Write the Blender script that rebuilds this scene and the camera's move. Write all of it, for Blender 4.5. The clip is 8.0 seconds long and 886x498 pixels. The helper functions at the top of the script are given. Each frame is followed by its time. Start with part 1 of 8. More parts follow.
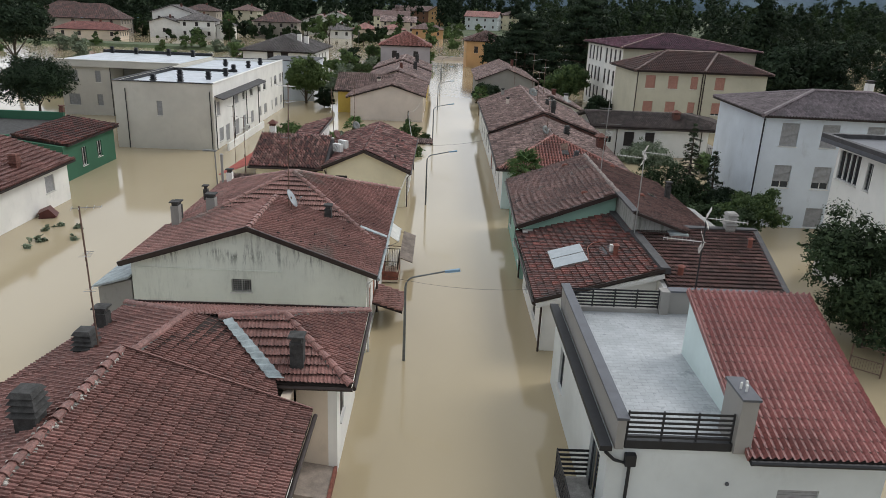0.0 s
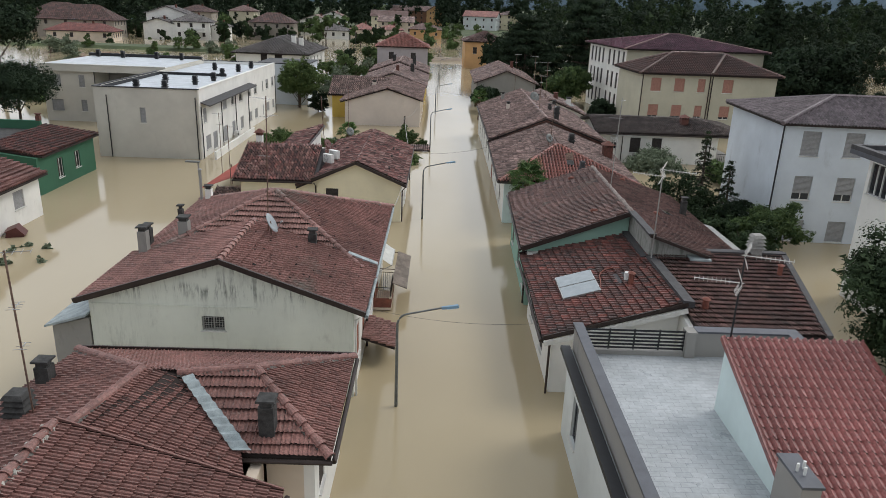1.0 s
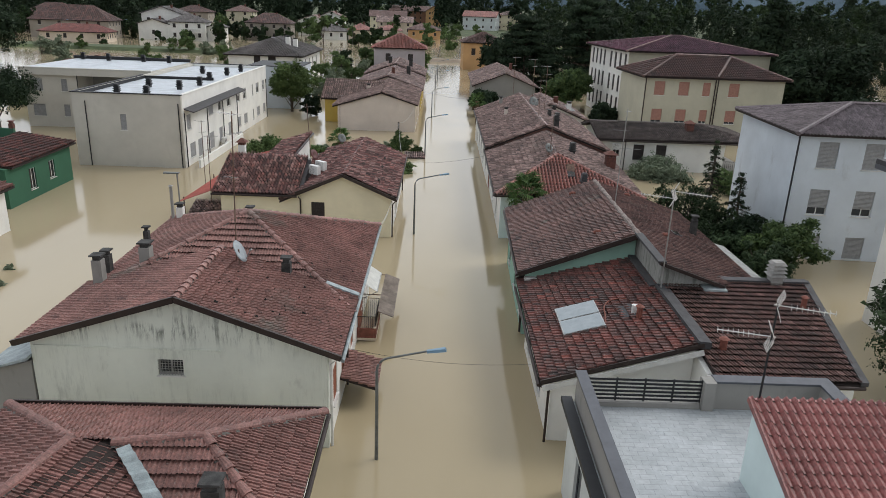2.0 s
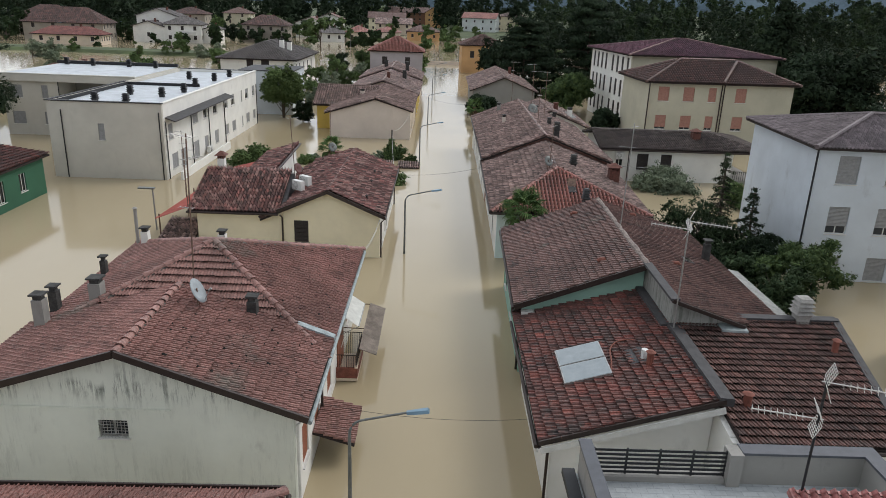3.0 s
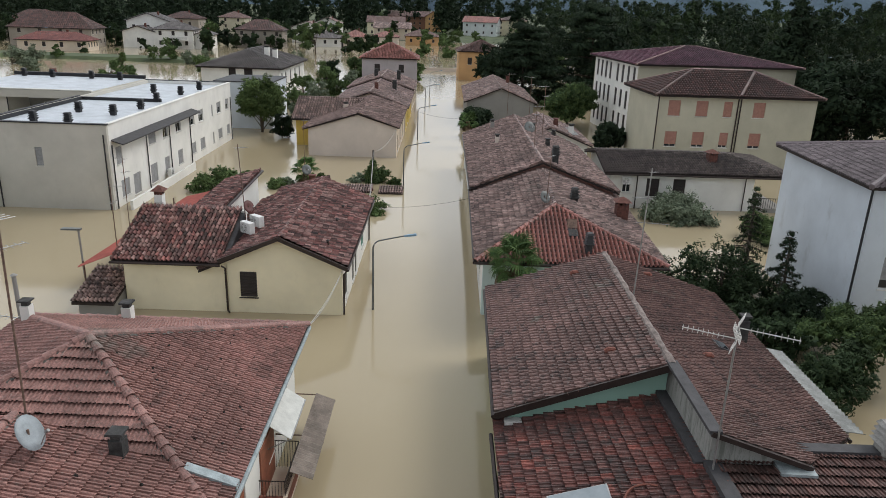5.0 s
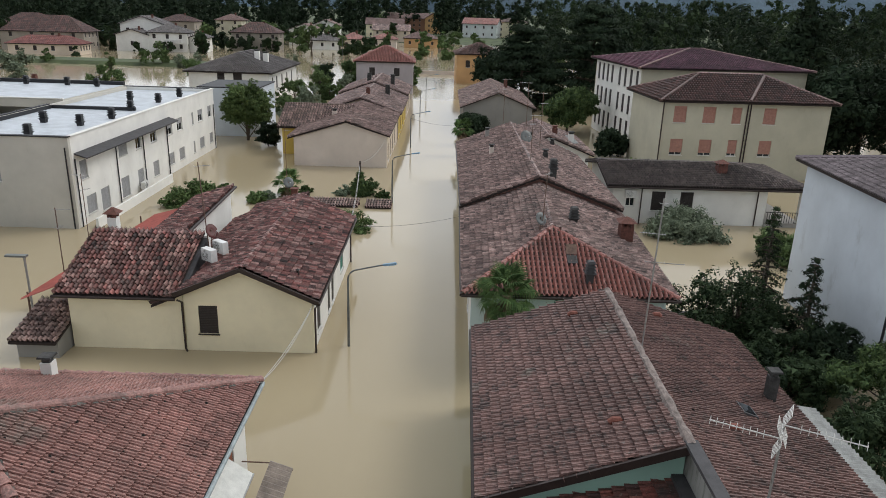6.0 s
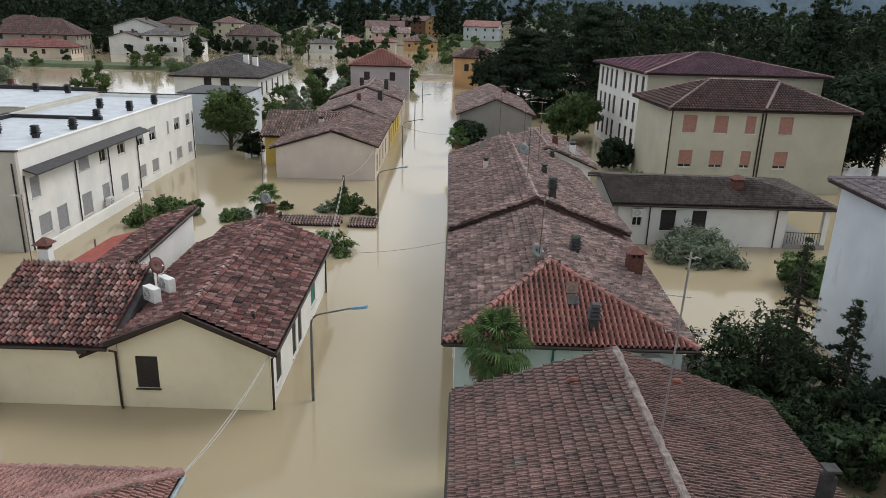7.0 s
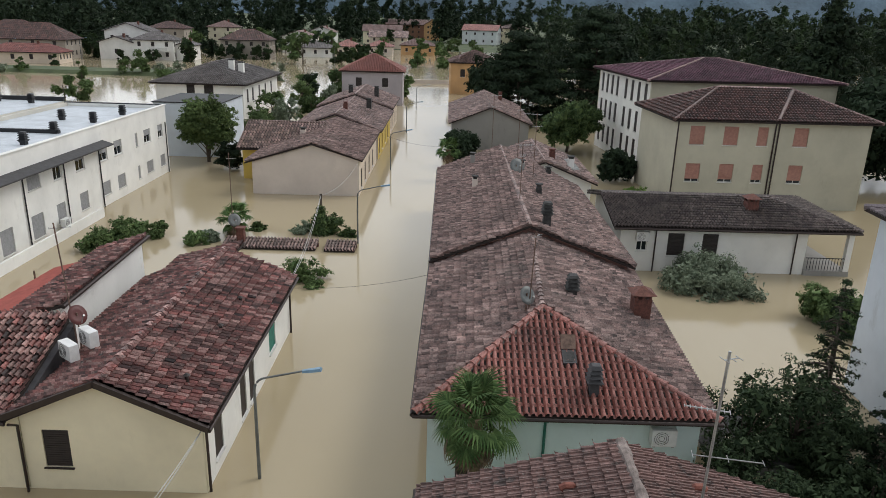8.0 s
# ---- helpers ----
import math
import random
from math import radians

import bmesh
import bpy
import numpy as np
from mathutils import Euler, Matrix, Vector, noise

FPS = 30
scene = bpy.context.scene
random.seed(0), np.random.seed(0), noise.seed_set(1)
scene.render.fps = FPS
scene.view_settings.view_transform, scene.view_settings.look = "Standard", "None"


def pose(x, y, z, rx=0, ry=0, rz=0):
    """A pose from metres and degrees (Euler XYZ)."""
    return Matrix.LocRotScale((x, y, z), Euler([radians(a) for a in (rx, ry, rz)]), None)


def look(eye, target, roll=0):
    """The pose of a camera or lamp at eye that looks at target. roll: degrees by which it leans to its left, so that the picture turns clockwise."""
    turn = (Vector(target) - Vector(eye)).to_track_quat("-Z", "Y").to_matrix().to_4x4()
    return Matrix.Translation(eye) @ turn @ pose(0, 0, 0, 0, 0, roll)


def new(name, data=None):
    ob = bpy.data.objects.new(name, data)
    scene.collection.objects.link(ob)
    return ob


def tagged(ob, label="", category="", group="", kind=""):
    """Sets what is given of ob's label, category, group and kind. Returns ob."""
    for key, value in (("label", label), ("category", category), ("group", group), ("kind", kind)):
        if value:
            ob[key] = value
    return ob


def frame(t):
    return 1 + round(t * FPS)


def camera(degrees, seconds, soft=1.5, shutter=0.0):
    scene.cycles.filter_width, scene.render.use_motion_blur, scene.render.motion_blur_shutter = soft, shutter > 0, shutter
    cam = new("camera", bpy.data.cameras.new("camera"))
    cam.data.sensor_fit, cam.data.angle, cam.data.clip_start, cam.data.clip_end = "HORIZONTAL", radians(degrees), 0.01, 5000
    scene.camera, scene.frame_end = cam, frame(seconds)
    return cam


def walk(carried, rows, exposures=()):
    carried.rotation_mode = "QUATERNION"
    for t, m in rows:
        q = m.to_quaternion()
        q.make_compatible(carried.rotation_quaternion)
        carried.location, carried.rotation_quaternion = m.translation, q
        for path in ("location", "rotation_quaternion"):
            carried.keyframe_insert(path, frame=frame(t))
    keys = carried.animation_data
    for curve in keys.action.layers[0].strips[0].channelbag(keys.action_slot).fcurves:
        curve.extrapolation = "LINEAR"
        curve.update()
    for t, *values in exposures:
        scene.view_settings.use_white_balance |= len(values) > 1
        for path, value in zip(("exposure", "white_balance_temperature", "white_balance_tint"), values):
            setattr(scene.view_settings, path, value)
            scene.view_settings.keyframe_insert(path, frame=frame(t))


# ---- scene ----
cam = camera(63.6, 8.0, 0.55)
PATH = [
    (0, (0.021, 0.016, 14.984), (0.042, 1.908, 14.337), 2.4),
    (0.5, (0.003, 1.962, 15.05), (0.025, 3.854, 14.402), 2.3),
    (1, (0.123, 3.645, 15.095), (0.146, 5.537, 14.447), 2.2),
    (1.5, (0.362, 5.31, 15.169), (0.385, 7.202, 14.52), 2.2),
    (3, (1.133, 10.358, 15.457), (1.154, 12.251, 14.811), 2.1),
    (3.5, (1.429, 12.329, 15.538), (1.449, 14.222, 14.894), 2.1),
    (4, (1.767, 14.211, 15.632), (1.784, 16.104, 14.988), 2.1),
    (4.5, (2.165, 16.275, 15.729), (2.18, 18.169, 15.088), 2.1),
    (6, (3.445, 22.629, 15.801), (3.453, 24.525, 15.167), 1.8),
    (6.5, (3.902, 25.123, 15.753), (3.906, 27.021, 15.122), 1.8),
    (7, (4.354, 27.772, 15.737), (4.356, 29.671, 15.109), 1.8),
    (7.5, (4.826, 30.288, 15.764), (4.828, 32.187, 15.137), 1.8),
    (8, (5.36, 32.877, 15.761), (5.36, 34.779, 15.142), 1.7),
]
walk(cam, [(t, look(eye, target, roll)) for t, eye, target, roll in PATH], [(0.0, 0.0), (8.0, 0.0)])

# ---- world: overcast sky, one wide weak sun ----
world = bpy.data.worlds.new("world")
scene.world = world
world.use_nodes = True
wn, wl = world.node_tree.nodes, world.node_tree.links
sky = wn.new("ShaderNodeTexSky")
sky.sky_type, sky.sun_disc = "NISHITA", False
sky.sun_elevation, sky.sun_rotation = radians(48), radians(63)
sky.dust_density, sky.air_density, sky.ozone_density = 2.0, 1.0, 1.0
hsv = wn.new("ShaderNodeHueSaturation")
hsv.inputs["Saturation"].default_value = 0.18
wl.new(sky.outputs[0], hsv.inputs["Color"])
# soft cloud structure over the whole dome
tc = wn.new("ShaderNodeTexCoord")
mp = wn.new("ShaderNodeMapping")
mp.inputs["Scale"].default_value = (1.0, 1.0, 2.2)
wl.new(tc.outputs["Generated"], mp.inputs[0])
cn = wn.new("ShaderNodeTexNoise")
cn.inputs["Scale"].default_value, cn.inputs["Detail"].default_value = 2.6, 4
wl.new(mp.outputs[0], cn.inputs["Vector"])
cr = wn.new("ShaderNodeMapRange")
cr.inputs["From Min"].default_value, cr.inputs["From Max"].default_value = 0.3, 0.7
cr.inputs["To Min"].default_value, cr.inputs["To Max"].default_value = 0.72, 1.25
wl.new(cn.outputs["Fac"], cr.inputs[0])
cm = wn.new("ShaderNodeMix")
cm.data_type, cm.blend_type = "RGBA", "MULTIPLY"
cm.inputs[0].default_value = 1.0
veil = wn.new("ShaderNodeMix")
veil.data_type = "RGBA"
veil.inputs[0].default_value = 0.75
veil.inputs[7].default_value = (8.5, 9.0, 9.7, 1.0)
wl.new(hsv.outputs[0], veil.inputs[6])
wl.new(veil.outputs[2], cm.inputs[6])
# the cloud cover is brightest round the hidden sun, ahead of the street
glow = wn.new("ShaderNodeVectorMath")
glow.operation = "DOT_PRODUCT"
glow.inputs[1].default_value = (0.0, 0.93, 0.37)
wl.new(tc.outputs["Generated"], glow.inputs[0])
gr = wn.new("ShaderNodeMapRange")
gr.inputs["From Min"].default_value, gr.inputs["From Max"].default_value = -0.2, 1.0
gr.inputs["To Min"].default_value, gr.inputs["To Max"].default_value = 0.92, 1.5
wl.new(glow.outputs["Value"], gr.inputs[0])
both = wn.new("ShaderNodeMath")
both.operation = "MULTIPLY"
wl.new(cr.outputs[0], both.inputs[0]), wl.new(gr.outputs[0], both.inputs[1])
# and a little thicker overhead
sx = wn.new("ShaderNodeSeparateXYZ")
wl.new(tc.outputs["Generated"], sx.inputs[0])
zr_ = wn.new("ShaderNodeMapRange")
zr_.inputs["From Min"].default_value, zr_.inputs["From Max"].default_value = 0.25, 1.0
zr_.inputs["To Min"].default_value, zr_.inputs["To Max"].default_value = 1.08, 0.8
wl.new(sx.outputs["Z"], zr_.inputs[0])
dome = wn.new("ShaderNodeMath")
dome.operation = "MULTIPLY"
wl.new(both.outputs[0], dome.inputs[0]), wl.new(zr_.outputs[0], dome.inputs[1])
wl.new(dome.outputs[0], cm.inputs[7])
wl.new(cm.outputs[2], wn["Background"].inputs[0])
wn["Background"].inputs[1].default_value = 0.1
sun = new("sun", bpy.data.lights.new("sun", "SUN"))
sun.data.energy, sun.data.angle, sun.data.color = 1.15, radians(24), (1.0, 0.97, 0.93)
sun.matrix_world = look((58, 30, 82), (0, 0, 10))

# ---- building helpers ----
WORLD = {}
rng = np.random.default_rng(7)


class Geo:
    """Vertices and faces of one mesh in the making, in world metres."""

    def __init__(self):
        self.v, self.f = [], []

    def add(self, verts, faces):
        k = len(self.v)
        self.v.extend([tuple(p) for p in verts])
        self.f.extend([tuple(i + k for i in q) for q in faces])
        return self

    def hexa(self, low, high):
        """A block between two quads of four corners each, both counterclockwise from above."""
        return self.add(list(low) + list(high), [(3, 2, 1, 0), (4, 5, 6, 7), (0, 1, 5, 4), (1, 2, 6, 5), (2, 3, 7, 6), (3, 0, 4, 7)])

    def box(self, x0, y0, z0, x1, y1, z1):
        return self.hexa([(x0, y0, z0), (x1, y0, z0), (x1, y1, z0), (x0, y1, z0)], [(x0, y0, z1), (x1, y0, z1), (x1, y1, z1), (x0, y1, z1)])

    def beam(self, a, b, w, h):
        """A bar of width w and height h from a to b."""
        a, b = Vector(a), Vector(b)
        d = (b - a).normalized()
        s = d.cross(Vector((0, 0, 1)))
        s = s.normalized() * (w / 2) if s.length > 1e-4 else Vector((w / 2, 0, 0))
        u = s.cross(d).normalized() * (h / 2)
        lo = [a - s - u, a + s - u, b + s - u, b - s - u]
        return self.hexa(lo, [p + 2 * u for p in lo])

    def tube(self, pts, r, n=6, r1=None, cap=True):
        pts = [Vector(p) for p in pts]
        k = len(self.v)
        m = len(pts)
        for i, p in enumerate(pts):
            d = (pts[min(i + 1, m - 1)] - pts[max(i - 1, 0)]).normalized()
            s = d.cross(Vector((0.31, 0.17, 0.93) if abs(d.z) < 0.9 else (1, 0, 0))).normalized()
            u = s.cross(d)
            q = r if r1 is None else r + (r1 - r) * i / (m - 1)
            for j in range(n):
                a = 2 * math.pi * j / n
                self.v.append(tuple(p + s * (q * math.cos(a)) + u * (q * math.sin(a))))
        for i in range(m - 1):
            for j in range(n):
                a, b = k + i * n + j, k + i * n + (j + 1) % n
                self.f.append((a, a + n, b + n, b))
        if cap:
            self.f.append(tuple(k + j for j in range(n)))
            self.f.append(tuple(k + (m - 1) * n + j for j in reversed(range(n))))
        return self

    def turned(self, m):
        self.v = [tuple(m @ Vector(p)) for p in self.v]
        return self


def eased(pts, rounds=2):
    """Rounds the corners of a line of points."""
    for _ in range(rounds):
        out = [pts[0]]
        for a, b in zip(pts, pts[1:]):
            a, b = Vector(a), Vector(b)
            out += [tuple(a.lerp(b, 0.25)), tuple(a.lerp(b, 0.75))]
        pts = out + [pts[-1]]
    return pts


def mesh_of(name, verts, faces, mat, smooth=False):
    me = bpy.data.meshes.new(name)
    me.from_pydata([tuple(p) for p in verts], [], [tuple(q) for q in faces])
    me.materials.append(mat)
    if smooth:
        me.polygons.foreach_set("use_smooth", [True] * len(me.polygons))
    me.update()
    return me


def child(ob, parent, m):
    """Hangs ob under parent at the world pose m."""
    WORLD[ob] = m
    ob.matrix_basis = m
    if parent is not None:
        ob.parent = parent
        ob.matrix_parent_inverse = WORLD[parent].inverted()
    return ob


def part(name, geo, mat, parent, label="", smooth=False):
    """Links a Geo as one mesh object under a thing or a part (or alone), with its origin at its base."""
    a = np.array(geo.v, dtype=float)
    lo, hi = a.min(0), a.max(0)
    o = np.array([(lo[0] + hi[0]) / 2, (lo[1] + hi[1]) / 2, lo[2]])
    ob = new(name, mesh_of(name, a - o, geo.f, mat, smooth))
    child(ob, parent, Matrix.Translation(o))
    if label:
        ob["label"] = label
    return ob


def thing(name, x, y, z, label, category, group="", kind="", yaw=0):
    ob = new(name)
    ob.empty_display_size = 0.3
    child(ob, None, pose(x, y, z, 0, 0, yaw))
    return tagged(ob, label, category, group, kind)


# ---- materials ----
def nodes_of(name):
    m = bpy.data.materials.new(name)
    m.use_nodes = True
    return m, m.node_tree.nodes, m.node_tree.links, m.node_tree.nodes["Principled BSDF"]


def position(n):
    return n.new("ShaderNodeNewGeometry").outputs["Position"]


def noise_tex(n, l, scale, detail=4, stretch=None, rough=0.6):
    t = n.new("ShaderNodeTexNoise")
    t.inputs["Scale"].default_value, t.inputs["Detail"].default_value, t.inputs["Roughness"].default_value = scale, detail, rough
    p = position(n)
    if stretch:
        mp_ = n.new("ShaderNodeMapping")
        mp_.inputs["Scale"].default_value = stretch
        l.new(p, mp_.inputs[0])
        p = mp_.outputs[0]
    l.new(p, t.inputs["Vector"])
    return t.outputs["Fac"]


def span(n, l, value, a, b, c=0.0, d=1.0):
    r = n.new("ShaderNodeMapRange")
    r.inputs["From Min"].default_value, r.inputs["From Max"].default_value = a, b
    r.inputs["To Min"].default_value, r.inputs["To Max"].default_value = c, d
    l.new(value, r.inputs[0])
    return r.outputs[0]


def mixed(n, l, fac, a, b, how="MIX"):
    x = n.new("ShaderNodeMix")
    x.data_type, x.blend_type = "RGBA", how
    for sock, val in ((x.inputs[0], fac), (x.inputs[6], a), (x.inputs[7], b)):
        if isinstance(val, (int, float)):
            sock.default_value = val
        elif isinstance(val, tuple):
            sock.default_value = (*val, 1.0)
        else:
            l.new(val, sock)
    return x.outputs[2]


def bumped(n, l, b, value, strength, distance):
    k = n.new("ShaderNodeBump")
    k.inputs["Strength"].default_value, k.inputs["Distance"].default_value = strength, distance
    l.new(value, k.inputs["Height"])
    l.new(k.outputs[0], b.inputs["Normal"])


def plain(name, color, rough=0.6, metal=0.0, vary=0.25, scale=3.0):
    """A surface of one colour with cloudy wear and fine grain."""
    m, n, l, b = nodes_of(name)
    f = span(n, l, noise_tex(n, l, scale, 5), 0.3, 0.7, 1.0 - vary, 1.0 + vary * 0.6)
    g = span(n, l, noise_tex(n, l, scale * 14, 3), 0.3, 0.7, 1.0 - vary * 0.5, 1.0 + vary * 0.4)
    c = mixed(n, l, 1.0, color, f, "MULTIPLY")
    c = mixed(n, l, 1.0, c, g, "MULTIPLY")
    l.new(c, b.inputs["Base Color"])
    b.inputs["Roughness"].default_value, b.inputs["Metallic"].default_value = rough, metal
    return m


def plaster(name, color, stain=(0.16, 0.15, 0.13), amount=0.5, streak=0.0, above=()):
    """Painted render: faded patches, damp stains, fine grain; streak adds runs of black mould."""
    m, n, l, b = nodes_of(name)
    f = span(n, l, noise_tex(n, l, 0.35, 5), 0.3, 0.75, 0.86, 1.08)
    c = mixed(n, l, 1.0, color, f, "MULTIPLY")
    s = span(n, l, noise_tex(n, l, 1.1, 7, (1.0, 1.0, 0.45), 0.7), 0.58, 0.82, 0.0, amount)
    c = mixed(n, l, s, c, stain)
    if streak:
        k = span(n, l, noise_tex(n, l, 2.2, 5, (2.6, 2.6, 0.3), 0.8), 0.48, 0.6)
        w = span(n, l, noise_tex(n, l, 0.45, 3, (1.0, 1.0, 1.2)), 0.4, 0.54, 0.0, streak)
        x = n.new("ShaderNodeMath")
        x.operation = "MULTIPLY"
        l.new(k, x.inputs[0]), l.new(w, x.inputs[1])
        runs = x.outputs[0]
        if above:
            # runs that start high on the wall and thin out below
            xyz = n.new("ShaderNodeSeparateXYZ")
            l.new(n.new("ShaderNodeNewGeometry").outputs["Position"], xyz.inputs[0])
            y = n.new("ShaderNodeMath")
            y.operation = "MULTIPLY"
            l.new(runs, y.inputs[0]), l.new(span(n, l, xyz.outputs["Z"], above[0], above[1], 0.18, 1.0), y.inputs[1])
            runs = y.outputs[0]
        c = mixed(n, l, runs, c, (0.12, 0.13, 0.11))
    l.new(c, b.inputs["Base Color"])
    b.inputs["Roughness"].default_value = 0.88
    bumped(n, l, b, noise_tex(n, l, 60.0, 3), 0.25, 0.006)
    return m


def tiled(name, colors, dark=(0.035, 0.03, 0.028), lichen=0.5, moss=0.0, rough=0.62, patch=0.9, uneven=0.3):
    """Fired clay: every tile its own shade, with weathering in patches and black lichen."""
    m, n, l, b = nodes_of(name)
    g, o = n.new("ShaderNodeNewGeometry"), n.new("ShaderNodeObjectInfo")
    a = n.new("ShaderNodeMath")
    a.operation = "ADD"
    l.new(g.outputs["Random Per Island"], a.inputs[0]), l.new(o.outputs["Random"], a.inputs[1])
    fr = n.new("ShaderNodeMath")
    fr.operation = "FRACT"
    l.new(a.outputs[0], fr.inputs[0])
    r = n.new("ShaderNodeValToRGB")
    r.color_ramp.interpolation = "LINEAR"
    for i, c in enumerate(colors):
        x = i / (len(colors) - 1)
        e = r.color_ramp.elements[i] if i < 2 else r.color_ramp.elements.new(x)
        e.position, e.color = x, (*c, 1.0)
    l.new(fr.outputs[0], r.inputs[0])
    c = mixed(n, l, 1.0, r.outputs[0], span(n, l, noise_tex(n, l, 0.4, 5), 0.3, 0.72, 0.62, 1.25), "MULTIPLY")
    c = mixed(n, l, 1.0, c, span(n, l, noise_tex(n, l, 14.0, 6, None, 0.7), 0.32, 0.68, 0.5, 1.4), "MULTIPLY")
    # a few tiles burnt or blackened, a few bleached
    tw = n.new("ShaderNodeMath")
    tw.operation = "MULTIPLY"
    tw.inputs[1].default_value = 7.31
    l.new(fr.outputs[0], tw.inputs[0])
    f2 = n.new("ShaderNodeMath")
    f2.operation = "FRACT"
    l.new(tw.outputs[0], f2.inputs[0])
    c = mixed(n, l, 1.0, c, span(n, l, f2.outputs[0], 0.0, 1.0, 1.0 - uneven, 1.0 + uneven), "MULTIPLY")
    if moss:
        k = span(n, l, noise_tex(n, l, 0.28, 6, None, 0.65), 0.6, 0.72, 0.0, moss)
        c = mixed(n, l, k, c, (0.17, 0.19, 0.16))
    k = span(n, l, noise_tex(n, l, patch, 8, None, 0.75), 0.52, 0.62, 0.0, lichen)
    c = mixed(n, l, k, c, dark)
    k = span(n, l, noise_tex(n, l, 10.0, 4), 0.62, 0.68, 0.0, 0.45)
    c = mixed(n, l, k, c, (0.3, 0.28, 0.25))
    l.new(c, b.inputs["Base Color"])
    b.inputs["Roughness"].default_value = rough
    bumped(n, l, b, noise_tex(n, l, 45.0, 4), 0.4, 0.01)
    return m


def paving(name, color, rough):
    """Small pale slabs with faint joints and blotchy weathering."""
    m, n, l, b = nodes_of(name)
    k = n.new("ShaderNodeTexBrick")
    k.inputs["Scale"].default_value, k.inputs["Mortar Size"].default_value, k.inputs["Bias"].default_value = 1.0, 0.008, 0.0
    k.inputs["Brick Width"].default_value, k.inputs["Row Height"].default_value = 0.42, 0.21
    k.inputs["Color1"].default_value, k.inputs["Color2"].default_value, k.inputs["Mortar"].default_value = (1.0, 1.0, 1.0, 1), (0.86, 0.87, 0.88, 1), (0.62, 0.63, 0.64, 1)
    l.new(position(n), k.inputs["Vector"])
    c = mixed(n, l, 1.0, color, k.outputs["Color"], "MULTIPLY")
    c = mixed(n, l, 1.0, c, span(n, l, noise_tex(n, l, 0.7, 6, None, 0.65), 0.3, 0.7, 0.8, 1.12), "MULTIPLY")
    c = mixed(n, l, 1.0, c, span(n, l, noise_tex(n, l, 9.0, 4), 0.3, 0.7, 0.88, 1.08), "MULTIPLY")
    l.new(c, b.inputs["Base Color"])
    l.new(span(n, l, noise_tex(n, l, 0.9, 4), 0.35, 0.65, rough - 0.15, rough + 0.2), b.inputs["Roughness"])
    bumped(n, l, b, k.outputs["Fac"], 0.15, -0.004)
    return m


def leafy(name, a, c, rough=0.85):
    m, n, l, b = nodes_of(name)
    g = n.new("ShaderNodeNewGeometry")
    k = mixed(n, l, g.outputs["Random Per Island"], a, c)
    k = mixed(n, l, 1.0, k, span(n, l, noise_tex(n, l, 0.22, 4), 0.3, 0.7, 0.6, 1.45), "MULTIPLY")
    l.new(k, b.inputs["Base Color"])
    b.inputs["Roughness"].default_value = rough
    b.inputs["Specular IOR Level"].default_value = 0.12
    return m


def water_mat():
    m, n, l, b = nodes_of("muddy_water")
    c = mixed(n, l, span(n, l, noise_tex(n, l, 0.035, 5, (1.0, 0.5, 1.0)), 0.35, 0.7), (0.375, 0.31, 0.2), (0.42, 0.352, 0.233))
    c = mixed(n, l, span(n, l, noise_tex(n, l, 0.5, 6, (1.0, 0.35, 1.0), 0.7), 0.55, 0.8, 0.0, 0.25), c, (0.44, 0.372, 0.256))
    l.new(c, b.inputs["Base Color"])
    b.inputs["Roughness"].default_value = 0.09
    b.inputs["IOR"].default_value = 1.33
    bumped(n, l, b, noise_tex(n, l, 1.3, 3, (1.0, 0.6, 1.0)), 0.05, 0.05)
    return m


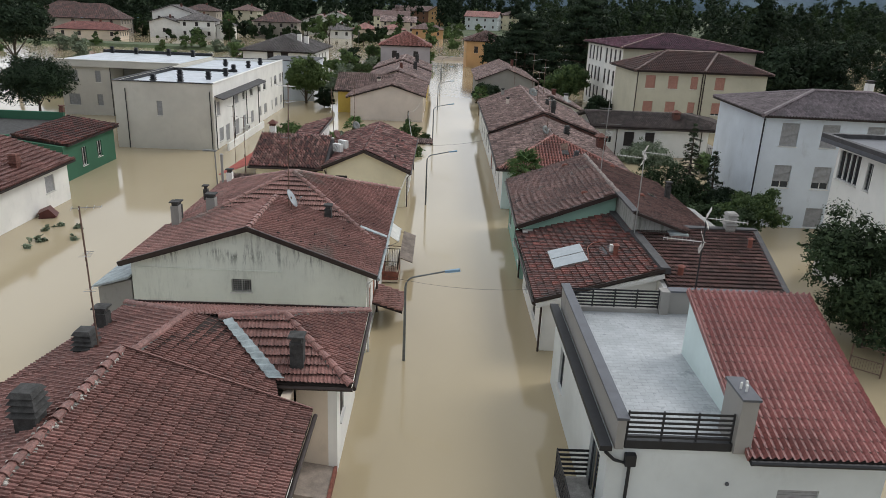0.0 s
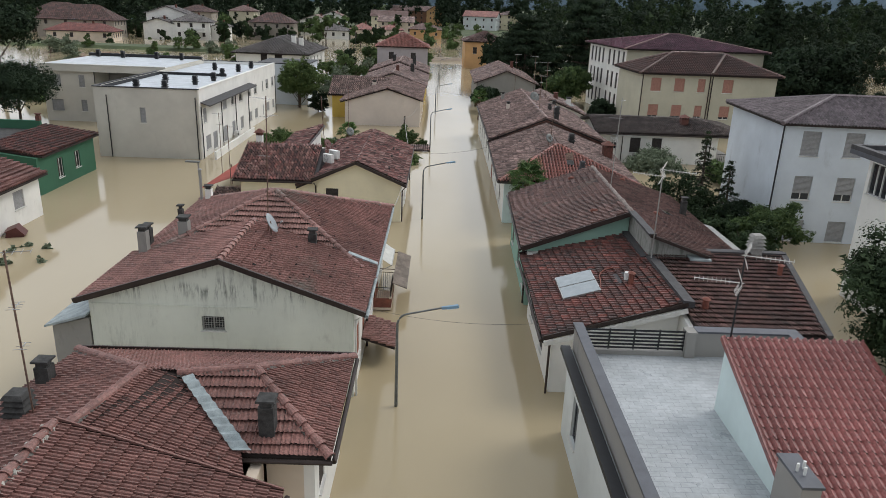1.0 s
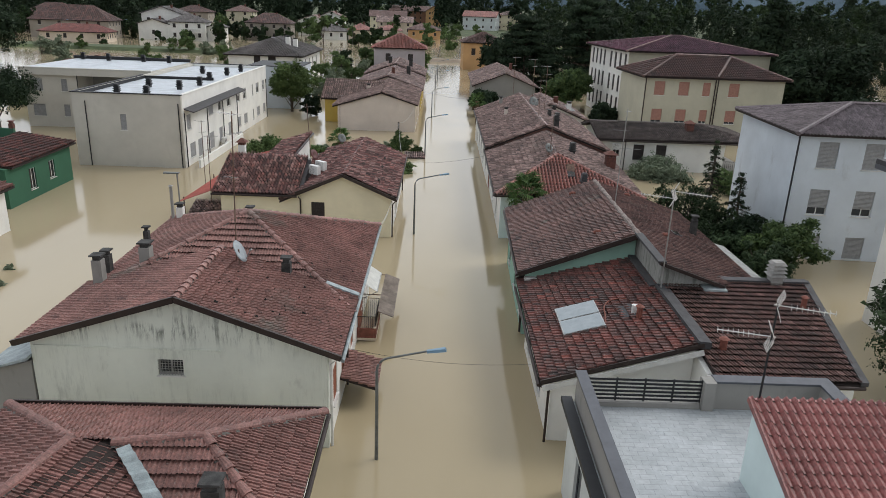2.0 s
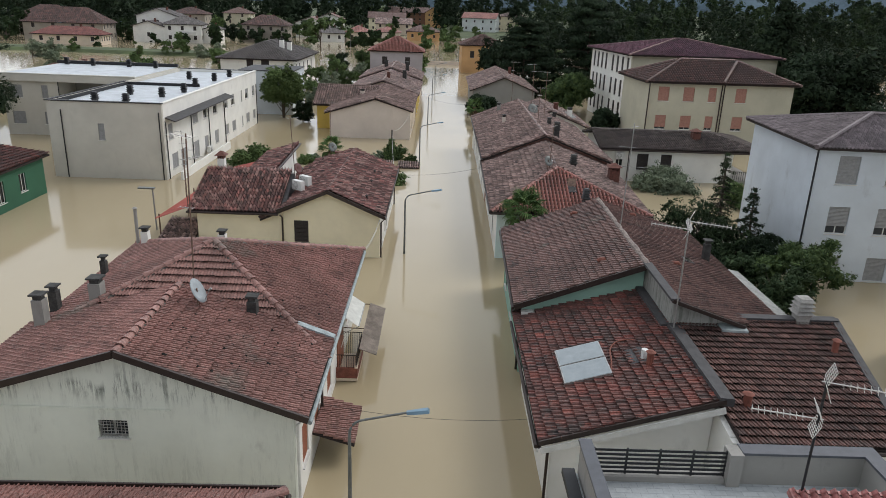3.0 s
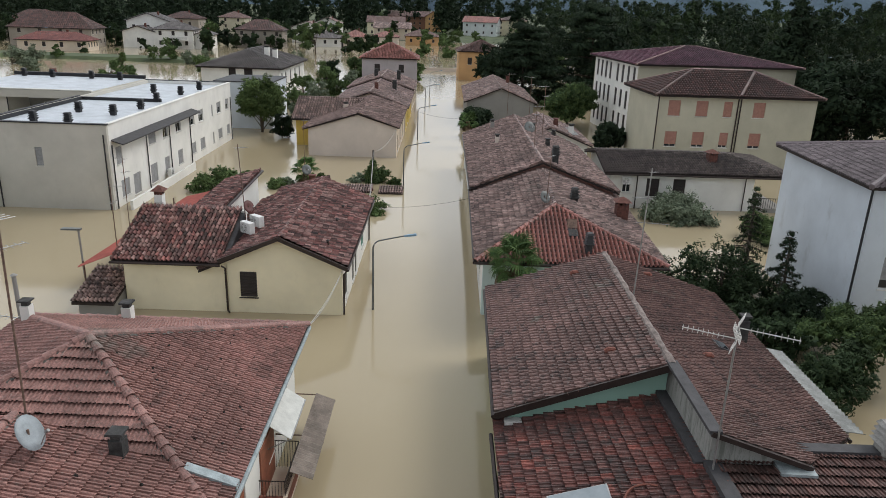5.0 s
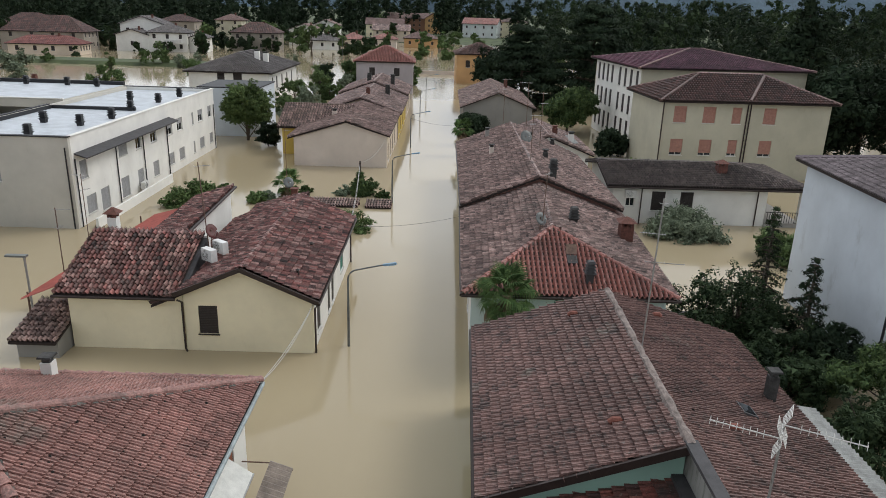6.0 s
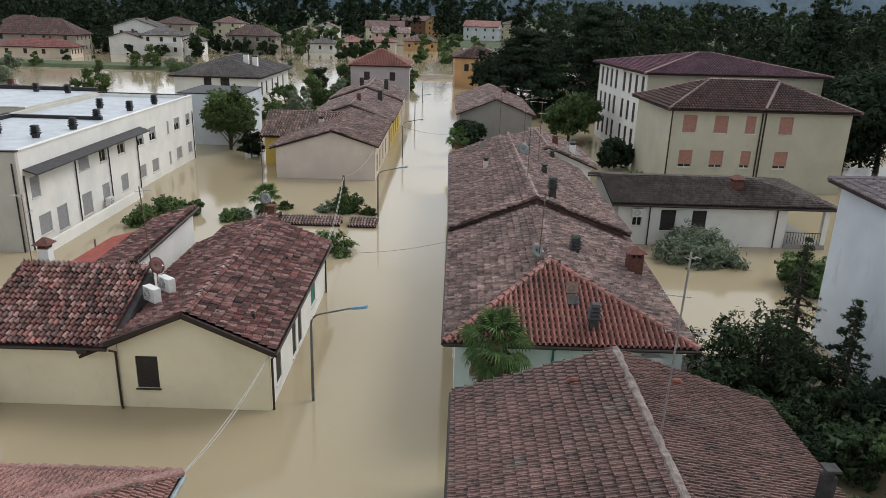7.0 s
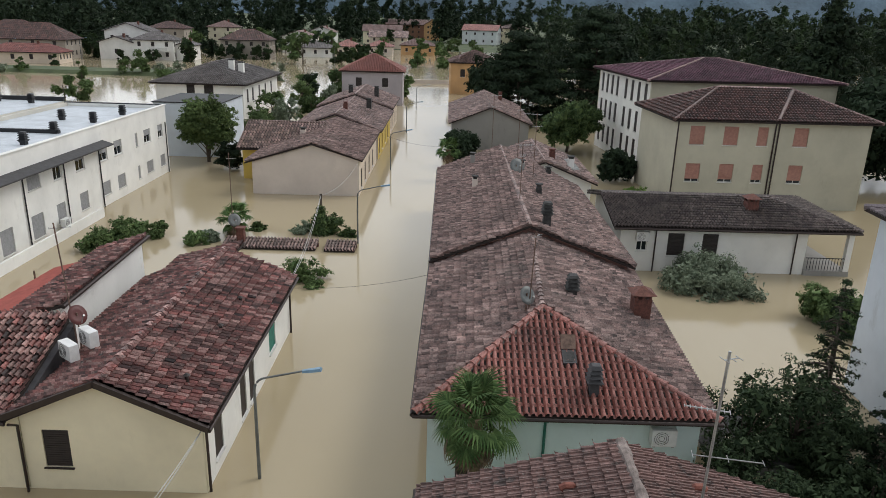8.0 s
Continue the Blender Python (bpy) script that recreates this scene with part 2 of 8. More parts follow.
M = {
    "water": water_mat(),
    "grass": plain("rough_grass", (0.075, 0.10, 0.04), 0.9, 0, 0.5, 0.25),
    "tile_a": tiled("clay_tile_brown_red", [(0.209, 0.102, 0.086), (0.239, 0.116, 0.098), (0.256, 0.127, 0.108), (0.226, 0.108, 0.093)], lichen=0.28, patch=2.2, uneven=0.13),
    "tile_b": tiled("clay_tile_russet", [(0.297, 0.154, 0.130), (0.322, 0.169, 0.144), (0.340, 0.182, 0.155), (0.312, 0.158, 0.136)], lichen=0.5, moss=0.7, patch=1.6, uneven=0.13),
    "tile_s": tiled("clay_tile_red_blackened", [(0.25, 0.070, 0.054), (0.085, 0.042, 0.037), (0.215, 0.068, 0.052), (0.07, 0.038, 0.034), (0.165, 0.062, 0.050), (0.12, 0.058, 0.05)], lichen=0.8, patch=1.1, uneven=0.3),
    "tile_r": tiled("clay_tile_grey_brown", [(0.115, 0.055, 0.045), (0.145, 0.072, 0.060), (0.090, 0.047, 0.040), (0.185, 0.105, 0.090)], lichen=0.6, rough=0.75, uneven=0.35),
    "tile_g": tiled("clay_tile_dull_brown", [(0.172, 0.098, 0.085), (0.192, 0.110, 0.095), (0.182, 0.104, 0.090), (0.203, 0.118, 0.104)], lichen=0.75, moss=0.9, patch=1.9, uneven=0.2),
    "tile_o": tiled("clay_tile_orange_red", [(0.325, 0.121, 0.096), (0.370, 0.148, 0.119), (0.297, 0.112, 0.090), (0.392, 0.179, 0.148)], lichen=0.3, rough=0.5, uneven=0.12),
    "tile_y": tiled("old_barrel_tile_mottled", [(0.048, 0.030, 0.029), (0.225, 0.084, 0.074), (0.42, 0.25, 0.222), (0.085, 0.045, 0.041), (0.29, 0.115, 0.10), (0.14, 0.066, 0.058), (0.46, 0.285, 0.25)], lichen=0.8, patch=2.6, uneven=0.4),
    "tile_m": tiled("old_barrel_tile_faded", [(0.270, 0.172, 0.152), (0.350, 0.242, 0.215), (0.160, 0.105, 0.095), (0.410, 0.295, 0.262), (0.235, 0.146, 0.128)], lichen=0.85, moss=0.25, patch=2.4, uneven=0.4),
    "tile_t": tiled("new_tile_dark_red", [(0.330, 0.122, 0.112), (0.360, 0.137, 0.125), (0.343, 0.130, 0.118)], lichen=0.08, rough=0.4, uneven=0.08),
    "tile_w": tiled("tile_grey_lilac", [(0.155, 0.125, 0.133), (0.20, 0.165, 0.175), (0.175, 0.14, 0.15)], lichen=0.3),
    "tile_d": tiled("tile_plum_red", [(0.150, 0.057, 0.088), (0.185, 0.075, 0.114), (0.114, 0.044, 0.069)], lichen=0.25),
    "tile_w2": tiled("tile_weathered_brown_grey", [(0.11, 0.083, 0.074), (0.16, 0.125, 0.112), (0.08, 0.06, 0.054), (0.20, 0.16, 0.145)], lichen=0.5),
    "tile_c": tiled("tile_dark_brown_red", [(0.083, 0.035, 0.028), (0.108, 0.049, 0.040), (0.054, 0.026, 0.022)], lichen=0.5, uneven=0.45),
    "tile_far_red": tiled("clay_tile_brick_red", [(0.20, 0.062, 0.052), (0.24, 0.08, 0.066), (0.17, 0.055, 0.048)], lichen=0.25, uneven=0.12),
    "tile_grey": tiled("tile_slate_grey", [(0.13, 0.115, 0.11), (0.16, 0.145, 0.14), (0.11, 0.10, 0.098)], lichen=0.3),
    # near-black so that shade in the tile gaps is painted into the deck
    "deck": plain("roof_deck_gap_shade", (0.028, 0.019, 0.016), 0.9),
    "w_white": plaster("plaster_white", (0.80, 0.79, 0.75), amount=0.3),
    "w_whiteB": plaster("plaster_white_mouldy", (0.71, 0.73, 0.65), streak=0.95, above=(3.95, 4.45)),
    "w_pale": plaster("plaster_pale_grey_green", (0.62, 0.655, 0.65), amount=0.2),
    "w_yellow": plaster("plaster_cream_yellow", (0.80, 0.72, 0.52), (0.40, 0.33, 0.2), 0.25),
    "w_ochre": plaster("plaster_ochre", (0.58, 0.42, 0.10)),
    "w_green": plaster("plaster_dark_green", (0.035, 0.12, 0.07), (0.03, 0.06, 0.04), 0.4),
    "w_mint": plaster("plaster_mint", (0.30, 0.48, 0.40), (0.2, 0.25, 0.22), 0.4),
    "w_aqua": plaster("plaster_pale_aqua", (0.68, 0.80, 0.79), amount=0.2),
    "w_blue": plaster("plaster_weathered_blue_white", (0.60, 0.65, 0.70), (0.33, 0.34, 0.34), 0.6),
    "w_cream": plaster("plaster_cream", (0.50, 0.475, 0.37), (0.28, 0.25, 0.19), 0.4),
    "w_pink": plaster("plaster_rose_beige", (0.68, 0.595, 0.525), (0.36, 0.3, 0.26), 0.3),
    "w_brick": plaster("plaster_terracotta", (0.36, 0.185, 0.15), (0.14, 0.1, 0.09), 0.6),
    "w_grey": plaster("plaster_cement_grey", (0.30, 0.29, 0.27), (0.12, 0.12, 0.11), 0.7),
    "w_dirty": plaster("plaster_cement_blackened", (0.30, 0.30, 0.28), (0.05, 0.05, 0.048), 0.85, 0.8),
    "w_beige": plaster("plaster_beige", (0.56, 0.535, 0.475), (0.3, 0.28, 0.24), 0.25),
    # far walls standing in shade: the dimness is put into the plaster colour
    "w_dim": plaster("plaster_shade_in_colour", (0.33, 0.295, 0.25), (0.18, 0.16, 0.14), 0.4),
    "w_lilac": plaster("plaster_lilac_grey", (0.44, 0.40, 0.42), amount=0.3),
    "w_orange": plaster("plaster_apricot", (0.60, 0.36, 0.17), (0.35, 0.24, 0.14), 0.3),
    "w_peach": plaster("plaster_peach_beige", (0.66, 0.56, 0.45), amount=0.3),
    "w_brown": plaster("plaster_brick_brown", (0.28, 0.15, 0.10), amount=0.4),
    "membrane": plain("roof_membrane_light_grey", (0.52, 0.56, 0.60), 0.5, 0, 0.2, 0.8),
    "terrace": paving("terrace_paving_light_grey", (0.44, 0.465, 0.48), 0.42),
    "dark_metal": plain("anthracite_metal", (0.014, 0.015, 0.018), 0.6, 0.0, 0.3),
    "cap": plain("grey_stone_coping", (0.085, 0.09, 0.105), 0.5, 0, 0.2),
    "gutter": plain("brown_gutter_metal", (0.045, 0.032, 0.028), 0.45, 0.4),
    "zinc": plain("zinc_sheet", (0.33, 0.38, 0.39), 0.6, 0.1, 0.35),
    "lead": plain("dark_lead_flashing", (0.055, 0.053, 0.056), 0.7, 0.0, 0.35),
    "steel": plain("galvanised_steel", (0.40, 0.40, 0.39), 0.4, 0.7, 0.3),
    "rust": plain("rusty_mast_steel", (0.20, 0.13, 0.10), 0.75, 0.3, 0.5, 6.0),
    "pole": plain("street_lamp_grey_paint", (0.16, 0.17, 0.165), 0.5, 0.3, 0.3),
    "white_plastic": plain("white_plastic", (0.72, 0.72, 0.70), 0.4, 0, 0.12),
    "mortar": plain("pale_ridge_mortar", (0.42, 0.40, 0.36), 0.9, 0, 0.5, 5.0),
    "mortar_old": plain("old_ridge_mortar_lichen", (0.25, 0.205, 0.185), 0.95, 0, 0.55, 4.0),
    "moss": plain("black_moss", (0.022, 0.02, 0.018), 0.95, 0, 0.4, 8.0),
    "lamp_blue": plain("lamp_head_blue_grey_paint", (0.16, 0.27, 0.36), 0.4, 0.1, 0.15),
    "dish_red": plain("dish_dark_red", (0.10, 0.025, 0.022), 0.5, 0, 0.2),
    "dish": plain("dish_light_grey", (0.34, 0.375, 0.395), 0.45, 0, 0.2),
    "brick": plain("brick_red", (0.15, 0.06, 0.045), 0.85, 0, 0.5, 6.0),
    "concrete": plain("concrete_grey", (0.33, 0.32, 0.30), 0.85, 0, 0.4, 2.0),
    "soot_pale": plain("grey_brown_smoked_render", (0.13, 0.12, 0.108), 0.9, 0, 0.6, 3.0),
    "soot": plain("sooty_concrete", (0.055, 0.054, 0.052), 0.9, 0, 0.6, 4.0),
    "terracotta": plain("terracotta_pipe", (0.22, 0.075, 0.052), 0.75, 0, 0.4, 5.0),
    "shut_brown": plain("shutter_dark_brown", (0.026, 0.018, 0.015), 0.6, 0, 0.3, 5.0),
    "shut_red": plain("shutter_reddish_wood", (0.26, 0.085, 0.045), 0.6, 0, 0.3, 5.0),
    "shut_pink": plain("shutter_salmon", (0.40, 0.20, 0.15), 0.6, 0, 0.2, 5.0),
    "shut_grey": plain("shutter_grey", (0.30, 0.30, 0.30), 0.6, 0, 0.2, 5.0),
    "shut_white": plain("shutter_off_white", (0.50, 0.49, 0.46), 0.6, 0, 0.2, 5.0),
    "shut_green": plain("shutter_green", (0.02, 0.16, 0.12), 0.6, 0, 0.3, 5.0),
    "trim_white": plain("trim_white", (0.66, 0.65, 0.62), 0.6, 0, 0.15),
    "red_sheet": plain("red_corrugated_sheet", (0.42, 0.11, 0.085), 0.6, 0, 0.2, 2.0),
    "grey_sheet": plain("grey_corrugated_sheet", (0.27, 0.225, 0.19), 0.8, 0, 0.4, 2.0),
    "pale_sheet": plain("pale_corrugated_sheet", (0.30, 0.31, 0.30), 0.55, 0.1, 0.4, 2.0),
    "awning": plain("white_awning_cloth", (0.68, 0.68, 0.64), 0.8, 0, 0.15),
    "cable": plain("cable_black", (0.03, 0.03, 0.03), 0.6, 0, 0.1),
    "cable_pale": plain("cable_pale_grey", (0.45, 0.44, 0.42), 0.6, 0, 0.1),
    "bark": plain("bark_brown", (0.085, 0.065, 0.05), 0.95, 0, 0.5, 5.0),
    "leaf": leafy("leaf_mid_green", (0.050, 0.085, 0.030), (0.135, 0.19, 0.075)),
    "leaf_dark": leafy("leaf_dark_green", (0.011, 0.021, 0.012), (0.033, 0.05, 0.027)),
    "leaf_garden": leafy("leaf_deep_garden_green", (0.018, 0.032, 0.016), (0.06, 0.088, 0.042)),
    "leaf_pine": leafy("needle_blue_green", (0.028, 0.052, 0.022), (0.095, 0.135, 0.05)),
    "leaf_grey": leafy("leaf_grey_green", (0.09, 0.115, 0.075), (0.22, 0.26, 0.18)),
    "leaf_wood": leafy("leaf_wood_green", (0.015, 0.029, 0.013), (0.043, 0.066, 0.028)),
    "leaf_stone": leafy("stone_pine_green", (0.045, 0.075, 0.026), (0.125, 0.17, 0.06)),
    "leaf_light": leafy("leaf_fresh_green", (0.06, 0.11, 0.025), (0.16, 0.24, 0.06)),
    "palm_leaf": leafy("palm_frond_green", (0.038, 0.072, 0.024), (0.105, 0.16, 0.056)),
    "straw": plain("dry_palm_fibre", (0.16, 0.11, 0.07), 0.95, 0, 0.5, 6.0),
    # blue of the air's haze is put into the hills' own colour
    "hill": plain("far_hills_haze_in_colour", (0.085, 0.13, 0.17), 1.0, 0, 0.4, 0.006),
}


def glass_mat():
    m, n, l, b = nodes_of("window_glass")
    b.inputs["Base Color"].default_value = (0.02, 0.024, 0.028, 1)
    b.inputs["Roughness"].default_value = 0.05
    b.inputs["IOR"].default_value = 1.5
    return m


def panel_mat():
    m, n, l, b = nodes_of("collector_glass_sky_in_colour")
    # pale grey-blue base: part of the sky's reflection is painted into the glass
    l.new(mixed(n, l, span(n, l, noise_tex(n, l, 3.0, 3), 0.3, 0.7), (0.24, 0.28, 0.30), (0.29, 0.33, 0.35)), b.inputs["Base Color"])
    b.inputs["Roughness"].default_value = 0.12
    return m


def lamp_mat():
    m, n, l, b = nodes_of("lamp_lens")
    b.inputs["Base Color"].default_value = (0.5, 0.62, 0.7, 1)
    b.inputs["Roughness"].default_value = 0.15
    return m


M["glass"], M["panel"], M["lens"] = glass_mat(), panel_mat(), lamp_mat()

# ---- roofs, walls, openings ----
# Tile kinds: width, gauge up the slope, cross-section (place across 0..1, height), lift of the lower edge, jitter.
TILE = {
    "coppo": (0.225, 0.36, [(0.0, -0.06), (0.08, -0.06), (0.13, 0.05), (0.4, 0.125), (0.67, 0.05), (0.74, -0.018), (1.0, -0.018)], 0.09, 0.018),
    "flat": (0.24, 0.36, [(0.055, -0.045), (0.085, 0.045), (0.2, 0.04), (0.27, -0.008), (0.48, -0.008), (0.57, 0.034), (0.69, 0.0), (1.0, 0.0)], 0.066, 0.005),
    "roll": (0.235, 0.40, [(0.0, -0.05), (0.3, -0.055), (0.38, 0.02), (0.55, 0.09), (0.72, 0.105), (0.9, 0.06), (1.0, -0.05)], 0.042, 0.003),
    "coarse": (0.25, 0.37, [(0.0, -0.03), (0.06, 0.035), (0.2, 0.04), (0.28, 0.0), (0.46, 0.0), (0.54, 0.03), (0.7, 0.03), (0.78, 0.0), (1.0, -0.015)], 0.088, 0.008),
    "wave": (0.222, 0.355, [(0.0, -0.03), (0.3, -0.034), (0.42, 0.012), (0.62, 0.075), (0.84, 0.03), (1.0, -0.03)], 0.034, 0.0),
    "marsi": (0.24, 0.345, [(0.12, -0.06), (0.15, 0.05), (0.27, 0.045), (0.35, 0.0), (0.6, 0.0), (0.7, 0.03), (0.92, 0.03), (1.0, -0.03)], 0.085, 0.006),
    "vast": (0.6, 0.9, [(0.0, 0.0), (0.3, 0.12), (0.6, 0.12), (1.0, 0.0)], 0.05, 0.0),
    "far": (0.30, 0.46, [(0.0, -0.05), (0.28, 0.1), (0.56, 0.1), (0.84, -0.05), (1.0, -0.05)], 0.1, 0.012),
}
TILE_MESH = {}


def tile_arrays(kind):
    wid, gauge, prof, lift, _ = TILE[kind]
    k = len(prof)
    a = np.array([p[0] * wid for p in prof])
    h = np.array([p[1] for p in prof])
    top = np.stack([a, np.full(k, gauge * 1.1), h * 0.92 + 0.004], 1)
    low = np.stack([a, np.zeros(k), h + lift], 1)
    rim = np.stack([a, np.full(k, 0.012), h + lift - 0.012], 1)
    quads = []
    for i in range(k - 1):
        quads.append((k + i, k + i + 1, i + 1, i))
        quads.append((2 * k + i, 2 * k + i + 1, k + i + 1, k + i))
    return np.concatenate([top, low, rim]), np.array(quads)


def tile_mesh(kind, mat):
    key = (kind, mat.name)
    if key not in TILE_MESH:
        v, q = tile_arrays(kind)
        TILE_MESH[key] = mesh_of("tile", v, q, mat)
    return TILE_MESH[key]


def ridge_mesh(mat, r=0.13, length=0.42):
    key = ("ridge", mat.name, r)
    if key not in TILE_MESH:
        v, q = [], []
        n = 6
        for b, s in ((0.0, 1.26), (length * 1.1, 0.82)):
            for e in (s, s - 0.2):
                v += [(r * e * math.cos(math.pi * i / n), b, r * e * math.sin(math.pi * i / n) * 0.85 - 0.02) for i in range(n + 1)]
        k = n + 1
        for i in range(n):
            q += [(i, i + 1, 2 * k + i + 1, 2 * k + i), (k + i + 1, k + i, i, i + 1)[::-1]]
        TILE_MESH[key] = mesh_of("ridge_tile", v, q, mat)
    return TILE_MESH[key]


def plane_of(poly):
    """Origin, level axis, upslope axis and normal of a roof face."""
    p = [Vector(q) for q in poly]
    n = Vector((0, 0, 0))
    for a, b in zip(p, p[1:] + p[:1]):
        n += Vector(((a.y - b.y) * (a.z + b.z), (a.z - b.z) * (a.x + b.x), (a.x - b.x) * (a.y + b.y)))
    n.normalize()
    if n.z < 0:
        n = -n
    v = Vector((0, 0, 1)) - n * n.z
    v = v.normalized() if v.length > 1e-3 else Vector((0, 1, 0))
    c = sum(p, Vector()) / len(p)
    return c, v.cross(n), v, n


def lay_tiles(poly, kind, bins, full):
    """Covers one convex roof face with tiles. Cut tiles go to the bins, whole ones to the list."""
    c, u, v, n = plane_of(poly)
    pu = [(Vector(q) - c).dot(u) for q in poly]
    pv = [(Vector(q) - c).dot(v) for q in poly]
    pairs = list(zip(zip(pu, pv), zip(pu[1:] + pu[:1], pv[1:] + pv[:1])))

    def reach(h):
        xs = []
        for (u0, v0), (u1, v1) in pairs:
            if (v0 - h) * (v1 - h) <= 0 and abs(v0 - v1) > 1e-6:
                xs.append(u0 + (u1 - u0) * (h - v0) / (v1 - v0))
        return (min(xs), max(xs)) if xs else None

    def climb(x):
        ys_ = []
        for (u0, v0), (u1, v1) in pairs:
            if (u0 - x) * (u1 - x) <= 0 and abs(u0 - u1) > 1e-6:
                ys_.append(v0 + (v1 - v0) * (x - u0) / (u1 - u0))
        return (min(ys_), max(ys_)) if ys_ else (0.0, 0.0)

    wid, gauge, _, _, jit = TILE[kind]
    tv, tq = tile_arrays(kind)
    lo, hi = min(pv), max(pv)
    U, V, N, C = (np.array(a) for a in (u, v, n, c))
    for r in range(int((hi - lo) / gauge) + 1):
        b0 = lo + r * gauge
        b1 = min(b0 + gauge * 1.1, hi - 1e-4)
        ra, rb = reach(b0 + 1e-4), reach(b1)
        if not ra or not rb or b1 - b0 < 0.05:
            continue
        k0, k1 = math.floor(min(ra[0], rb[0]) / wid), math.ceil(max(ra[1], rb[1]) / wid)
        for k in range(k0, k1):
            a0 = k * wid
            if a0 >= max(ra[0], rb[0]) and a0 + wid <= min(ra[1], rb[1]) and b1 > b0 + gauge:
                j = rng.normal(0, 1, 3) * jit
                full.append((C + U * (a0 + j[0] * 0.4) + V * (b0 + j[1]) + N * (0.01 + abs(j[2]) * 0.5), j[2] * 1.6, (u, v, n), kind))
            else:
                q = tv.copy()
                n_p = len(tv) // 3
                tall = 0.0
                for i in range(n_p):
                    x = min(max(a0 + tv[i, 0], min(pu) + 1e-4), max(pu) - 1e-4)
                    f0, f1 = climb(x)
                    lo_, hi_ = max(b0, f0), min(b0 + gauge * 1.1, f1)
                    if hi_ < lo_:
                        lo_ = hi_ = b0 if f1 < b0 else b1
                    tall = max(tall, hi_ - lo_)
                    f = min(1.0, max(0.0, (hi_ - b0) / (gauge * 1.1)))
                    q[i] = (x, hi_, tv[i, 2] * f + tv[n_p + i, 2] * (1 - f))
                    q[n_p + i, :2] = (x, lo_)
                    q[2 * n_p + i, :2] = (x, lo_ + 0.012)
                if tall < 0.03 or np.ptp(q[:, 0]) < 0.02:
                    continue
                w = C + np.outer(q[:, 0], U) + np.outer(q[:, 1], V) + np.outer(q[:, 2] + 0.01, N)
                bins.add(w, tq)


class Bins:
    """Arrays of cut and far tiles, joined at the end into one mesh."""

    def __init__(self):
        self.v, self.q, self.n = [], [], 0

    def add(self, w, q):
        self.v.append(w)
        self.q.append(q + self.n)
        self.n += len(w)


def roofing(house, faces, mat, kind, picks=(), count=300, ridges=(), thick=0.12, deck_mat=None):
    """A roof of convex faces (counterclockwise from above): a deck, tiles, and ridge tiles along the given lines.
    picks: plan points; the tiles round them are pieces of their own, the others are joined."""
    g = Geo()
    for poly in faces:
        k = len(poly)
        n = plane_of(poly)[3]
        up = [Vector(p) - n * 0.012 for p in poly]
        g.add(list(up) + [p - Vector((0, 0, thick)) for p in up],
              [tuple(range(k)), tuple(range(2 * k - 1, k - 1, -1))] + [(i, i + k, (i + 1) % k + k, (i + 1) % k) for i in range(k)])
    roof = part("roof", g, deck_mat or M["deck"], house)
    bins, full = Bins(), []
    for poly in faces:
        lay_tiles(poly, kind, bins, full)
    order = list(range(len(full)))
    singles = set()
    if picks:
        per = count // len(picks)
        for px, py in picks:
            order.sort(key=lambda i: (full[i][0][0] - px) ** 2 + (full[i][0][1] - py) ** 2)
            left = per
            for i in order:
                if left and i not in singles:
                    singles.add(i)
                    left -= 1
    me = tile_mesh(kind, mat) if singles else None
    tv, tq = tile_arrays(kind)
    for i, (p, turn, (u, v, n), _) in enumerate(full):
        if i in singles:
            m = Matrix((u, v, n)).transposed().to_4x4()
            m.translation = p
            child(new("tile", me), roof, m @ Matrix.Rotation(turn, 4, "Z"))
        else:
            c, s = math.cos(turn), math.sin(turn)
            x, y = tv[:, 0] * c - tv[:, 1] * s, tv[:, 0] * s + tv[:, 1] * c
            bins.add(p + np.outer(x, np.array(u)) + np.outer(y, np.array(v)) + np.outer(tv[:, 2], np.array(n)), tq)
    if bins.n:
        v, q = np.concatenate(bins.v), np.concatenate(bins.q)
        o = np.array([(v[:, 0].min() + v[:, 0].max()) / 2, (v[:, 1].min() + v[:, 1].max()) / 2, v[:, 2].min()])
        ob = child(new("tiles", fast_mesh("tiles", v - o, q, mat)), roof, Matrix.Translation(o))
        tagged(ob, kind="stuff")
    if kind in ("far", "vast") and ridges:
        g = Geo()
        for a, b in ridges:
            g.tube([Vector(a).lerp(Vector(b), i / 8) + Vector((0, 0, 0.03)) for i in range(9)], 0.13, 6)
        part("ridge", g, mat, roof)
    else:
        for a, b in ridges:
            ridge_line(roof, a, b, mat)
    return roof


def fast_mesh(name, v, q, mat, smooth=False):
    """A mesh of equal-sided faces from arrays."""
    me = bpy.data.meshes.new(name)
    k = q.shape[1]
    me.vertices.add(len(v))
    me.vertices.foreach_set("co", v.astype(np.float32).ravel())
    me.loops.add(q.size)
    me.loops.foreach_set("vertex_index", q.astype(np.int32).ravel())
    me.polygons.add(len(q))
    me.polygons.foreach_set("loop_start", np.arange(0, q.size, k, dtype=np.int32))
    me.polygons.foreach_set("use_smooth", np.full(len(q), smooth))
    me.materials.append(mat)
    me.update(calc_edges=True)
    me.validate()
    return me


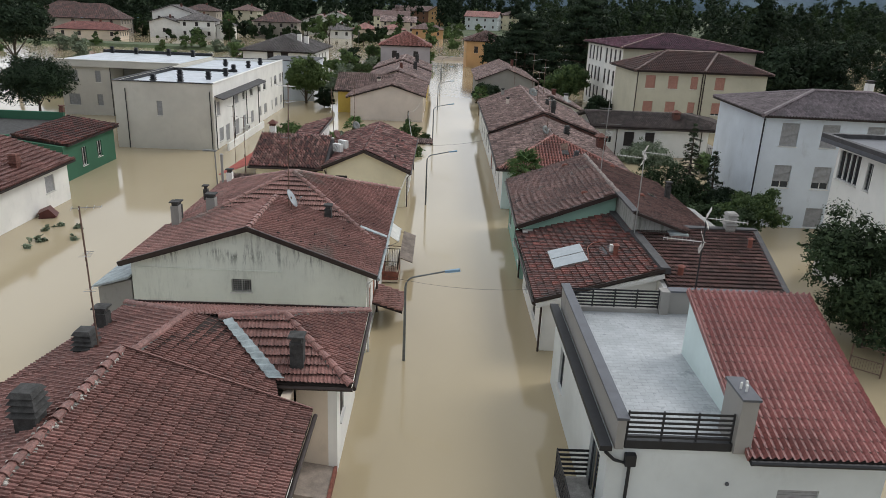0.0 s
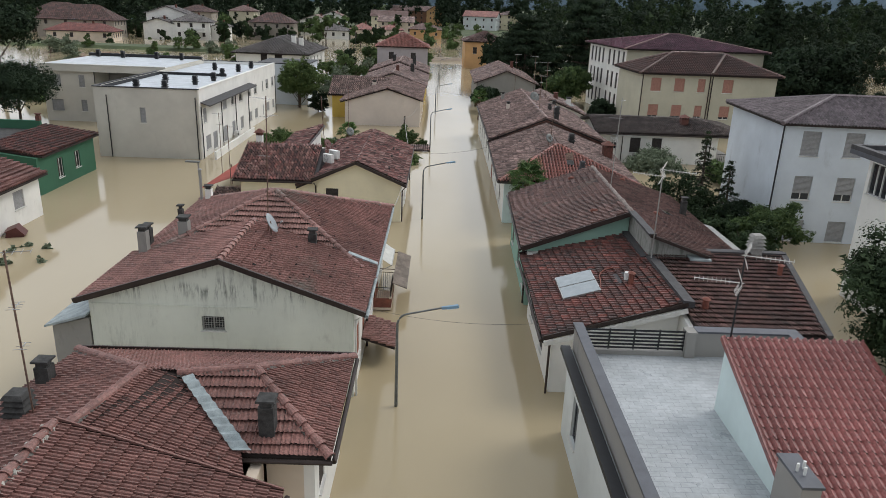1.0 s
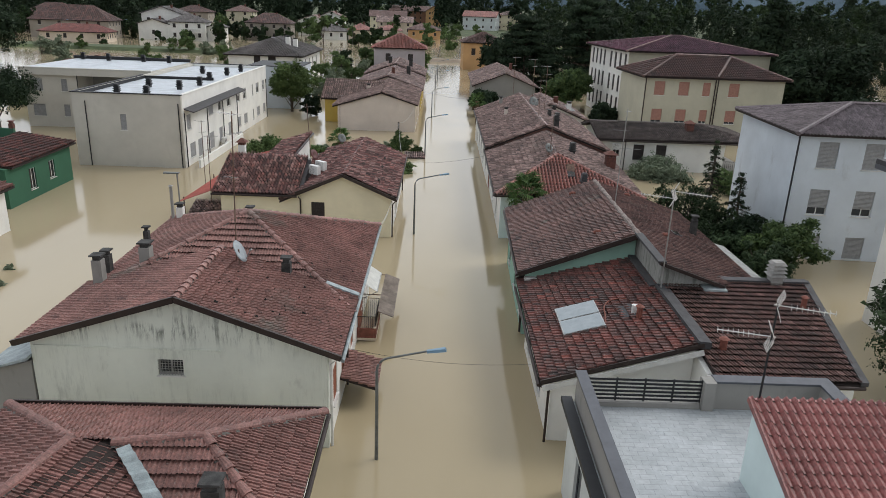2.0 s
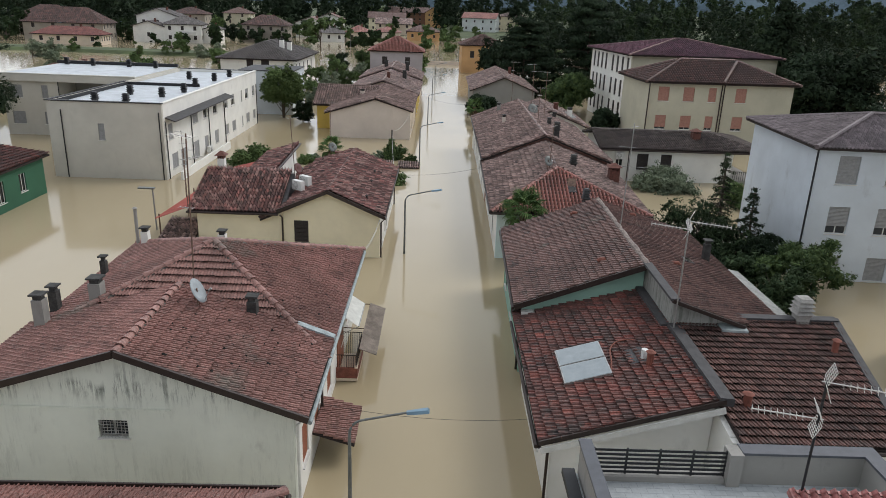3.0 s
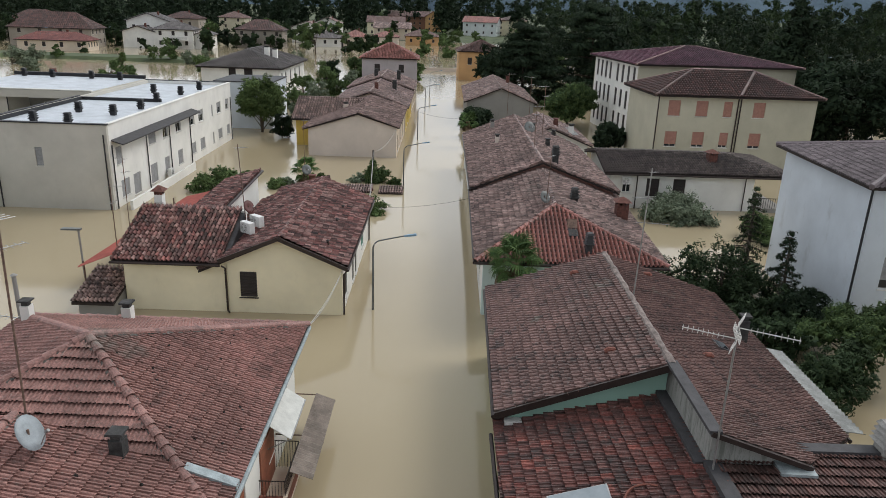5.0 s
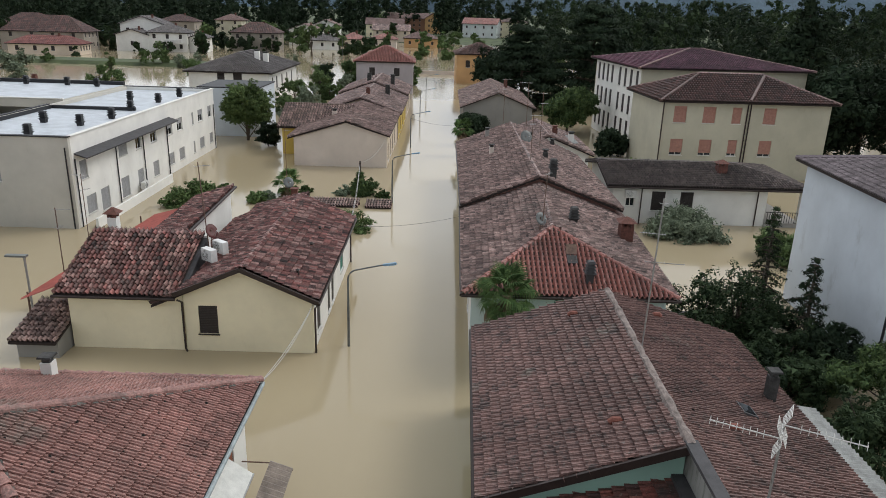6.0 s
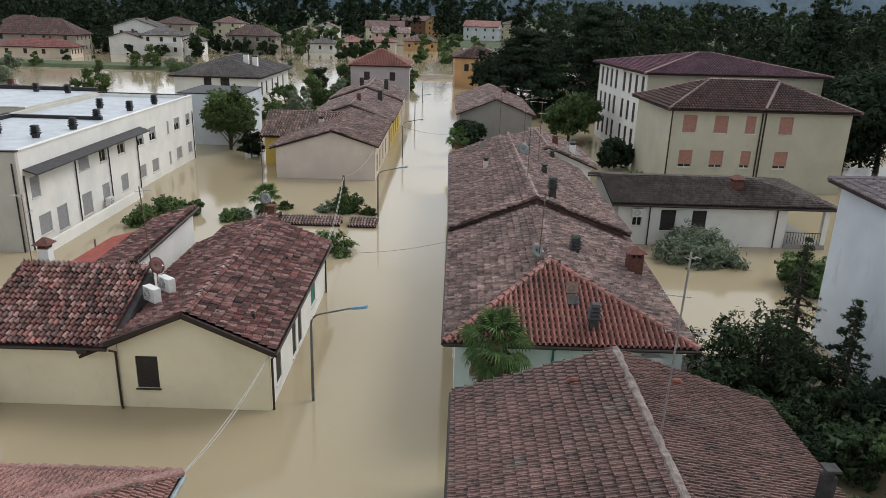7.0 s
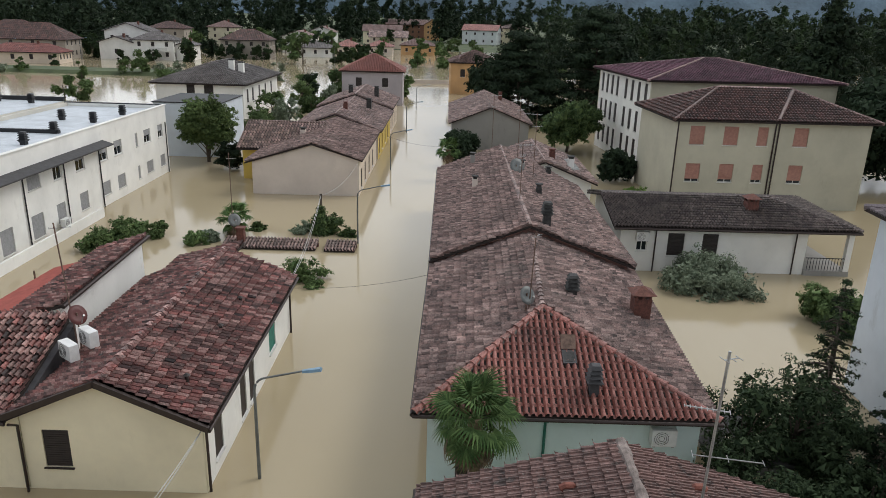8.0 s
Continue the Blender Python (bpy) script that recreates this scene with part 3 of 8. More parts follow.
def ridge_line(roof, a, b, mat, r=0.13):
    a, b = Vector(a), Vector(b)
    lo, hi = (a, b) if a.z <= b.z else (b, a)
    d = (hi - lo)
    k = max(1, round(d.length / 0.42))
    y = d.normalized()
    x = y.cross(Vector((0, 0, 1))).normalized()
    z = x.cross(y)
    me = ridge_mesh(mat, r)
    for i in range(k):
        m = Matrix((x, y, z)).transposed().to_4x4()
        m.translation = lo + d * (i / k) + z * (0.05 + rng.normal(0, 0.008))
        child(new("ridge_tile", me), roof, m @ Matrix.Rotation(rng.normal(0, 0.025), 4, "Z"))
    # ragged mortar bedding on both sides
    v, n = [], 2 * k
    for i in range(n + 1):
        w = r * rng.uniform(1.0, 1.55)
        p = lo + d * (i / n)
        v += [p - x * w + z * -0.01, p - x * r * 0.85 + z * 0.05, p + x * r * 0.85 + z * 0.05, p + x * w + z * -0.01]
    part("ridge_mortar", Geo().add(v, [(4 * i + j, 4 * i + j + 1, 4 * i + j + 5, 4 * i + j + 4) for i in range(n) for j in range(3)]), M["mortar_old" if mat is M["tile_y"] else "soot_pale"], roof)


def wall(house, p0, p1, top, mat, openings=(), z0=-1.5, thick=0.3, name="wall", label="", trim=True, start=0.0):
    """A wall from p0 to p1 (its outer side to the right hand), with openings (u0, u1, z0, z1). top: a height, or a list of (u, z)."""
    p0, p1 = Vector((*p0[:2], 0)), Vector((*p1[:2], 0))
    length = (p1 - p0).length
    d = (p1 - p0) / length
    inward = Vector((-d.y, d.x, 0)) * thick
    prof = [(0, top), (length, top)] if isinstance(top, (int, float)) else top
    end = length - (thick if trim else 0)

    def height(u):
        for (ua, za), (ub, zb) in zip(prof, prof[1:]):
            if ua - 1e-6 <= u <= ub + 1e-6:
                return za + (zb - za) * (u - ua) / (ub - ua)
        return prof[-1][1]

    us = sorted({start, end, *[u for u, _ in prof if start < u < end], *[x for o in openings for x in o[:2] if start < x < end]})
    zs = [z0] + sorted({x for o in openings for x in o[2:4] if x > z0})
    n, k = len(us) - 1, len(zs)
    solid = [[not any(o[0] < (us[i] + us[i + 1]) / 2 < o[1] and j < k - 1 and o[2] <= zs[j] < o[3] for o in openings) for j in range(k)] for i in range(n)]
    g, at = Geo(), {}

    def v(i, j, s):
        if (i, j, s) not in at:
            p = p0 + d * us[i] + inward * s
            at[i, j, s] = len(g.v)
            g.v.append((p.x, p.y, zs[j] if j < k else max(height(us[i]), zs[-1] + 0.02)))
        return at[i, j, s]

    full = lambda i, j: 0 <= i < n and 0 <= j < k and solid[i][j]
    for i in range(n):
        for j in range(k):
            if not solid[i][j]:
                continue
            g.f.append((v(i, j, 0), v(i + 1, j, 0), v(i + 1, j + 1, 0), v(i, j + 1, 0)))
            g.f.append((v(i + 1, j, 1), v(i, j, 1), v(i, j + 1, 1), v(i + 1, j + 1, 1)))
            if not full(i - 1, j):
                g.f.append((v(i, j, 1), v(i, j, 0), v(i, j + 1, 0), v(i, j + 1, 1)))
            if not full(i + 1, j):
                g.f.append((v(i + 1, j, 0), v(i + 1, j, 1), v(i + 1, j + 1, 1), v(i + 1, j + 1, 0)))
            if not full(i, j - 1):
                g.f.append((v(i, j, 1), v(i + 1, j, 1), v(i + 1, j, 0), v(i, j, 0)))
            if not full(i, j + 1):
                g.f.append((v(i, j + 1, 0), v(i + 1, j + 1, 0), v(i + 1, j + 1, 1), v(i, j + 1, 1)))
    return part(name, g, mat, house, label)


def window(house, p0, p1, o, mats, style="shut", drop=1.0, name="window"):
    """Fills an opening (u0, u1, z0, z1) of the wall p0-p1: a frame, a pane or a shutter, a sill.
    style: shut (slatted shutter), roll (roller blind down by the share drop, over glass), open (glass and frame)."""
    p0, p1 = Vector((*p0[:2], 0)), Vector((*p1[:2], 0))
    d = (p1 - p0).normalized()
    inn = Vector((-d.y, d.x, 0))
    u0, u1, z0, z1 = o

    def slab(g, ua, ub, za, zb, near, far):
        a, b = p0 + d * ua + inn * near, p0 + d * ub + inn * near
        e = inn * (far - near)
        g.hexa([(a.x, a.y, za), (b.x, b.y, za), (b.x + e.x, b.y + e.y, za), (a.x + e.x, a.y + e.y, za)],
               [(a.x, a.y, zb), (b.x, b.y, zb), (b.x + e.x, b.y + e.y, zb), (a.x + e.x, a.y + e.y, zb)])

    def spot(u, z, near):
        p = p0 + d * u + inn * near
        return (p.x, p.y, z)

    g = Geo()
    t = 0.05
    for near in (0.09, 0.15):
        for e in (0.0, t):
            g.v += [spot(u0 + e, z0 + e, near), spot(u1 - e, z0 + e, near), spot(u1 - e, z1 - e, near), spot(u0 + e, z1 - e, near)]
    for i in range(4):
        j = (i + 1) % 4
        g.f += [(i, j, 4 + j, 4 + i), (8 + j, 8 + i, 12 + i, 12 + j), (j, i, 8 + i, 8 + j), (4 + i, 4 + j, 12 + j, 12 + i)]
    mid = (u0 + u1) / 2
    win = part(name, g, M[mats[0]], house)
    if style != "shut":
        g = Geo()
        slab(g, mid - 0.03, mid + 0.03, z0 + t, z1 - t, 0.10, 0.14)
        part("mullion", g, M[mats[0]], win)
    if style != "shut":
        g = Geo()
        slab(g, u0 + t, u1 - t, z0 + t, z1 - t, 0.118, 0.126)
        part("pane", g, M["glass"], win)
    if style in ("shut", "roll"):
        g = Geo()
        bottom = z0 + 0.03 + (z1 - z0 - 0.05) * (1 - drop)
        near = 0.035 if style == "shut" else 0.05
        k = max(4, int((z1 - bottom) / 0.085))
        h = (z1 - 0.01 - bottom) / k
        rows = [(bottom, near + 0.045)]
        for i in range(k):
            rows += [(bottom + i * h, near), (bottom + (i + 0.75) * h, near + 0.012), (bottom + (i + 0.78) * h, near + 0.03)]
        rows += [(z1 - 0.01, near + 0.03), (z1 - 0.01, near + 0.045)]
        for z, nn in rows:
            g.v += [spot(u0 + 0.012, z, nn), spot(u1 - 0.012, z, nn)]
        r = len(rows)
        g.f += [(2 * i, 2 * i + 1, 2 * i + 3, 2 * i + 2) for i in range(r - 1)]
        g.f += [(2 * r - 2, 2 * r - 1, 1, 0), tuple(range(2 * r - 2, -1, -2)), tuple(range(1, 2 * r, 2))]
        part("shutter", g, M[mats[1]], win)
    g = Geo()
    slab(g, u0 - 0.06, u1 + 0.06, z0 - 0.05, z0 - 0.003, -0.07, 0.14)
    part("sill", g, M[mats[2] if len(mats) > 2 else "trim_white"], win)
    return win


def walls_of(house, corners, tops, mat, wins=None, z0=-1.5, thick=0.3):
    """All walls round a footprint (counterclockwise). tops: one height or a list a wall; wins: {wall number: [(u0, u1, z0, z1, style, mats, drop)]}."""
    wins = wins or {}
    for i, (a, b) in enumerate(zip(corners, corners[1:] + corners[:1])):
        top = tops[i] if isinstance(tops, list) else tops
        wall(house, a, b, top, mat[i] if isinstance(mat, list) else mat, [w[:4] for w in wins.get(i, [])], z0, thick, trim=i % 2 == 1 or len(corners) != 4, start=thick if len(corners) == 4 and i % 2 else 0.0)
        for w in wins.get(i, []):
            window(house, a, b, w[:4], w[5] if len(w) > 5 else ("trim_white", "shut_brown"), w[4] if len(w) > 4 else "shut", w[6] if len(w) > 6 else 1.0)


def gutter(house, a, b, mat="gutter", r=0.07):
    part("gutter", Geo().tube([a, b], r, 8), M[mat], house)


def downpipe(house, pts, mat="gutter", r=0.05):
    part("downpipe", Geo().tube(pts, r, 8), M[mat], house)


def chimney(house, x, y, z0, z1, w=0.55, style="slab", mat="concrete", d=None):
    """A chimney stack on a roof: slab (flat cover on feet), louvre (stacked rings), tiled (brick with a tiled hat), pot (round pipe)."""
    d = d or w
    g = Geo()
    if style == "pot":
        g.tube([(x, y, z0), (x, y, z1)], w / 2, 12)
        g.tube([(x, y, z0), (x, y, z0 + 0.12)], w / 2 + 0.05, 12)
        c = part("chimney", g, M[mat], house)
        part("cap", Geo().tube([(x, y, z1 + 0.03), (x, y, z1 + 0.1)], w / 2 + 0.06, 12, w / 4), M[mat], c)
        return c
    g.box(x - w / 2, y - d / 2, z0, x + w / 2, y + d / 2, z1)
    if style == "louvre":
        g.box(x - w / 2 - 0.05, y - d / 2 - 0.05, z1 - 0.02, x + w / 2 + 0.05, y + d / 2 + 0.05, z1 + 0.04)
    c = part("chimney", g, M[mat], house)
    g = Geo()
    if style == "slab":
        rings = [(-0.05, z1), (-0.05, z1 + 0.17), (0.05, z1 + 0.17), (0.04, z1 + 0.23)]
    elif style == "louvre":
        rings = [(-0.05, z1)]
        for i in range(4):
            zz = z1 + 0.06 + i * 0.16
            rings += [(-0.05, zz), (0.12 - 0.02 * i, zz), (-0.02, zz + 0.12)]
    if style in ("slab", "louvre"):
        # one closed shell of stacked square rings
        for e, zz in rings:
            p, q = w / 2 + e, d / 2 + e
            g.v += [(x - p, y - q, zz), (x + p, y - q, zz), (x + p, y + q, zz), (x - p, y + q, zz)]
        for i in range(len(rings) - 1):
            o = 4 * i
            g.f += [(o + j, o + (j + 1) % 4, o + 4 + (j + 1) % 4, o + 4 + j) for j in range(4)]
        o = 4 * (len(rings) - 1)
        g.f += [(3, 2, 1, 0), (o, o + 1, o + 2, o + 3)]
    else:
        for sx in (-1, 0, 1):
            for sy in (-1, 1):
                g.box(x + sx * (w / 2 - 0.07) - 0.06, y + sy * (d / 2 - 0.07) - 0.06, z1, x + sx * (w / 2 - 0.07) + 0.06, y + sy * (d / 2 - 0.07) + 0.06, z1 + 0.22)
        e = 0.16
        g.hexa([(x - w / 2 - e, y - d / 2 - e, z1 + 0.22), (x + w / 2 + e, y - d / 2 - e, z1 + 0.22), (x + w / 2 + e, y + d / 2 + e, z1 + 0.22), (x - w / 2 - e, y + d / 2 + e, z1 + 0.22)],
               [(x - 0.06, y - 0.06, z1 + 0.5), (x + 0.06, y - 0.06, z1 + 0.5), (x + 0.06, y + 0.06, z1 + 0.5), (x - 0.06, y + 0.06, z1 + 0.5)])
    part("cap", g, M["brick" if style == "tiled" else "soot" if mat in ("w_white", "w_pink", "w_grey") else mat], c)
    return c


def antenna(x, y, z0, h, label, booms=((0.0, 0.9, 25, 8, 0.28),), lean=0.0, mat="rust"):
    """A roof aerial: a mast and combs of rods. booms: (metres below the top, length, yaw, rods, rod length)."""
    a = thing("roof_antenna", x, y, z0, label, "antenna", "roof antennas")
    top = Vector((x + lean, y, z0 + h))
    base = Vector((x, y, z0 - 0.15))
    part("mast", Geo().tube([base, top], 0.026, 6), M[mat], a)
    for dz, ln, yaw, k, rod in booms:
        p = base.lerp(top, 1 - dz / h)
        e = Vector((math.cos(radians(yaw)), math.sin(radians(yaw)), 0))
        s = Vector((-e.y, e.x, 0))
        g = Geo().tube([p - e * ln * 0.25, p + e * ln * 0.75], 0.013, 5)
        for i in range(k):
            q = p + e * (ln * (i / max(1, k - 1) - 0.25))
            r = rod * (1.0 - 0.35 * i / k) / 2
            g.tube([q - s * r, q + s * r], 0.008, 4, cap=False)
        part("aerial", g, M["steel"], a)
    return a


def dish(x, y, z, yaw, label, r=0.42, mast=0.9, mat="dish"):
    """A satellite dish on a short mast."""
    a = thing("satellite_dish", x, y, z - mast, label, "satellite dish", "satellite dishes")
    part("mast", Geo().tube([(x, y, z - mast - 0.1), (x, y, z + 0.1)], 0.03, 6), M["rust"], a)
    m = Matrix.Translation((x, y, z)) @ Matrix.Rotation(radians(yaw), 4, "Z") @ Matrix.Rotation(radians(62), 4, "X")
    g = Geo()
    k = 18
    rings = [(0.0, 0.0), (0.5, 0.03), (1.0, 0.12)]
    for q, h in rings[1:]:
        g.v += [(r * q * math.cos(2 * math.pi * i / k), r * 1.08 * q * math.sin(2 * math.pi * i / k), r * (h * 1.4)) for i in range(k)]
    g.v.append((0, 0, 0))
    g.v += [(p[0], p[1], p[2] - 0.02) for p in g.v[: 2 * k + 1]]
    for i in range(k):
        j = (i + 1) % k
        w = 2 * k + 1
        g.f += [(2 * k, i, j), (i, k + i, k + j, j), (w + j, w + i, w + 2 * k), (w + j, w + k + j, w + k + i, w + i), (k + i, w + k + i, w + k + j, k + j)]
    part("reflector", g.turned(m), M[mat], a, smooth=True)
    g = Geo().tube([(0, -r * 0.9, 0.1), (0, -r * 0.35, r * 1.0)], 0.015, 5).tube([(0, -r * 0.35, r * 0.95), (0, -r * 0.3, r * 1.2)], 0.04, 8)
    part("feed_arm", g.turned(m), M["steel"], a)
    return a


def corrugated(name, poly, mat, parent, pitch=0.18, depth=0.03, thick=0.02, label=""):
    """A ribbed sheet over a four-cornered face: a, b along the eave, c, d along the top."""
    a, b, c, d = (Vector(p) for p in poly)
    k = max(4, int((b - a).length / (pitch / 2)))
    n = (b - a).cross(d - a).normalized()
    g = Geo()
    for i in range(k + 1):
        t = i / k
        h = n * (depth * math.cos(math.pi * i))
        for q in (a.lerp(b, t) + h, d.lerp(c, t) + h):
            g.v += [tuple(q), tuple(q - n * thick)]
    for i in range(k):
        o, w = 4 * i, 4 * (i + 1)
        g.f += [(o, w, w + 2, o + 2), (o + 1, o + 3, w + 3, w + 1), (o, o + 1, w + 1, w), (o + 2, w + 2, w + 3, o + 3)]
    g.f += [(0, 2, 3, 1), (4 * k, 4 * k + 1, 4 * k + 3, 4 * k + 2)]
    return part(name, g, M[mat], parent, label)

# ---- setting: ground, flood water, far hills ----
g = Geo()
xs = [-1500, -600, -320, -200, -120, -60, 0, 60, 120, 200, 320, 600, 1500]
ys = [-300, -60, 0, 60, 120, 200, 206, 211, 216, 221, 226, 240, 330, 420, 600, 1000, 1800, 3200]


def land(x, y):
    """Height of the ground: flooded plain, a long canal bank, dry land far off."""
    if y > 420:
        return 1.0 + (y - 420) * 0.002
    if y >= 330:
        return -1.5 + (y - 330) / 90 * 2.5
    if 211 <= y <= 221 and x <= -60:
        return 0.8
    return -1.6


k = len(xs)
for y in ys:
    for x in xs:
        g.v.append((x, y, land(x, y)))
for j in range(len(ys) - 1):
    for i in range(k - 1):
        g.f.append((j * k + i, j * k + i + 1, (j + 1) * k + i + 1, (j + 1) * k + i))
tagged(part("ground", g, M["grass"], None), "flooded plain with grassy canal bank and dry fields", "ground", kind="structure")
g = Geo()
g.add([(-700, -200, 0), (700, -200, 0), (700, 410, 0), (-700, 410, 0)], [(0, 1, 2, 3)])
tagged(part("water", g, M["water"], None), "still muddy brown flood water filling the street", "water", kind="structure")
# low hills on the horizon, their distance haze painted as blue colour
g = Geo()
hr = np.random.default_rng(3)
n_h = 60
prev = None
for i in range(n_h + 1):
    x = -2600 + 5200 * i / n_h
    h = 230 + 40 * math.sin(i * 0.5) + hr.uniform(0, 30)
    g.v += [(x, 2900, -5), (x, 3150 + 60 * math.sin(i), h), (x, 3170, h * 0.9), (x, 3180, -5)]
for i in range(n_h):
    a, b = 4 * i, 4 * i + 4
    g.f += [(a, b, b + 1, a + 1), (a + 1, b + 1, b + 2, a + 2), (a + 2, b + 2, b + 3, a + 3)]
tagged(part("backdrop", g, M["hill"], None, smooth=True), "low hills on the horizon with blue haze in their colour", "hills", kind="structure")


# ---- a plain house, for the rows behind ----
def plain_house(label, cx, cy, w, d, yaw, ze, zr, shape, wall_mat, tile_mat, kind="far", over=0.45, wins=None, chims=(), picks=(), name="house", group="", ridges=True, category="house", ridge_mat=None):
    """A house on a w x d footprint round (cx, cy). shape: hip, gable_x or gable_y (the way the ridge runs)."""
    m = pose(cx, cy, 0, 0, 0, yaw)
    ho = thing(name, cx, cy, 0, label, category, group, yaw=yaw)
    P = lambda x, y, z=0.0: tuple(m @ Vector((x, y, z)))
    a, b = w / 2, d / 2
    foot = [P(-a, -b), P(a, -b), P(a, b), P(-a, b)]
    t = 0.12
    tops = ze
    if shape == "gable_y":
        s = (zr - ze) / a
        tops = [[(0, ze), (a, zr), (w, ze)], ze, [(0, ze), (a, zr), (w, ze)], ze]
    elif shape == "gable_x":
        s = (zr - ze) / b
        tops = [ze, [(0, ze), (b, zr), (d, ze)], ze, [(0, ze), (b, zr), (d, ze)]]
    else:
        s = (zr - ze) / min(a, b)
    walls_of(ho, foot, tops, M[wall_mat] if isinstance(wall_mat, str) else [M[q] for q in wall_mat], wins)
    o, e = over, ze + t - s * over
    zr2 = zr + t
    if shape == "gable_y":
        r0, r1 = P(0, -b - o, zr2), P(0, b + o, zr2)
        faces = [[P(-a - o, -b - o, e), r0, r1, P(-a - o, b + o, e)], [r0, P(a + o, -b - o, e), P(a + o, b + o, e), r1]]
        lines = [(r0, r1)]
    elif shape == "gable_x":
        r0, r1 = P(-a - o, 0, zr2), P(a + o, 0, zr2)
        faces = [[P(-a - o, -b - o, e), P(a + o, -b - o, e), r1, r0], [r0, r1, P(a + o, b + o, e), P(-a - o, b + o, e)]]
        lines = [(r0, r1)]
    else:
        c = [P(-a - o, -b - o, e), P(a + o, -b - o, e), P(a + o, b + o, e), P(-a - o, b + o, e)]
        if w >= d:
            r0, r1 = P(-(a - b), 0, zr2), P(a - b + 0.01, 0, zr2)
            faces = [[c[0], c[1], r1, r0], [c[1], c[2], r1], [c[2], c[3], r0, r1], [c[3], c[0], r0]]
            lines = [(r0, r1), (c[0], r0), (c[3], r0), (c[1], r1), (c[2], r1)]
        else:
            r0, r1 = P(0, -(b - a), zr2), P(0, b - a + 0.01, zr2)
            faces = [[c[0], c[1], r0], [c[1], c[2], r1, r0], [c[2], c[3], r1], [c[3], c[0], r0, r1]]
            lines = [(r0, r1), (c[0], r0), (c[1], r0), (c[2], r1), (c[3], r1)]
    roof = roofing(ho, faces, M[tile_mat], kind, picks, ridges=lines if ridges and not ridge_mat else ())
    if ridge_mat:
        for p0, p1 in lines:
            part("ridge", Geo().tube([Vector(p0).lerp(Vector(p1), i / 8) + Vector((0, 0, 0.04)) for i in range(9)], 0.15, 6), M[ridge_mat], roof)
    for x, y, zz, hh, ww, st, mt in chims:
        p = P(x, y)
        chimney(ho, p[0], p[1], zz, zz + hh, ww, st, mt)
    return ho, P


def row_of(us, z0, z1, w, style="roll", mats=("trim_white", "shut_grey"), drop=1.0):
    return [(u, u + w, z0, z1, style, mats, drop) for u in us]


# ---- street, left side: brown-roofed house by the start ----
A = thing("house", -8, 17, 0, "cream house with joined brown-red tiled roofs standing in flood water", "house", "street houses")
J, VT, RE = (-8.15, 21.95, 4.85), (-7.2, 22.1, 4.68), (-5.05, 22.45, 4.74)
RR, RL, FR, FL = (-2.5, 25.6, 3.55), (-11.8, 25.4, 3.6), (-2.46, 19.85, 3.55), (-4.85, 19.85, 3.55)
LL, LT = (-13.1, 18.3, 3.45), (-8.9, 18.3, 4.95)
roofing(A, [[J, LT, (-4.35, 18.3, 3.38), (-4.85, 19.75, 3.55), VT], [J, RL, LL, LT]], M["tile_a"], "flat", picks=[(-5.5, 20)], count=140,
        ridges=[(LT, J), (RL, J)])
roofing(A, [[VT, FL, FR, RE]], M["tile_a"], "coarse", picks=[(-4, 20.5)], count=70)
roofing(A, [[RE, FR, RR], [RE, RR, RL, J, VT]], M["tile_a"], "flat", picks=[(-3, 24)], count=70, ridges=[(VT, RE), (FR, RE), (RR, RE)])
roofing(A, [[(-9.0, 18.75, 5.12), (-9.0, 8.5, 5.12), (-3.5, 8.5, 3.22), (-3.5, 18.75, 3.22)], [(-9.0, 18.75, 5.12), (-13.4, 18.75, 3.5), (-13.4, 8.5, 3.5), (-9.0, 8.5, 5.12)]],
        M["tile_a"], "flat", picks=[(-5, 17)], count=300, ridges=[((-9.0, 8.5, 5.1), (-9.0, 18.75, 5.1))])
walls_of(A, [(-12.9, 9.0), (-4.1, 9.0), (-4.1, 18.5), (-12.9, 18.5)], [[(0, 3.4), (3.9, 4.9), (8.8, 3.1)], 3.15, [(0, 3.1), (4.9, 4.9), (8.8, 3.4)], 3.4], M["w_white"])
walls_of(A, [(-12.2, 18.5), (-4.3, 18.5), (-4.3, 20.3), (-2.98, 20.3), (-2.98, 25.2), (-11.6, 25.2)], [3.2, 3.3, 3.42, 3.42, 3.42, 3.3],
         [M["w_peach"], M["w_peach"], M["w_peach"], M["w_white"], M["w_white"], M["w_white"]],
         {3: [(0.7, 1.6, 1.5, 2.7, "shut", ("trim_white", "shut_brown")), (3.0, 3.9, 1.5, 2.7, "shut", ("trim_white", "shut_brown"))]})
gutter(A, (-4.95, 19.75, 3.46), (-2.4, 19.75, 3.46)), gutter(A, (-2.36, 19.8, 3.46), (-2.4, 25.6, 3.46)), gutter(A, (-3.4, 8.5, 3.12), (-3.4, 18.75, 3.12))
part("verge_strip", Geo().beam((-9.0, 18.8, 5.2), (-3.5, 18.8, 3.3), 0.05, 0.1), M["tile_a"], A)
part("back_edge", Geo().beam((-11.8, 25.48, 3.66), (-2.5, 25.68, 3.62), 0.06, 0.14), M["gutter"], A)
corrugated("valley_flashing", [(-6.98, 21.78, 4.72), (-5.0, 19.68, 3.8), (-4.52, 19.74, 3.78), (-6.72, 21.98, 4.74)], "zinc", A, 0.3, 0.035, 0.02, "pale corrugated valley flashing")
chimney(A, -4.25, 20.5, 3.7, 4.72, 0.42, "slab", "soot")
chimney(A, -11.0, 20.6, 3.9, 4.15, 0.5, "louvre", "soot")
chimney(A, -11.55, 22.9, 3.6, 4.35, 0.42, "slab", "soot")
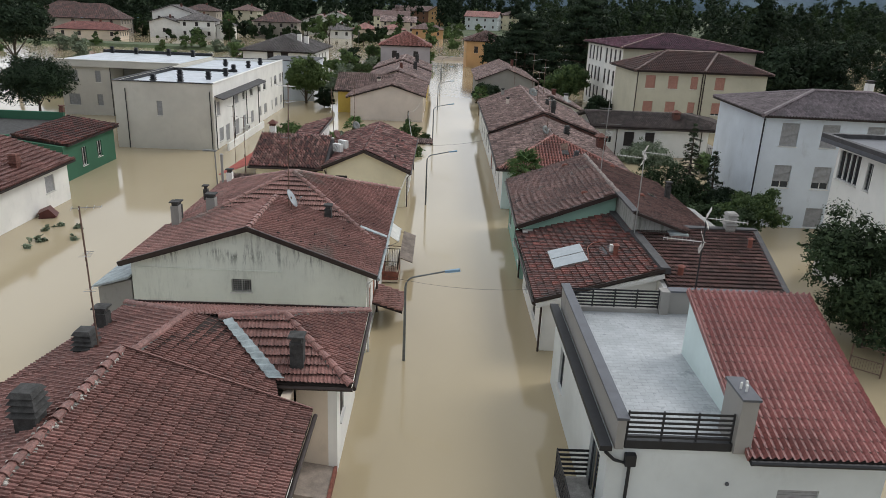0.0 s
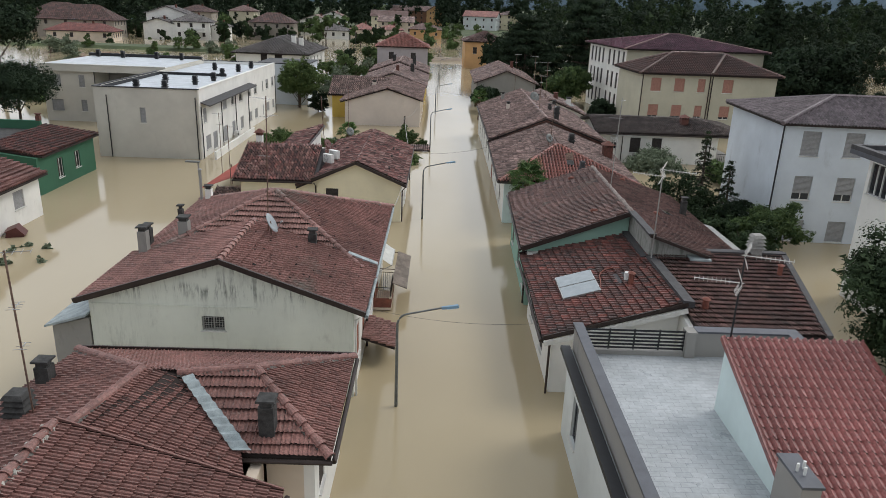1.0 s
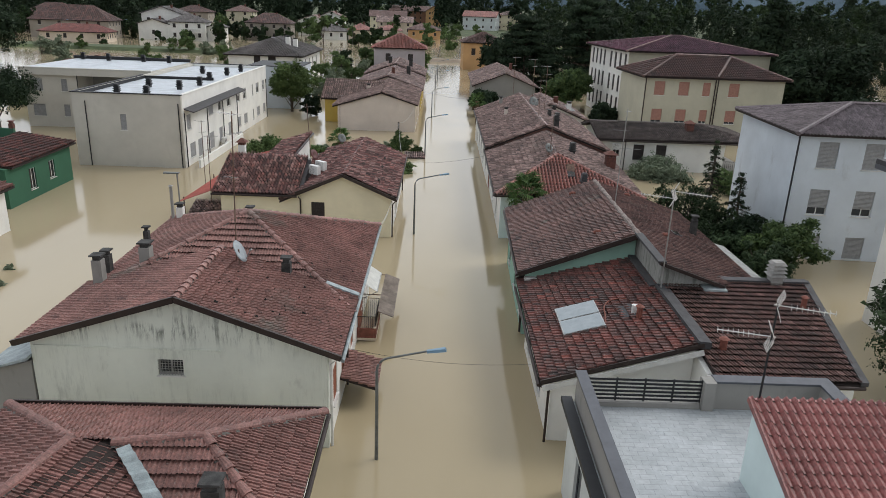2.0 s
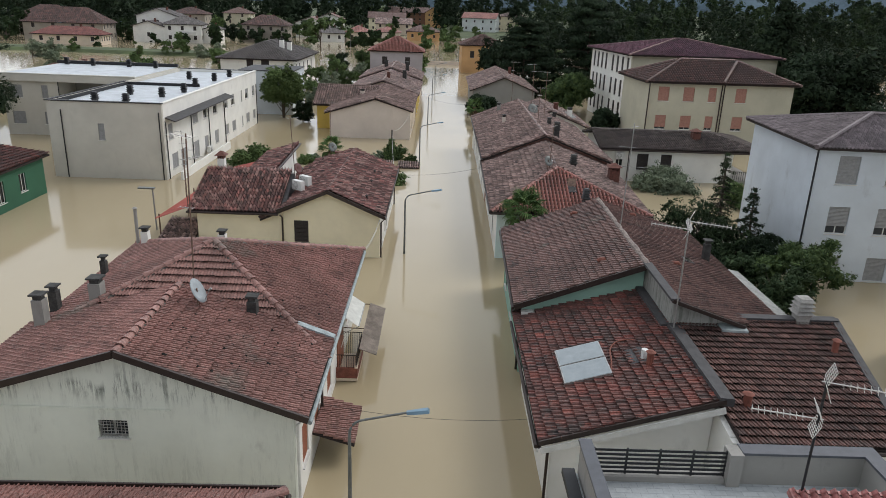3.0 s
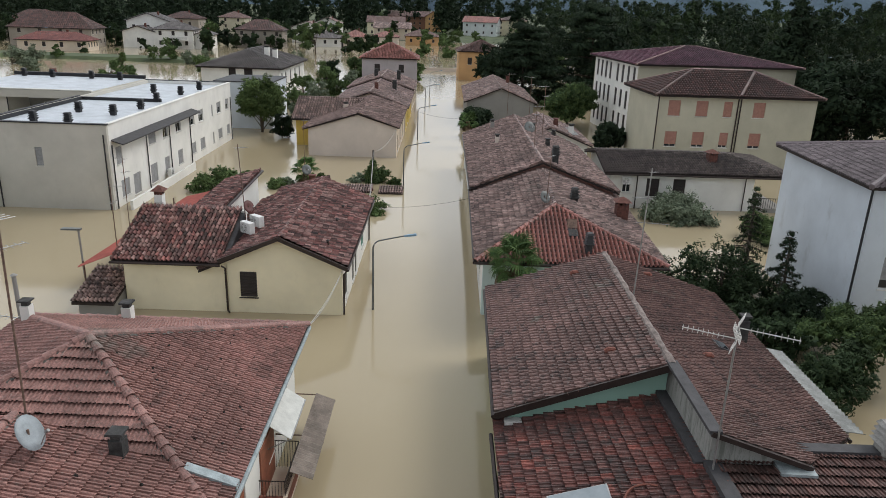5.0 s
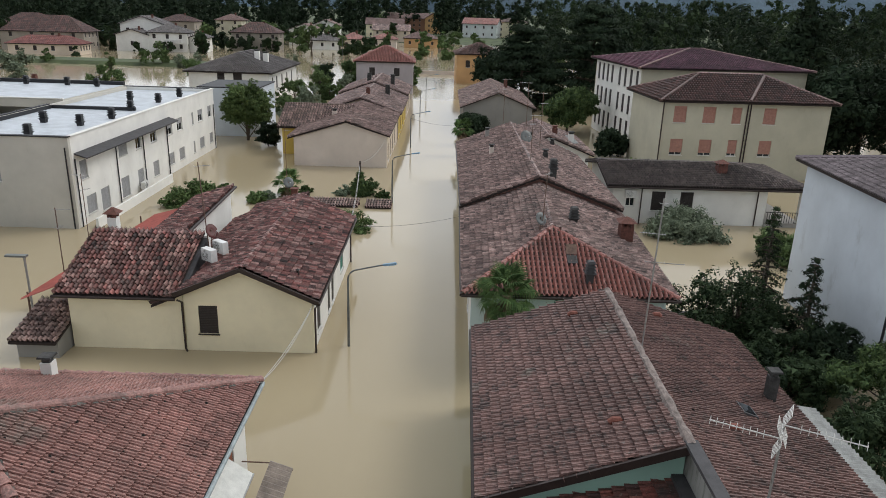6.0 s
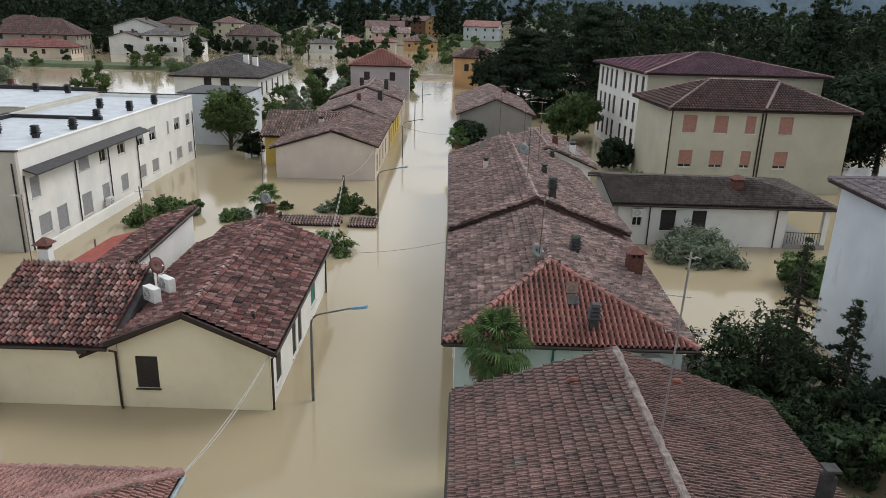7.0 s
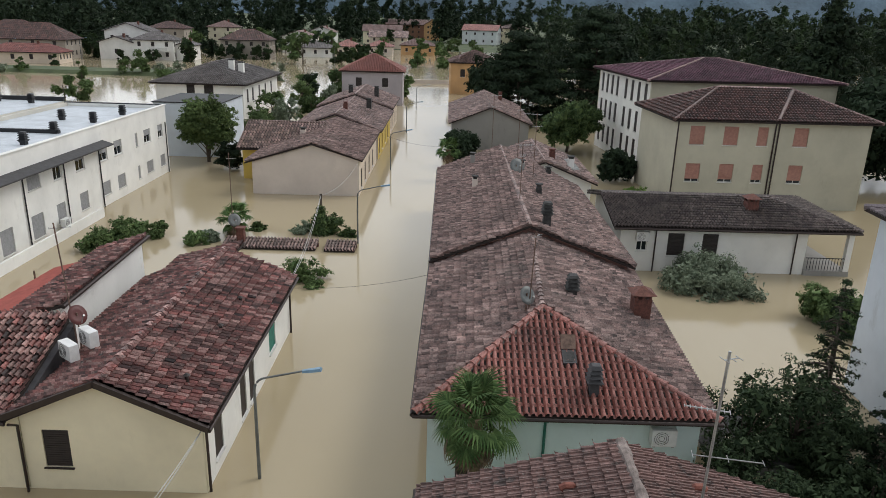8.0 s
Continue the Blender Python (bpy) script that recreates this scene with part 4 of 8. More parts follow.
chimney(A, -9.6, 15.0, 4.6, 5.3, 0.52, "louvre", "soot")
mr = np.random.default_rng(8)
g = Geo()
for _ in range(170):
    y = 8.5 + 10.2 * mr.random()
    s, dx = mr.uniform(0.02, 0.075), mr.choice([-1, 1]) * mr.uniform(0.06, 0.22)
    zc = 5.2 - abs(dx) * 0.5
    g.hexa([(-9.0 + dx - s, y - s, zc - 0.05), (-9.0 + dx + s, y - s * 0.7, zc - 0.05), (-9.0 + dx + s * 0.8, y + s, zc - 0.05), (-9.0 + dx - s, y + s * 0.8, zc - 0.05)],
           [(-9.0 + dx - s * 0.6, y - s * 0.6, zc + s * 0.5), (-9.0 + dx + s * 0.6, y - s * 0.4, zc + s * 0.4), (-9.0 + dx + s * 0.5, y + s * 0.6, zc + s * 0.5), (-9.0 + dx - s * 0.6, y + s * 0.5, zc + s * 0.4)])
tagged(part("ridge_mortar", g, M["mortar"], A, "crumbling pale mortar and lichen along the ridge"), kind="stuff")
lt = thing("porch_roof", -3.7, 19.5, 0.2, "small mossy tiled porch roof just above the water", "porch roof")
part("slab", Geo().hexa([(-4.28, 18.6, 0.25), (-3.05, 18.6, 0.05), (-3.05, 20.28, 0.05), (-4.28, 20.28, 0.25)], [(-4.28, 18.6, 0.4), (-3.05, 18.6, 0.2), (-3.05, 20.28, 0.2), (-4.28, 20.28, 0.4)]), M["grey_sheet"], lt)
part("edge_beam", Geo().box(-3.09, 18.55, -0.15, -2.99, 20.27, 0.24), M["terracotta"], lt)

# ---- street, left side: long gabled house with a satellite dish ----
B = thing("house", -8, 36, 0, "mouldy white house with russet tiled gable and hip roofs", "house", "street houses")
yv = 33.9
roofing(B, [[(-7.9, 28.55, 5.78), (-2.45, 28.55, 3.82), (-2.45, yv, 3.82), (-7.9, yv, 5.78)], [(-7.9, 28.55, 5.78), (-7.9, yv, 5.78), (-13.4, yv, 4.02), (-13.4, 28.55, 4.02)]],
        M["tile_b"], "flat", picks=[(-5, 30)], count=300, ridges=[((-7.9, 28.55, 5.76), (-7.9, yv, 5.76))])
AP, b0, b1, b2, b3 = (-7.75, 37.6, 6.2), (-13.6, 32.5, 3.68), (-2.45, 32.5, 3.68), (-2.45, 44.0, 3.8), (-13.6, 44.0, 3.8)
roofing(B, [[AP, b0, b1]], M["tile_b"], "coarse", picks=[(-7.5, 36)], count=200, ridges=[(b0, AP), (b1, AP)])
roofing(B, [[AP, b1, b2], [AP, b2, b3], [AP, b3, b0]], M["tile_b"], "flat", picks=[(-4, 38)], count=300, ridges=[(b2, AP), (b3, AP), (b3, b2)])
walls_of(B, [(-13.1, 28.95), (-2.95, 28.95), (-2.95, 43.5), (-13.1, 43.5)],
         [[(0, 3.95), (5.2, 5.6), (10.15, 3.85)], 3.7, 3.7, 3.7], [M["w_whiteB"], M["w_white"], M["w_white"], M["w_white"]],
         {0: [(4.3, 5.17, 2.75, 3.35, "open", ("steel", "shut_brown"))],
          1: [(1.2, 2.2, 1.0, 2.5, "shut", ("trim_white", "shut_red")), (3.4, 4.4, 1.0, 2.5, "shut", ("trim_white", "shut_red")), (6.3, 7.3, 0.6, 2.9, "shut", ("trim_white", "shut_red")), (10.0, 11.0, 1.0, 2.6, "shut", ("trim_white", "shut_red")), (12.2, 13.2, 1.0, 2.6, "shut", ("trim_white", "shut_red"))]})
g = Geo()
for i in range(8):
    g.tube([(-8.75 + 0.105 * i, 28.93, 2.76), (-8.75 + 0.105 * i, 28.93, 3.34)], 0.01, 4)
for i in range(6):
    g.tube([(-8.8, 28.93, 2.8 + 0.1 * i), (-7.93, 28.93, 2.8 + 0.1 * i)], 0.01, 4)
part("window_grille", g, M["steel"], B)
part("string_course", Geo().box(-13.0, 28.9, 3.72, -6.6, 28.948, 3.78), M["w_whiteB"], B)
gutter(B, (-2.38, 28.55, 3.72), (-2.38, 44.0, 3.70), "zinc")
downpipe(B, [(-2.4, 29.1, 3.7), (-2.86, 29.1, 3.3), (-2.86, 29.1, -0.2)], "trim_white")
downpipe(B, [(-2.4, 33.5, 3.7), (-2.86, 33.5, 3.3), (-2.86, 33.5, -0.2)], "gutter")
for a, b in (((-2.42, 28.5, 3.83), (-7.9, 28.5, 5.8)), ((-7.9, 28.5, 5.8), (-13.45, 28.5, 4.02))):
    part("verge_strip", Geo().beam(a, b, 0.09, 0.2), M["gutter"], B)
part("flashing", Geo().hexa([(-3.75, 33.8, 4.25), (-2.42, 33.8, 3.78), (-2.42, 34.1, 3.78), (-3.75, 34.1, 4.25)], [(-3.75, 33.8, 4.42), (-2.42, 33.8, 3.93), (-2.42, 34.1, 3.93), (-3.75, 34.1, 4.42)]), M["zinc"], B)
chimney(B, -5.3, 33.75, 4.5, 5.3, 0.34, "slab", "soot")
chimney(B, -9.3, 43.6, 3.7, 4.5, 0.36, "slab", "w_white")
chimney(B, -11.4, 35.0, 4.6, 5.3, 0.44, "slab", "w_grey")
chimney(B, -12.95, 38.9, 3.9, 4.7, 0.24, "slab", "soot")
chimney(B, -12.6, 33.3, 4.2, 5.3, 0.38, "slab", "w_grey")
chimney(B, -13.25, 35.4, 3.9, 4.75, 0.32, "slab", "soot")
chimney(B, -12.75, 42.9, 4.0, 4.75, 0.34, "slab", "w_white")
chimney(B, -13.35, 43.4, 3.7, 5.7, 0.16, "pot", "w_grey")
bal = part("balcony", Geo().box(-2.94, 37.55, 0.05, -2.03, 39.9, 0.17), M["w_peach"], B, "concrete balcony with terracotta parapet")
part("parapet_side", Geo().box(-2.94, 37.57, 0.172, -2.14, 37.66, 0.66), M["terracotta"], bal), part("parapet_front", Geo().box(-2.13, 37.57, 0.172, -2.04, 39.88, 0.66), M["terracotta"], bal)
part("parapet_cap", Geo().box(-2.15, 37.54, 0.662, -2.02, 39.9, 0.72), M["w_peach"], bal)
g = Geo()
for i in range(27):
    y = 37.6 + 2.25 * i / 26
    g.tube([(-2.08, y, 0.7), (-2.08, y, 1.25)], 0.009, 4, cap=False)
for i in range(9):
    x = -2.9 + 0.8 * i / 8
    g.tube([(x, 37.6, 0.64), (x, 37.6, 1.25)], 0.009, 4, cap=False), g.tube([(x, 39.85, 0.17), (x, 39.85, 1.25)], 0.009, 4, cap=False)
g.tube([(-2.92, 37.6, 1.26), (-2.08, 37.6, 1.26), (-2.08, 39.85, 1.26), (-2.92, 39.85, 1.26)], 0.02, 6)
tagged(part("railing", g, M["shut_brown"], bal), kind="stuff")
part("balcony_door", Geo().box(-2.945, 37.9, 0.18, -2.9, 39.7, 2.1), M["shut_red"], bal, "reddish wooden balcony shutters")
g = Geo()
k = 12
for i in range(k + 1):
    t = i / k
    x, z = -2.9 + 0.8 * t, 2.62 - 0.55 * t
    g.v += [(x, 38.75, z), (x, 41.3, z), (x, 38.75, z - 0.02), (x, 41.3, z - 0.02)]
for i in range(k):
    o = 4 * i
    g.f += [(o, o + 4, o + 5, o + 1), (o + 2, o + 3, o + 7, o + 6)]
aw = thing("awning", -2.5, 40.0, 2.1, "white cloth awning half out over a balcony", "awning")
part("cloth", g, M["awning"], aw)
part("front_bar", Geo().tube([(-2.1, 38.75, 2.06), (-2.1, 41.3, 2.06)], 0.03, 6), M["steel"], aw)
part("arm", Geo().tube([(-2.93, 38.8, 1.6), (-2.12, 38.8, 2.04)], 0.018, 6), M["steel"], aw)
c1 = thing("canopy", -1.9, 40.5, 1.4, "grey corrugated canopy over a doorway on the street front", "canopy")
corrugated("sheet", [(-1.25, 37.9, 1.12), (-1.25, 43.0, 1.12), (-2.0, 43.0, 1.4), (-2.0, 37.9, 1.4)], "grey_sheet", c1, 0.26, 0.04)
for yy in (40.1, 42.9):
    part("bracket", Geo().tube([(-2.94, yy, 1.36), (-2.0, yy, 1.34), (-1.25, yy, 1.07)], 0.025, 6), M["rust"], c1)
c2 = thing("porch_roof", -2.1, 32.0, 0.9, "small red tiled porch roof on a white house front", "porch roof")
roofing(c2, [[(-2.93, 31.8, 1.25), (-1.48, 31.8, 0.8), (-1.48, 34.2, 0.8), (-2.93, 34.2, 1.25)]], M["tile_b"], "coarse", thick=0.08)
# dark clumps of moss and vent tiles, loose over the roof
vr = np.random.default_rng(17)
vent = [mesh_of("moss_clump", *(lambda q: (q.v, q.f))(Geo().tube([(0, 0, -0.03), (0, 0, 0.012), (0.005, 0.004, 0.022)], r, 7, r * 0.6)), M["moss"]) for r in (0.03, 0.042, 0.058)]
for i in range(64):
    yy = 28.95 + 0.36 * int(vr.integers(0, 13))
    xx = -7.6 + 5.0 * vr.random()
    child(new("moss_clump", vent[i % 3]), B, pose(xx, yy, 5.78 - (xx + 7.9) * 0.3596 + 0.045, 0, 20, vr.uniform(0, 360)))
for i in range(46):
    u, w = vr.random(), vr.random()
    p = Vector(AP).lerp(Vector(b1).lerp(Vector(b2), 0.06 + 0.88 * w), 0.12 + 0.85 * u ** 0.6)
    child(new("moss_clump", vent[(i + 1) % 3]), B, pose(p.x, p.y, p.z + 0.05, 0, 20, vr.uniform(0, 360)))
dish(-6.9, 32.8, 6.0, 88, "grey satellite dish on a mast on the tiled roof", 0.42, 0.8)
antenna(-7.1, 33.1, 5.3, 6.0, "tall rusty roof aerial mast with thin rods", ((0.1, 1.0, 150, 7, 0.5), (0.8, 0.7, 60, 5, 0.4), (2.4, 0.5, 170, 4, 0.3)), 0.15)
sh = thing("lean_to_shed", -14.2, 30.0, 0, "low grey lean-to with a metal sheet roof beside a white wall", "shed")
walls_of(sh, [(-14.6, 28.9), (-13.15, 28.9), (-13.15, 33.0), (-14.6, 33.0)], [[(0, 2.75), (1.45, 3.15)], 3.15, [(0, 3.15), (1.45, 2.75)], 2.75], M["w_grey"])
part("roof", Geo().hexa([(-14.75, 28.6, 2.82), (-13.12, 28.6, 3.3), (-13.12, 33.2, 3.3), (-14.75, 33.2, 2.82)], [(-14.75, 28.6, 2.9), (-13.12, 28.6, 3.4), (-13.12, 33.2, 3.4), (-14.75, 33.2, 2.9)]), M["zinc"], sh)

# ---- street, left side: yellow house ----
Y = thing("house", -7, 60, 0, "pale yellow house with old mottled barrel-tile roofs", "house", "street houses")
rx, zr, ze = -5.65, 4.32, 2.78
roofing(Y, [[(rx, 53.15, zr), (-2.15, 53.15, ze), (-2.15, 67.4, ze), (rx, 67.0, zr)], [(rx, 53.15, zr), (rx, 67.0, zr), (-9.9, 67.4, 2.42), (-9.9, 53.15, 2.42)]],
        M["tile_y"], "coppo", picks=[(-4, 55), (-4, 60)], count=300, ridges=[((rx, 53.15, zr), (rx, 67.0, zr))])
roofing(Y, [[(-14.35, 53.1, 2.85), (-8.75, 53.1, 2.85), (-8.75, 57.9, 4.55), (-14.35, 57.9, 4.55)]], M["tile_y"], "coppo", picks=[(-11, 54)], count=290)
walls_of(Y, [(-8.5, 53.5), (-2.45, 53.5), (-2.45, 67.0), (-8.5, 67.0)], [[(0, 2.95), (2.85, 4.15), (6.05, 2.8)], 2.8, [(0, 2.8), (3.2, 4.15), (6.05, 2.95)], 2.9],
         [M["w_yellow"], M["w_white"], M["w_white"], M["w_white"]],
         {0: [(0.66, 1.56, 0.88, 2.32, "shut", ("shut_brown", "shut_brown", "shut_brown"))],
          1: [(1.1, 2.0, 0.55, 2.0, "shut", ("shut_brown", "shut_brown")), (4.3, 5.1, 0.2, 2.2, "shut", ("shut_brown", "shut_brown")), (5.6, 6.4, 0.2, 2.2, "shut", ("shut_brown", "shut_brown")), (9.0, 10.2, 0.75, 2.2, "shut", ("shut_green", "shut_green"))]})
walls_of(Y, [(-13.9, 53.5), (-8.53, 53.5), (-8.53, 58.0), (-13.9, 58.0)], [2.85, [(0, 2.85), (4.5, 4.4)], 4.4, [(0, 4.4), (4.5, 2.85)]], [M["w_yellow"], M["lead"], M["w_white"], M["w_yellow"]])
gutter(Y, (-14.4, 53.02, 2.78), (-8.7, 53.02, 2.78)), gutter(Y, (-2.08, 53.1, 2.7), (-2.08, 67.4, 2.7))
for a, b in (((rx, 53.07, zr), (-2.1, 53.07, ze)), ((rx, 53.07, zr), (-8.8, 53.07, 3.0))):
    part("verge_strip", Geo().beam(a, b, 0.14, 0.2), M["gutter"], Y)
downpipe(Y, [(-8.6, 53.05, 2.75), (-8.55, 53.42, 2.5), (-8.55, 53.42, 0.12), (-8.4, 53.2, 0.1)])
downpipe(Y, [(-2.1, 53.4, 2.65), (-2.36, 53.6, 2.3), (-2.36, 53.6, -0.1)])
downpipe(Y, [(-2.1, 66.6, 2.65), (-2.36, 66.6, 2.3), (-2.36, 66.6, -0.1)])
chimney(Y, -13.6, 58.3, 4.2, 5.1, 0.46, "tiled", "w_white")
for q in ((-3.4, 55.0), (-3.5, 59.2), (-3.55, 62.2)):
    chimney(Y, q[0], q[1], 3.2, 3.66, 0.13, "pot", "shut_brown")
part("rear_block", Geo().box(-8.5, 67.0, -1.4, -5.2, 70.0, 2.5), M["w_white"], Y)
roofing(Y, [[(-9.2, 66.9, 2.6), (-5.6, 66.9, 3.6), (-5.6, 70.3, 3.6), (-9.2, 70.3, 2.6)]], M["tile_y"], "coppo")
ax = thing("annex", -13.5, 66, 0, "white annex with a lichen-dark barrel-tile lean-to roof", "annex")
roofing(ax, [[(-13.3, 60.4, 2.95), (-10.5, 60.4, 3.85), (-10.4, 69.2, 4.25), (-13.0, 69.2, 3.35)]], M["tile_y"], "coppo")
walls_of(ax, [(-13.0, 60.7), (-10.75, 60.7), (-10.65, 68.9), (-12.7, 68.9)], [[(0, 2.95), (2.25, 3.65)], [(0, 3.65), (8.2, 4.05)], [(0, 4.05), (2.05, 3.3)], [(0, 3.3), (8.2, 2.95)]], M["w_white"])
gutter(ax, (-10.45, 60.4, 3.76), (-10.35, 69.2, 4.16), r=0.09)
part("flat_roof", Geo().box(-10.6, 58.1, 1.7, -8.6, 70.0, 1.85), M["soot"], Y)
rc = thing("canopy", -15.5, 62, 1.8, "red corrugated sheet canopy beside the yellow house", "canopy")
corrugated("sheet", [(-17.4, 55.5, 1.5), (-16.6, 70.8, 1.6), (-13.3, 70.8, 2.5), (-13.9, 58.2, 2.5)], "red_sheet", rc)
for yy in (56, 63, 70):
    part("post", Geo().tube([(-17.3, yy, -1.5), (-17.3, yy, 1.7)], 0.05, 6), M["rust"], rc)
gs = thing("garage", -16, 48, 0, "low outbuilding with a tiled lean-to roof by the yellow house", "shed")
roofing(gs, [[(-16.1, 52.0, 0.9), (-13.95, 52.0, 0.9), (-13.95, 55.2, 1.7), (-16.1, 55.2, 1.7)]], M["tile_m"], "coppo")
walls_of(gs, [(-15.9, 52.3), (-14.0, 52.3), (-14.0, 55.1), (-15.9, 55.1)], [0.8, [(0, 0.8), (2.8, 1.5)], 1.5, [(0, 1.5), (2.8, 0.8)]], M["w_grey"])


def air_conditioner(x, y, z, yaw, label):
    a = thing("air_conditioner", x, y, z, label, "air conditioner", "air conditioners", yaw=yaw)
    m = pose(x, y, z, 0, 0, yaw)
    part("casing", Geo().box(-0.42, -0.17, 0.05, 0.42, 0.17, 0.66).turned(m), M["white_plastic"], a)
    g = Geo()
    for r in (0.24, 0.17, 0.1):
        g.tube([(-0.1 + r * math.cos(q * math.pi / 8), -0.185, 0.36 + r * math.sin(q * math.pi / 8)) for q in range(17)], 0.008, 4)
    part("fan_guard", g.turned(m), M["soot"], a)
    g = Geo().box(-0.36, -0.15, 0.0, -0.28, 0.15, 0.05).box(0.28, -0.15, 0.0, 0.36, 0.15, 0.05)
    part("foot", g.turned(m), M["steel"], a)


air_conditioner(-8.0, 56.1, 3.6, -38, "white air conditioner unit on the tiled roof valley")
air_conditioner(-7.7, 57.0, 3.72, -38, "white air conditioner unit on the tiled roof valley")
dish(-8.25, 57.4, 4.75, 60, "dark red satellite dish on a thin mast", 0.36, 1.4, "dish_red")
antenna(-8.4, 57.5, 2.9, 5.4, "thin roof aerial mast above the yellow house", ((0.2, 0.7, 30, 4, 0.4),), -0.3)

# ---- street, right side: modern white house with a roof terrace ----
T = thing("house", 9, 21, 0, "modern white house with roof terrace and dark red tiled roof", "house", "street houses")
walls_of(T, [(5.1, 17.2), (13.1, 17.2), (13.1, 26.9), (5.1, 26.9)], [[(0, 3.45), (3.9, 3.45), (3.91, 3.35), (8.0, 3.35)], 3.35, 3.45, 3.45], M["w_pale"],
         {0: [(5.0, 6.2, 0.9, 2.2, "roll", ("cap", "shut_grey"))], 3: [(1.6, 2.5, 0.9, 2.5, "open", ("cap", "shut_grey")), (7.6, 8.9, 0.4, 2.6, "open", ("cap", "shut_grey"))]})
part("terrace_floor", Geo().box(5.4, 17.5, 3.4, 12.8, 26.6, 3.52), M["terrace"], T)
part("inner_wall", Geo().hexa([(8.95, 17.5, 3.4), (9.2, 17.5, 3.4), (9.2, 23.0, 3.4), (8.95, 23.0, 3.4)], [(8.95, 17.5, 3.6), (9.2, 17.5, 3.6), (9.2, 23.0, 5.7), (8.95, 23.0, 5.7)]), M["w_aqua"], T)
part("back_wall", Geo().hexa([(9.2, 22.75, 3.4), (12.85, 22.75, 3.4), (12.85, 23.0, 3.4), (9.2, 23.0, 3.4)], [(9.2, 22.75, 5.6), (12.85, 22.75, 5.6), (12.85, 23.0, 5.7), (9.2, 23.0, 5.7)]), M["w_pale"], T)
part("side_wall", Geo().hexa([(12.6, 17.5, 3.3), (12.85, 17.5, 3.3), (12.85, 22.75, 3.3), (12.6, 22.75, 3.3)], [(12.6, 17.5, 3.6), (12.85, 17.5, 3.6), (12.85, 22.75, 5.6), (12.6, 22.75, 5.6)]), M["w_pale"], T)
roofing(T, [[(8.88, 16.75, 3.52), (13.1, 16.75, 3.52), (13.1, 23.15, 5.92), (8.88, 23.15, 5.92)]], M["tile_t"], "wave", picks=[(10, 20)], count=300)
gutter(T, (8.9, 16.68, 3.42), (13.15, 16.68, 3.42), "dark_metal", 0.08)
part("verge_trim", Geo().beam((8.86, 16.75, 3.5), (8.86, 23.15, 5.9), 0.06, 0.16), M["tile_t"], T)
par = part("parapet", Geo().box(5.22, 17.06, 3.46, 5.46, 26.9, 4.42), M["w_grey"], T, "grey rendered terrace parapet")
part("coping", Geo().box(5.17, 16.98, 4.422, 5.52, 27.0, 4.5), M["cap"], par)
part("eaves_gutter", Geo().box(4.78, 16.95, 3.46, 5.12, 26.9, 3.62), M["dark_metal"], T, "dark metal box gutter")
part("fascia", Geo().box(4.84, 17.0, 3.28, 5.098, 26.88, 3.458), M["w_pale"], T)
part("front_kerb", Geo().box(5.5, 17.12, 3.46, 8.5, 17.45, 3.72), M["dark_metal"], T)


def slat_rail(x0, x1, y, z0, z1, parent):
    g = Geo()
    k = max(2, round((x1 - x0) / 0.95))
    for i in range(k + 1):
        x = x0 + (x1 - x0) * i / k
        g.box(x - 0.025, y - 0.025, z0, x + 0.025, y + 0.025, z1)
    r = part("railing", g, M["dark_metal"], parent, "dark slatted metal railing")
    n = 6
    for i in range(n):
        z = z0 + 0.1 + (z1 - z0 - 0.14) * i / (n - 1)
        part("slat", Geo().box(x0, y - 0.045, z - 0.035, x1, y - 0.026, z + 0.035), M["dark_metal"], r)


slat_rail(5.54, 8.46, 17.2, 3.72, 4.62, T)
slat_rail(5.54, 9.1, 26.65, 3.66, 4.47, T)
part("back_kerb", Geo().box(5.5, 26.5, 3.46, 9.08, 26.88, 3.68), M["w_grey"], T)
part("corner_pier", Geo().box(8.52, 17.02, 3.46, 8.98, 18.2, 5.13), M["w_grey"], T)
part("pier_cap", Geo().box(8.5, 16.98, 5.132, 9.02, 18.3, 5.2), M["cap"], T)
for x, y in ((8.66, 17.6), (8.76, 17.45), (8.86, 17.7)):
    part("vent_pipe", Geo().tube([(x, y, 5.2), (x, y, 5.4)], 0.035, 8), M["white_plastic"], T)
part("back_pier", Geo().box(9.1, 26.4, 3.46, 9.46, 26.89, 4.5), M["w_grey"], T)
bp = part("back_parapet", Geo().box(9.5, 26.55, 3.46, 13.1, 26.89, 4.45).box(12.75, 23.2, 3.46, 13.1, 26.55, 4.45), M["w_grey"], T)
part("coping", Geo().box(9.46, 26.5, 4.452, 13.15, 26.95, 4.52).box(12.7, 23.2, 4.452, 13.15, 26.5, 4.52), M["cap"], bp)
part("hopper", Geo().box(5.55, 16.98, 2.95, 5.85, 17.18, 3.3), M["dark_metal"], T)
downpipe(T, [(4.95, 16.95, 3.44), (5.25, 17.08, 3.1), (5.7, 17.08, 2.97), (5.7, 17.08, -0.2)], "dark_metal")
part("wall_vent", Geo().tube([(8.6, 17.21, 2.35), (8.6, 17.16, 2.35)], 0.06, 10), M["cap"], T)
bt = part("balcony", Geo().box(4.05, 16.3, 0.75, 5.08, 19.2, 0.95), M["concrete"], T)
g = Geo()
for i in range(3):
    g.box(4.06, 16.35 + 1.4 * i, 0.95, 4.1, 16.39 + 1.4 * i, 2.0)
for i in range(6):
    g.box(4.06, 16.3, 1.05 + 0.17 * i, 4.09, 19.2, 1.13 + 0.17 * i), g.box(4.09, 19.15, 1.05 + 0.17 * i, 5.08, 19.18, 1.13 + 0.17 * i)
part("railing", g, M["dark_metal"], bt)

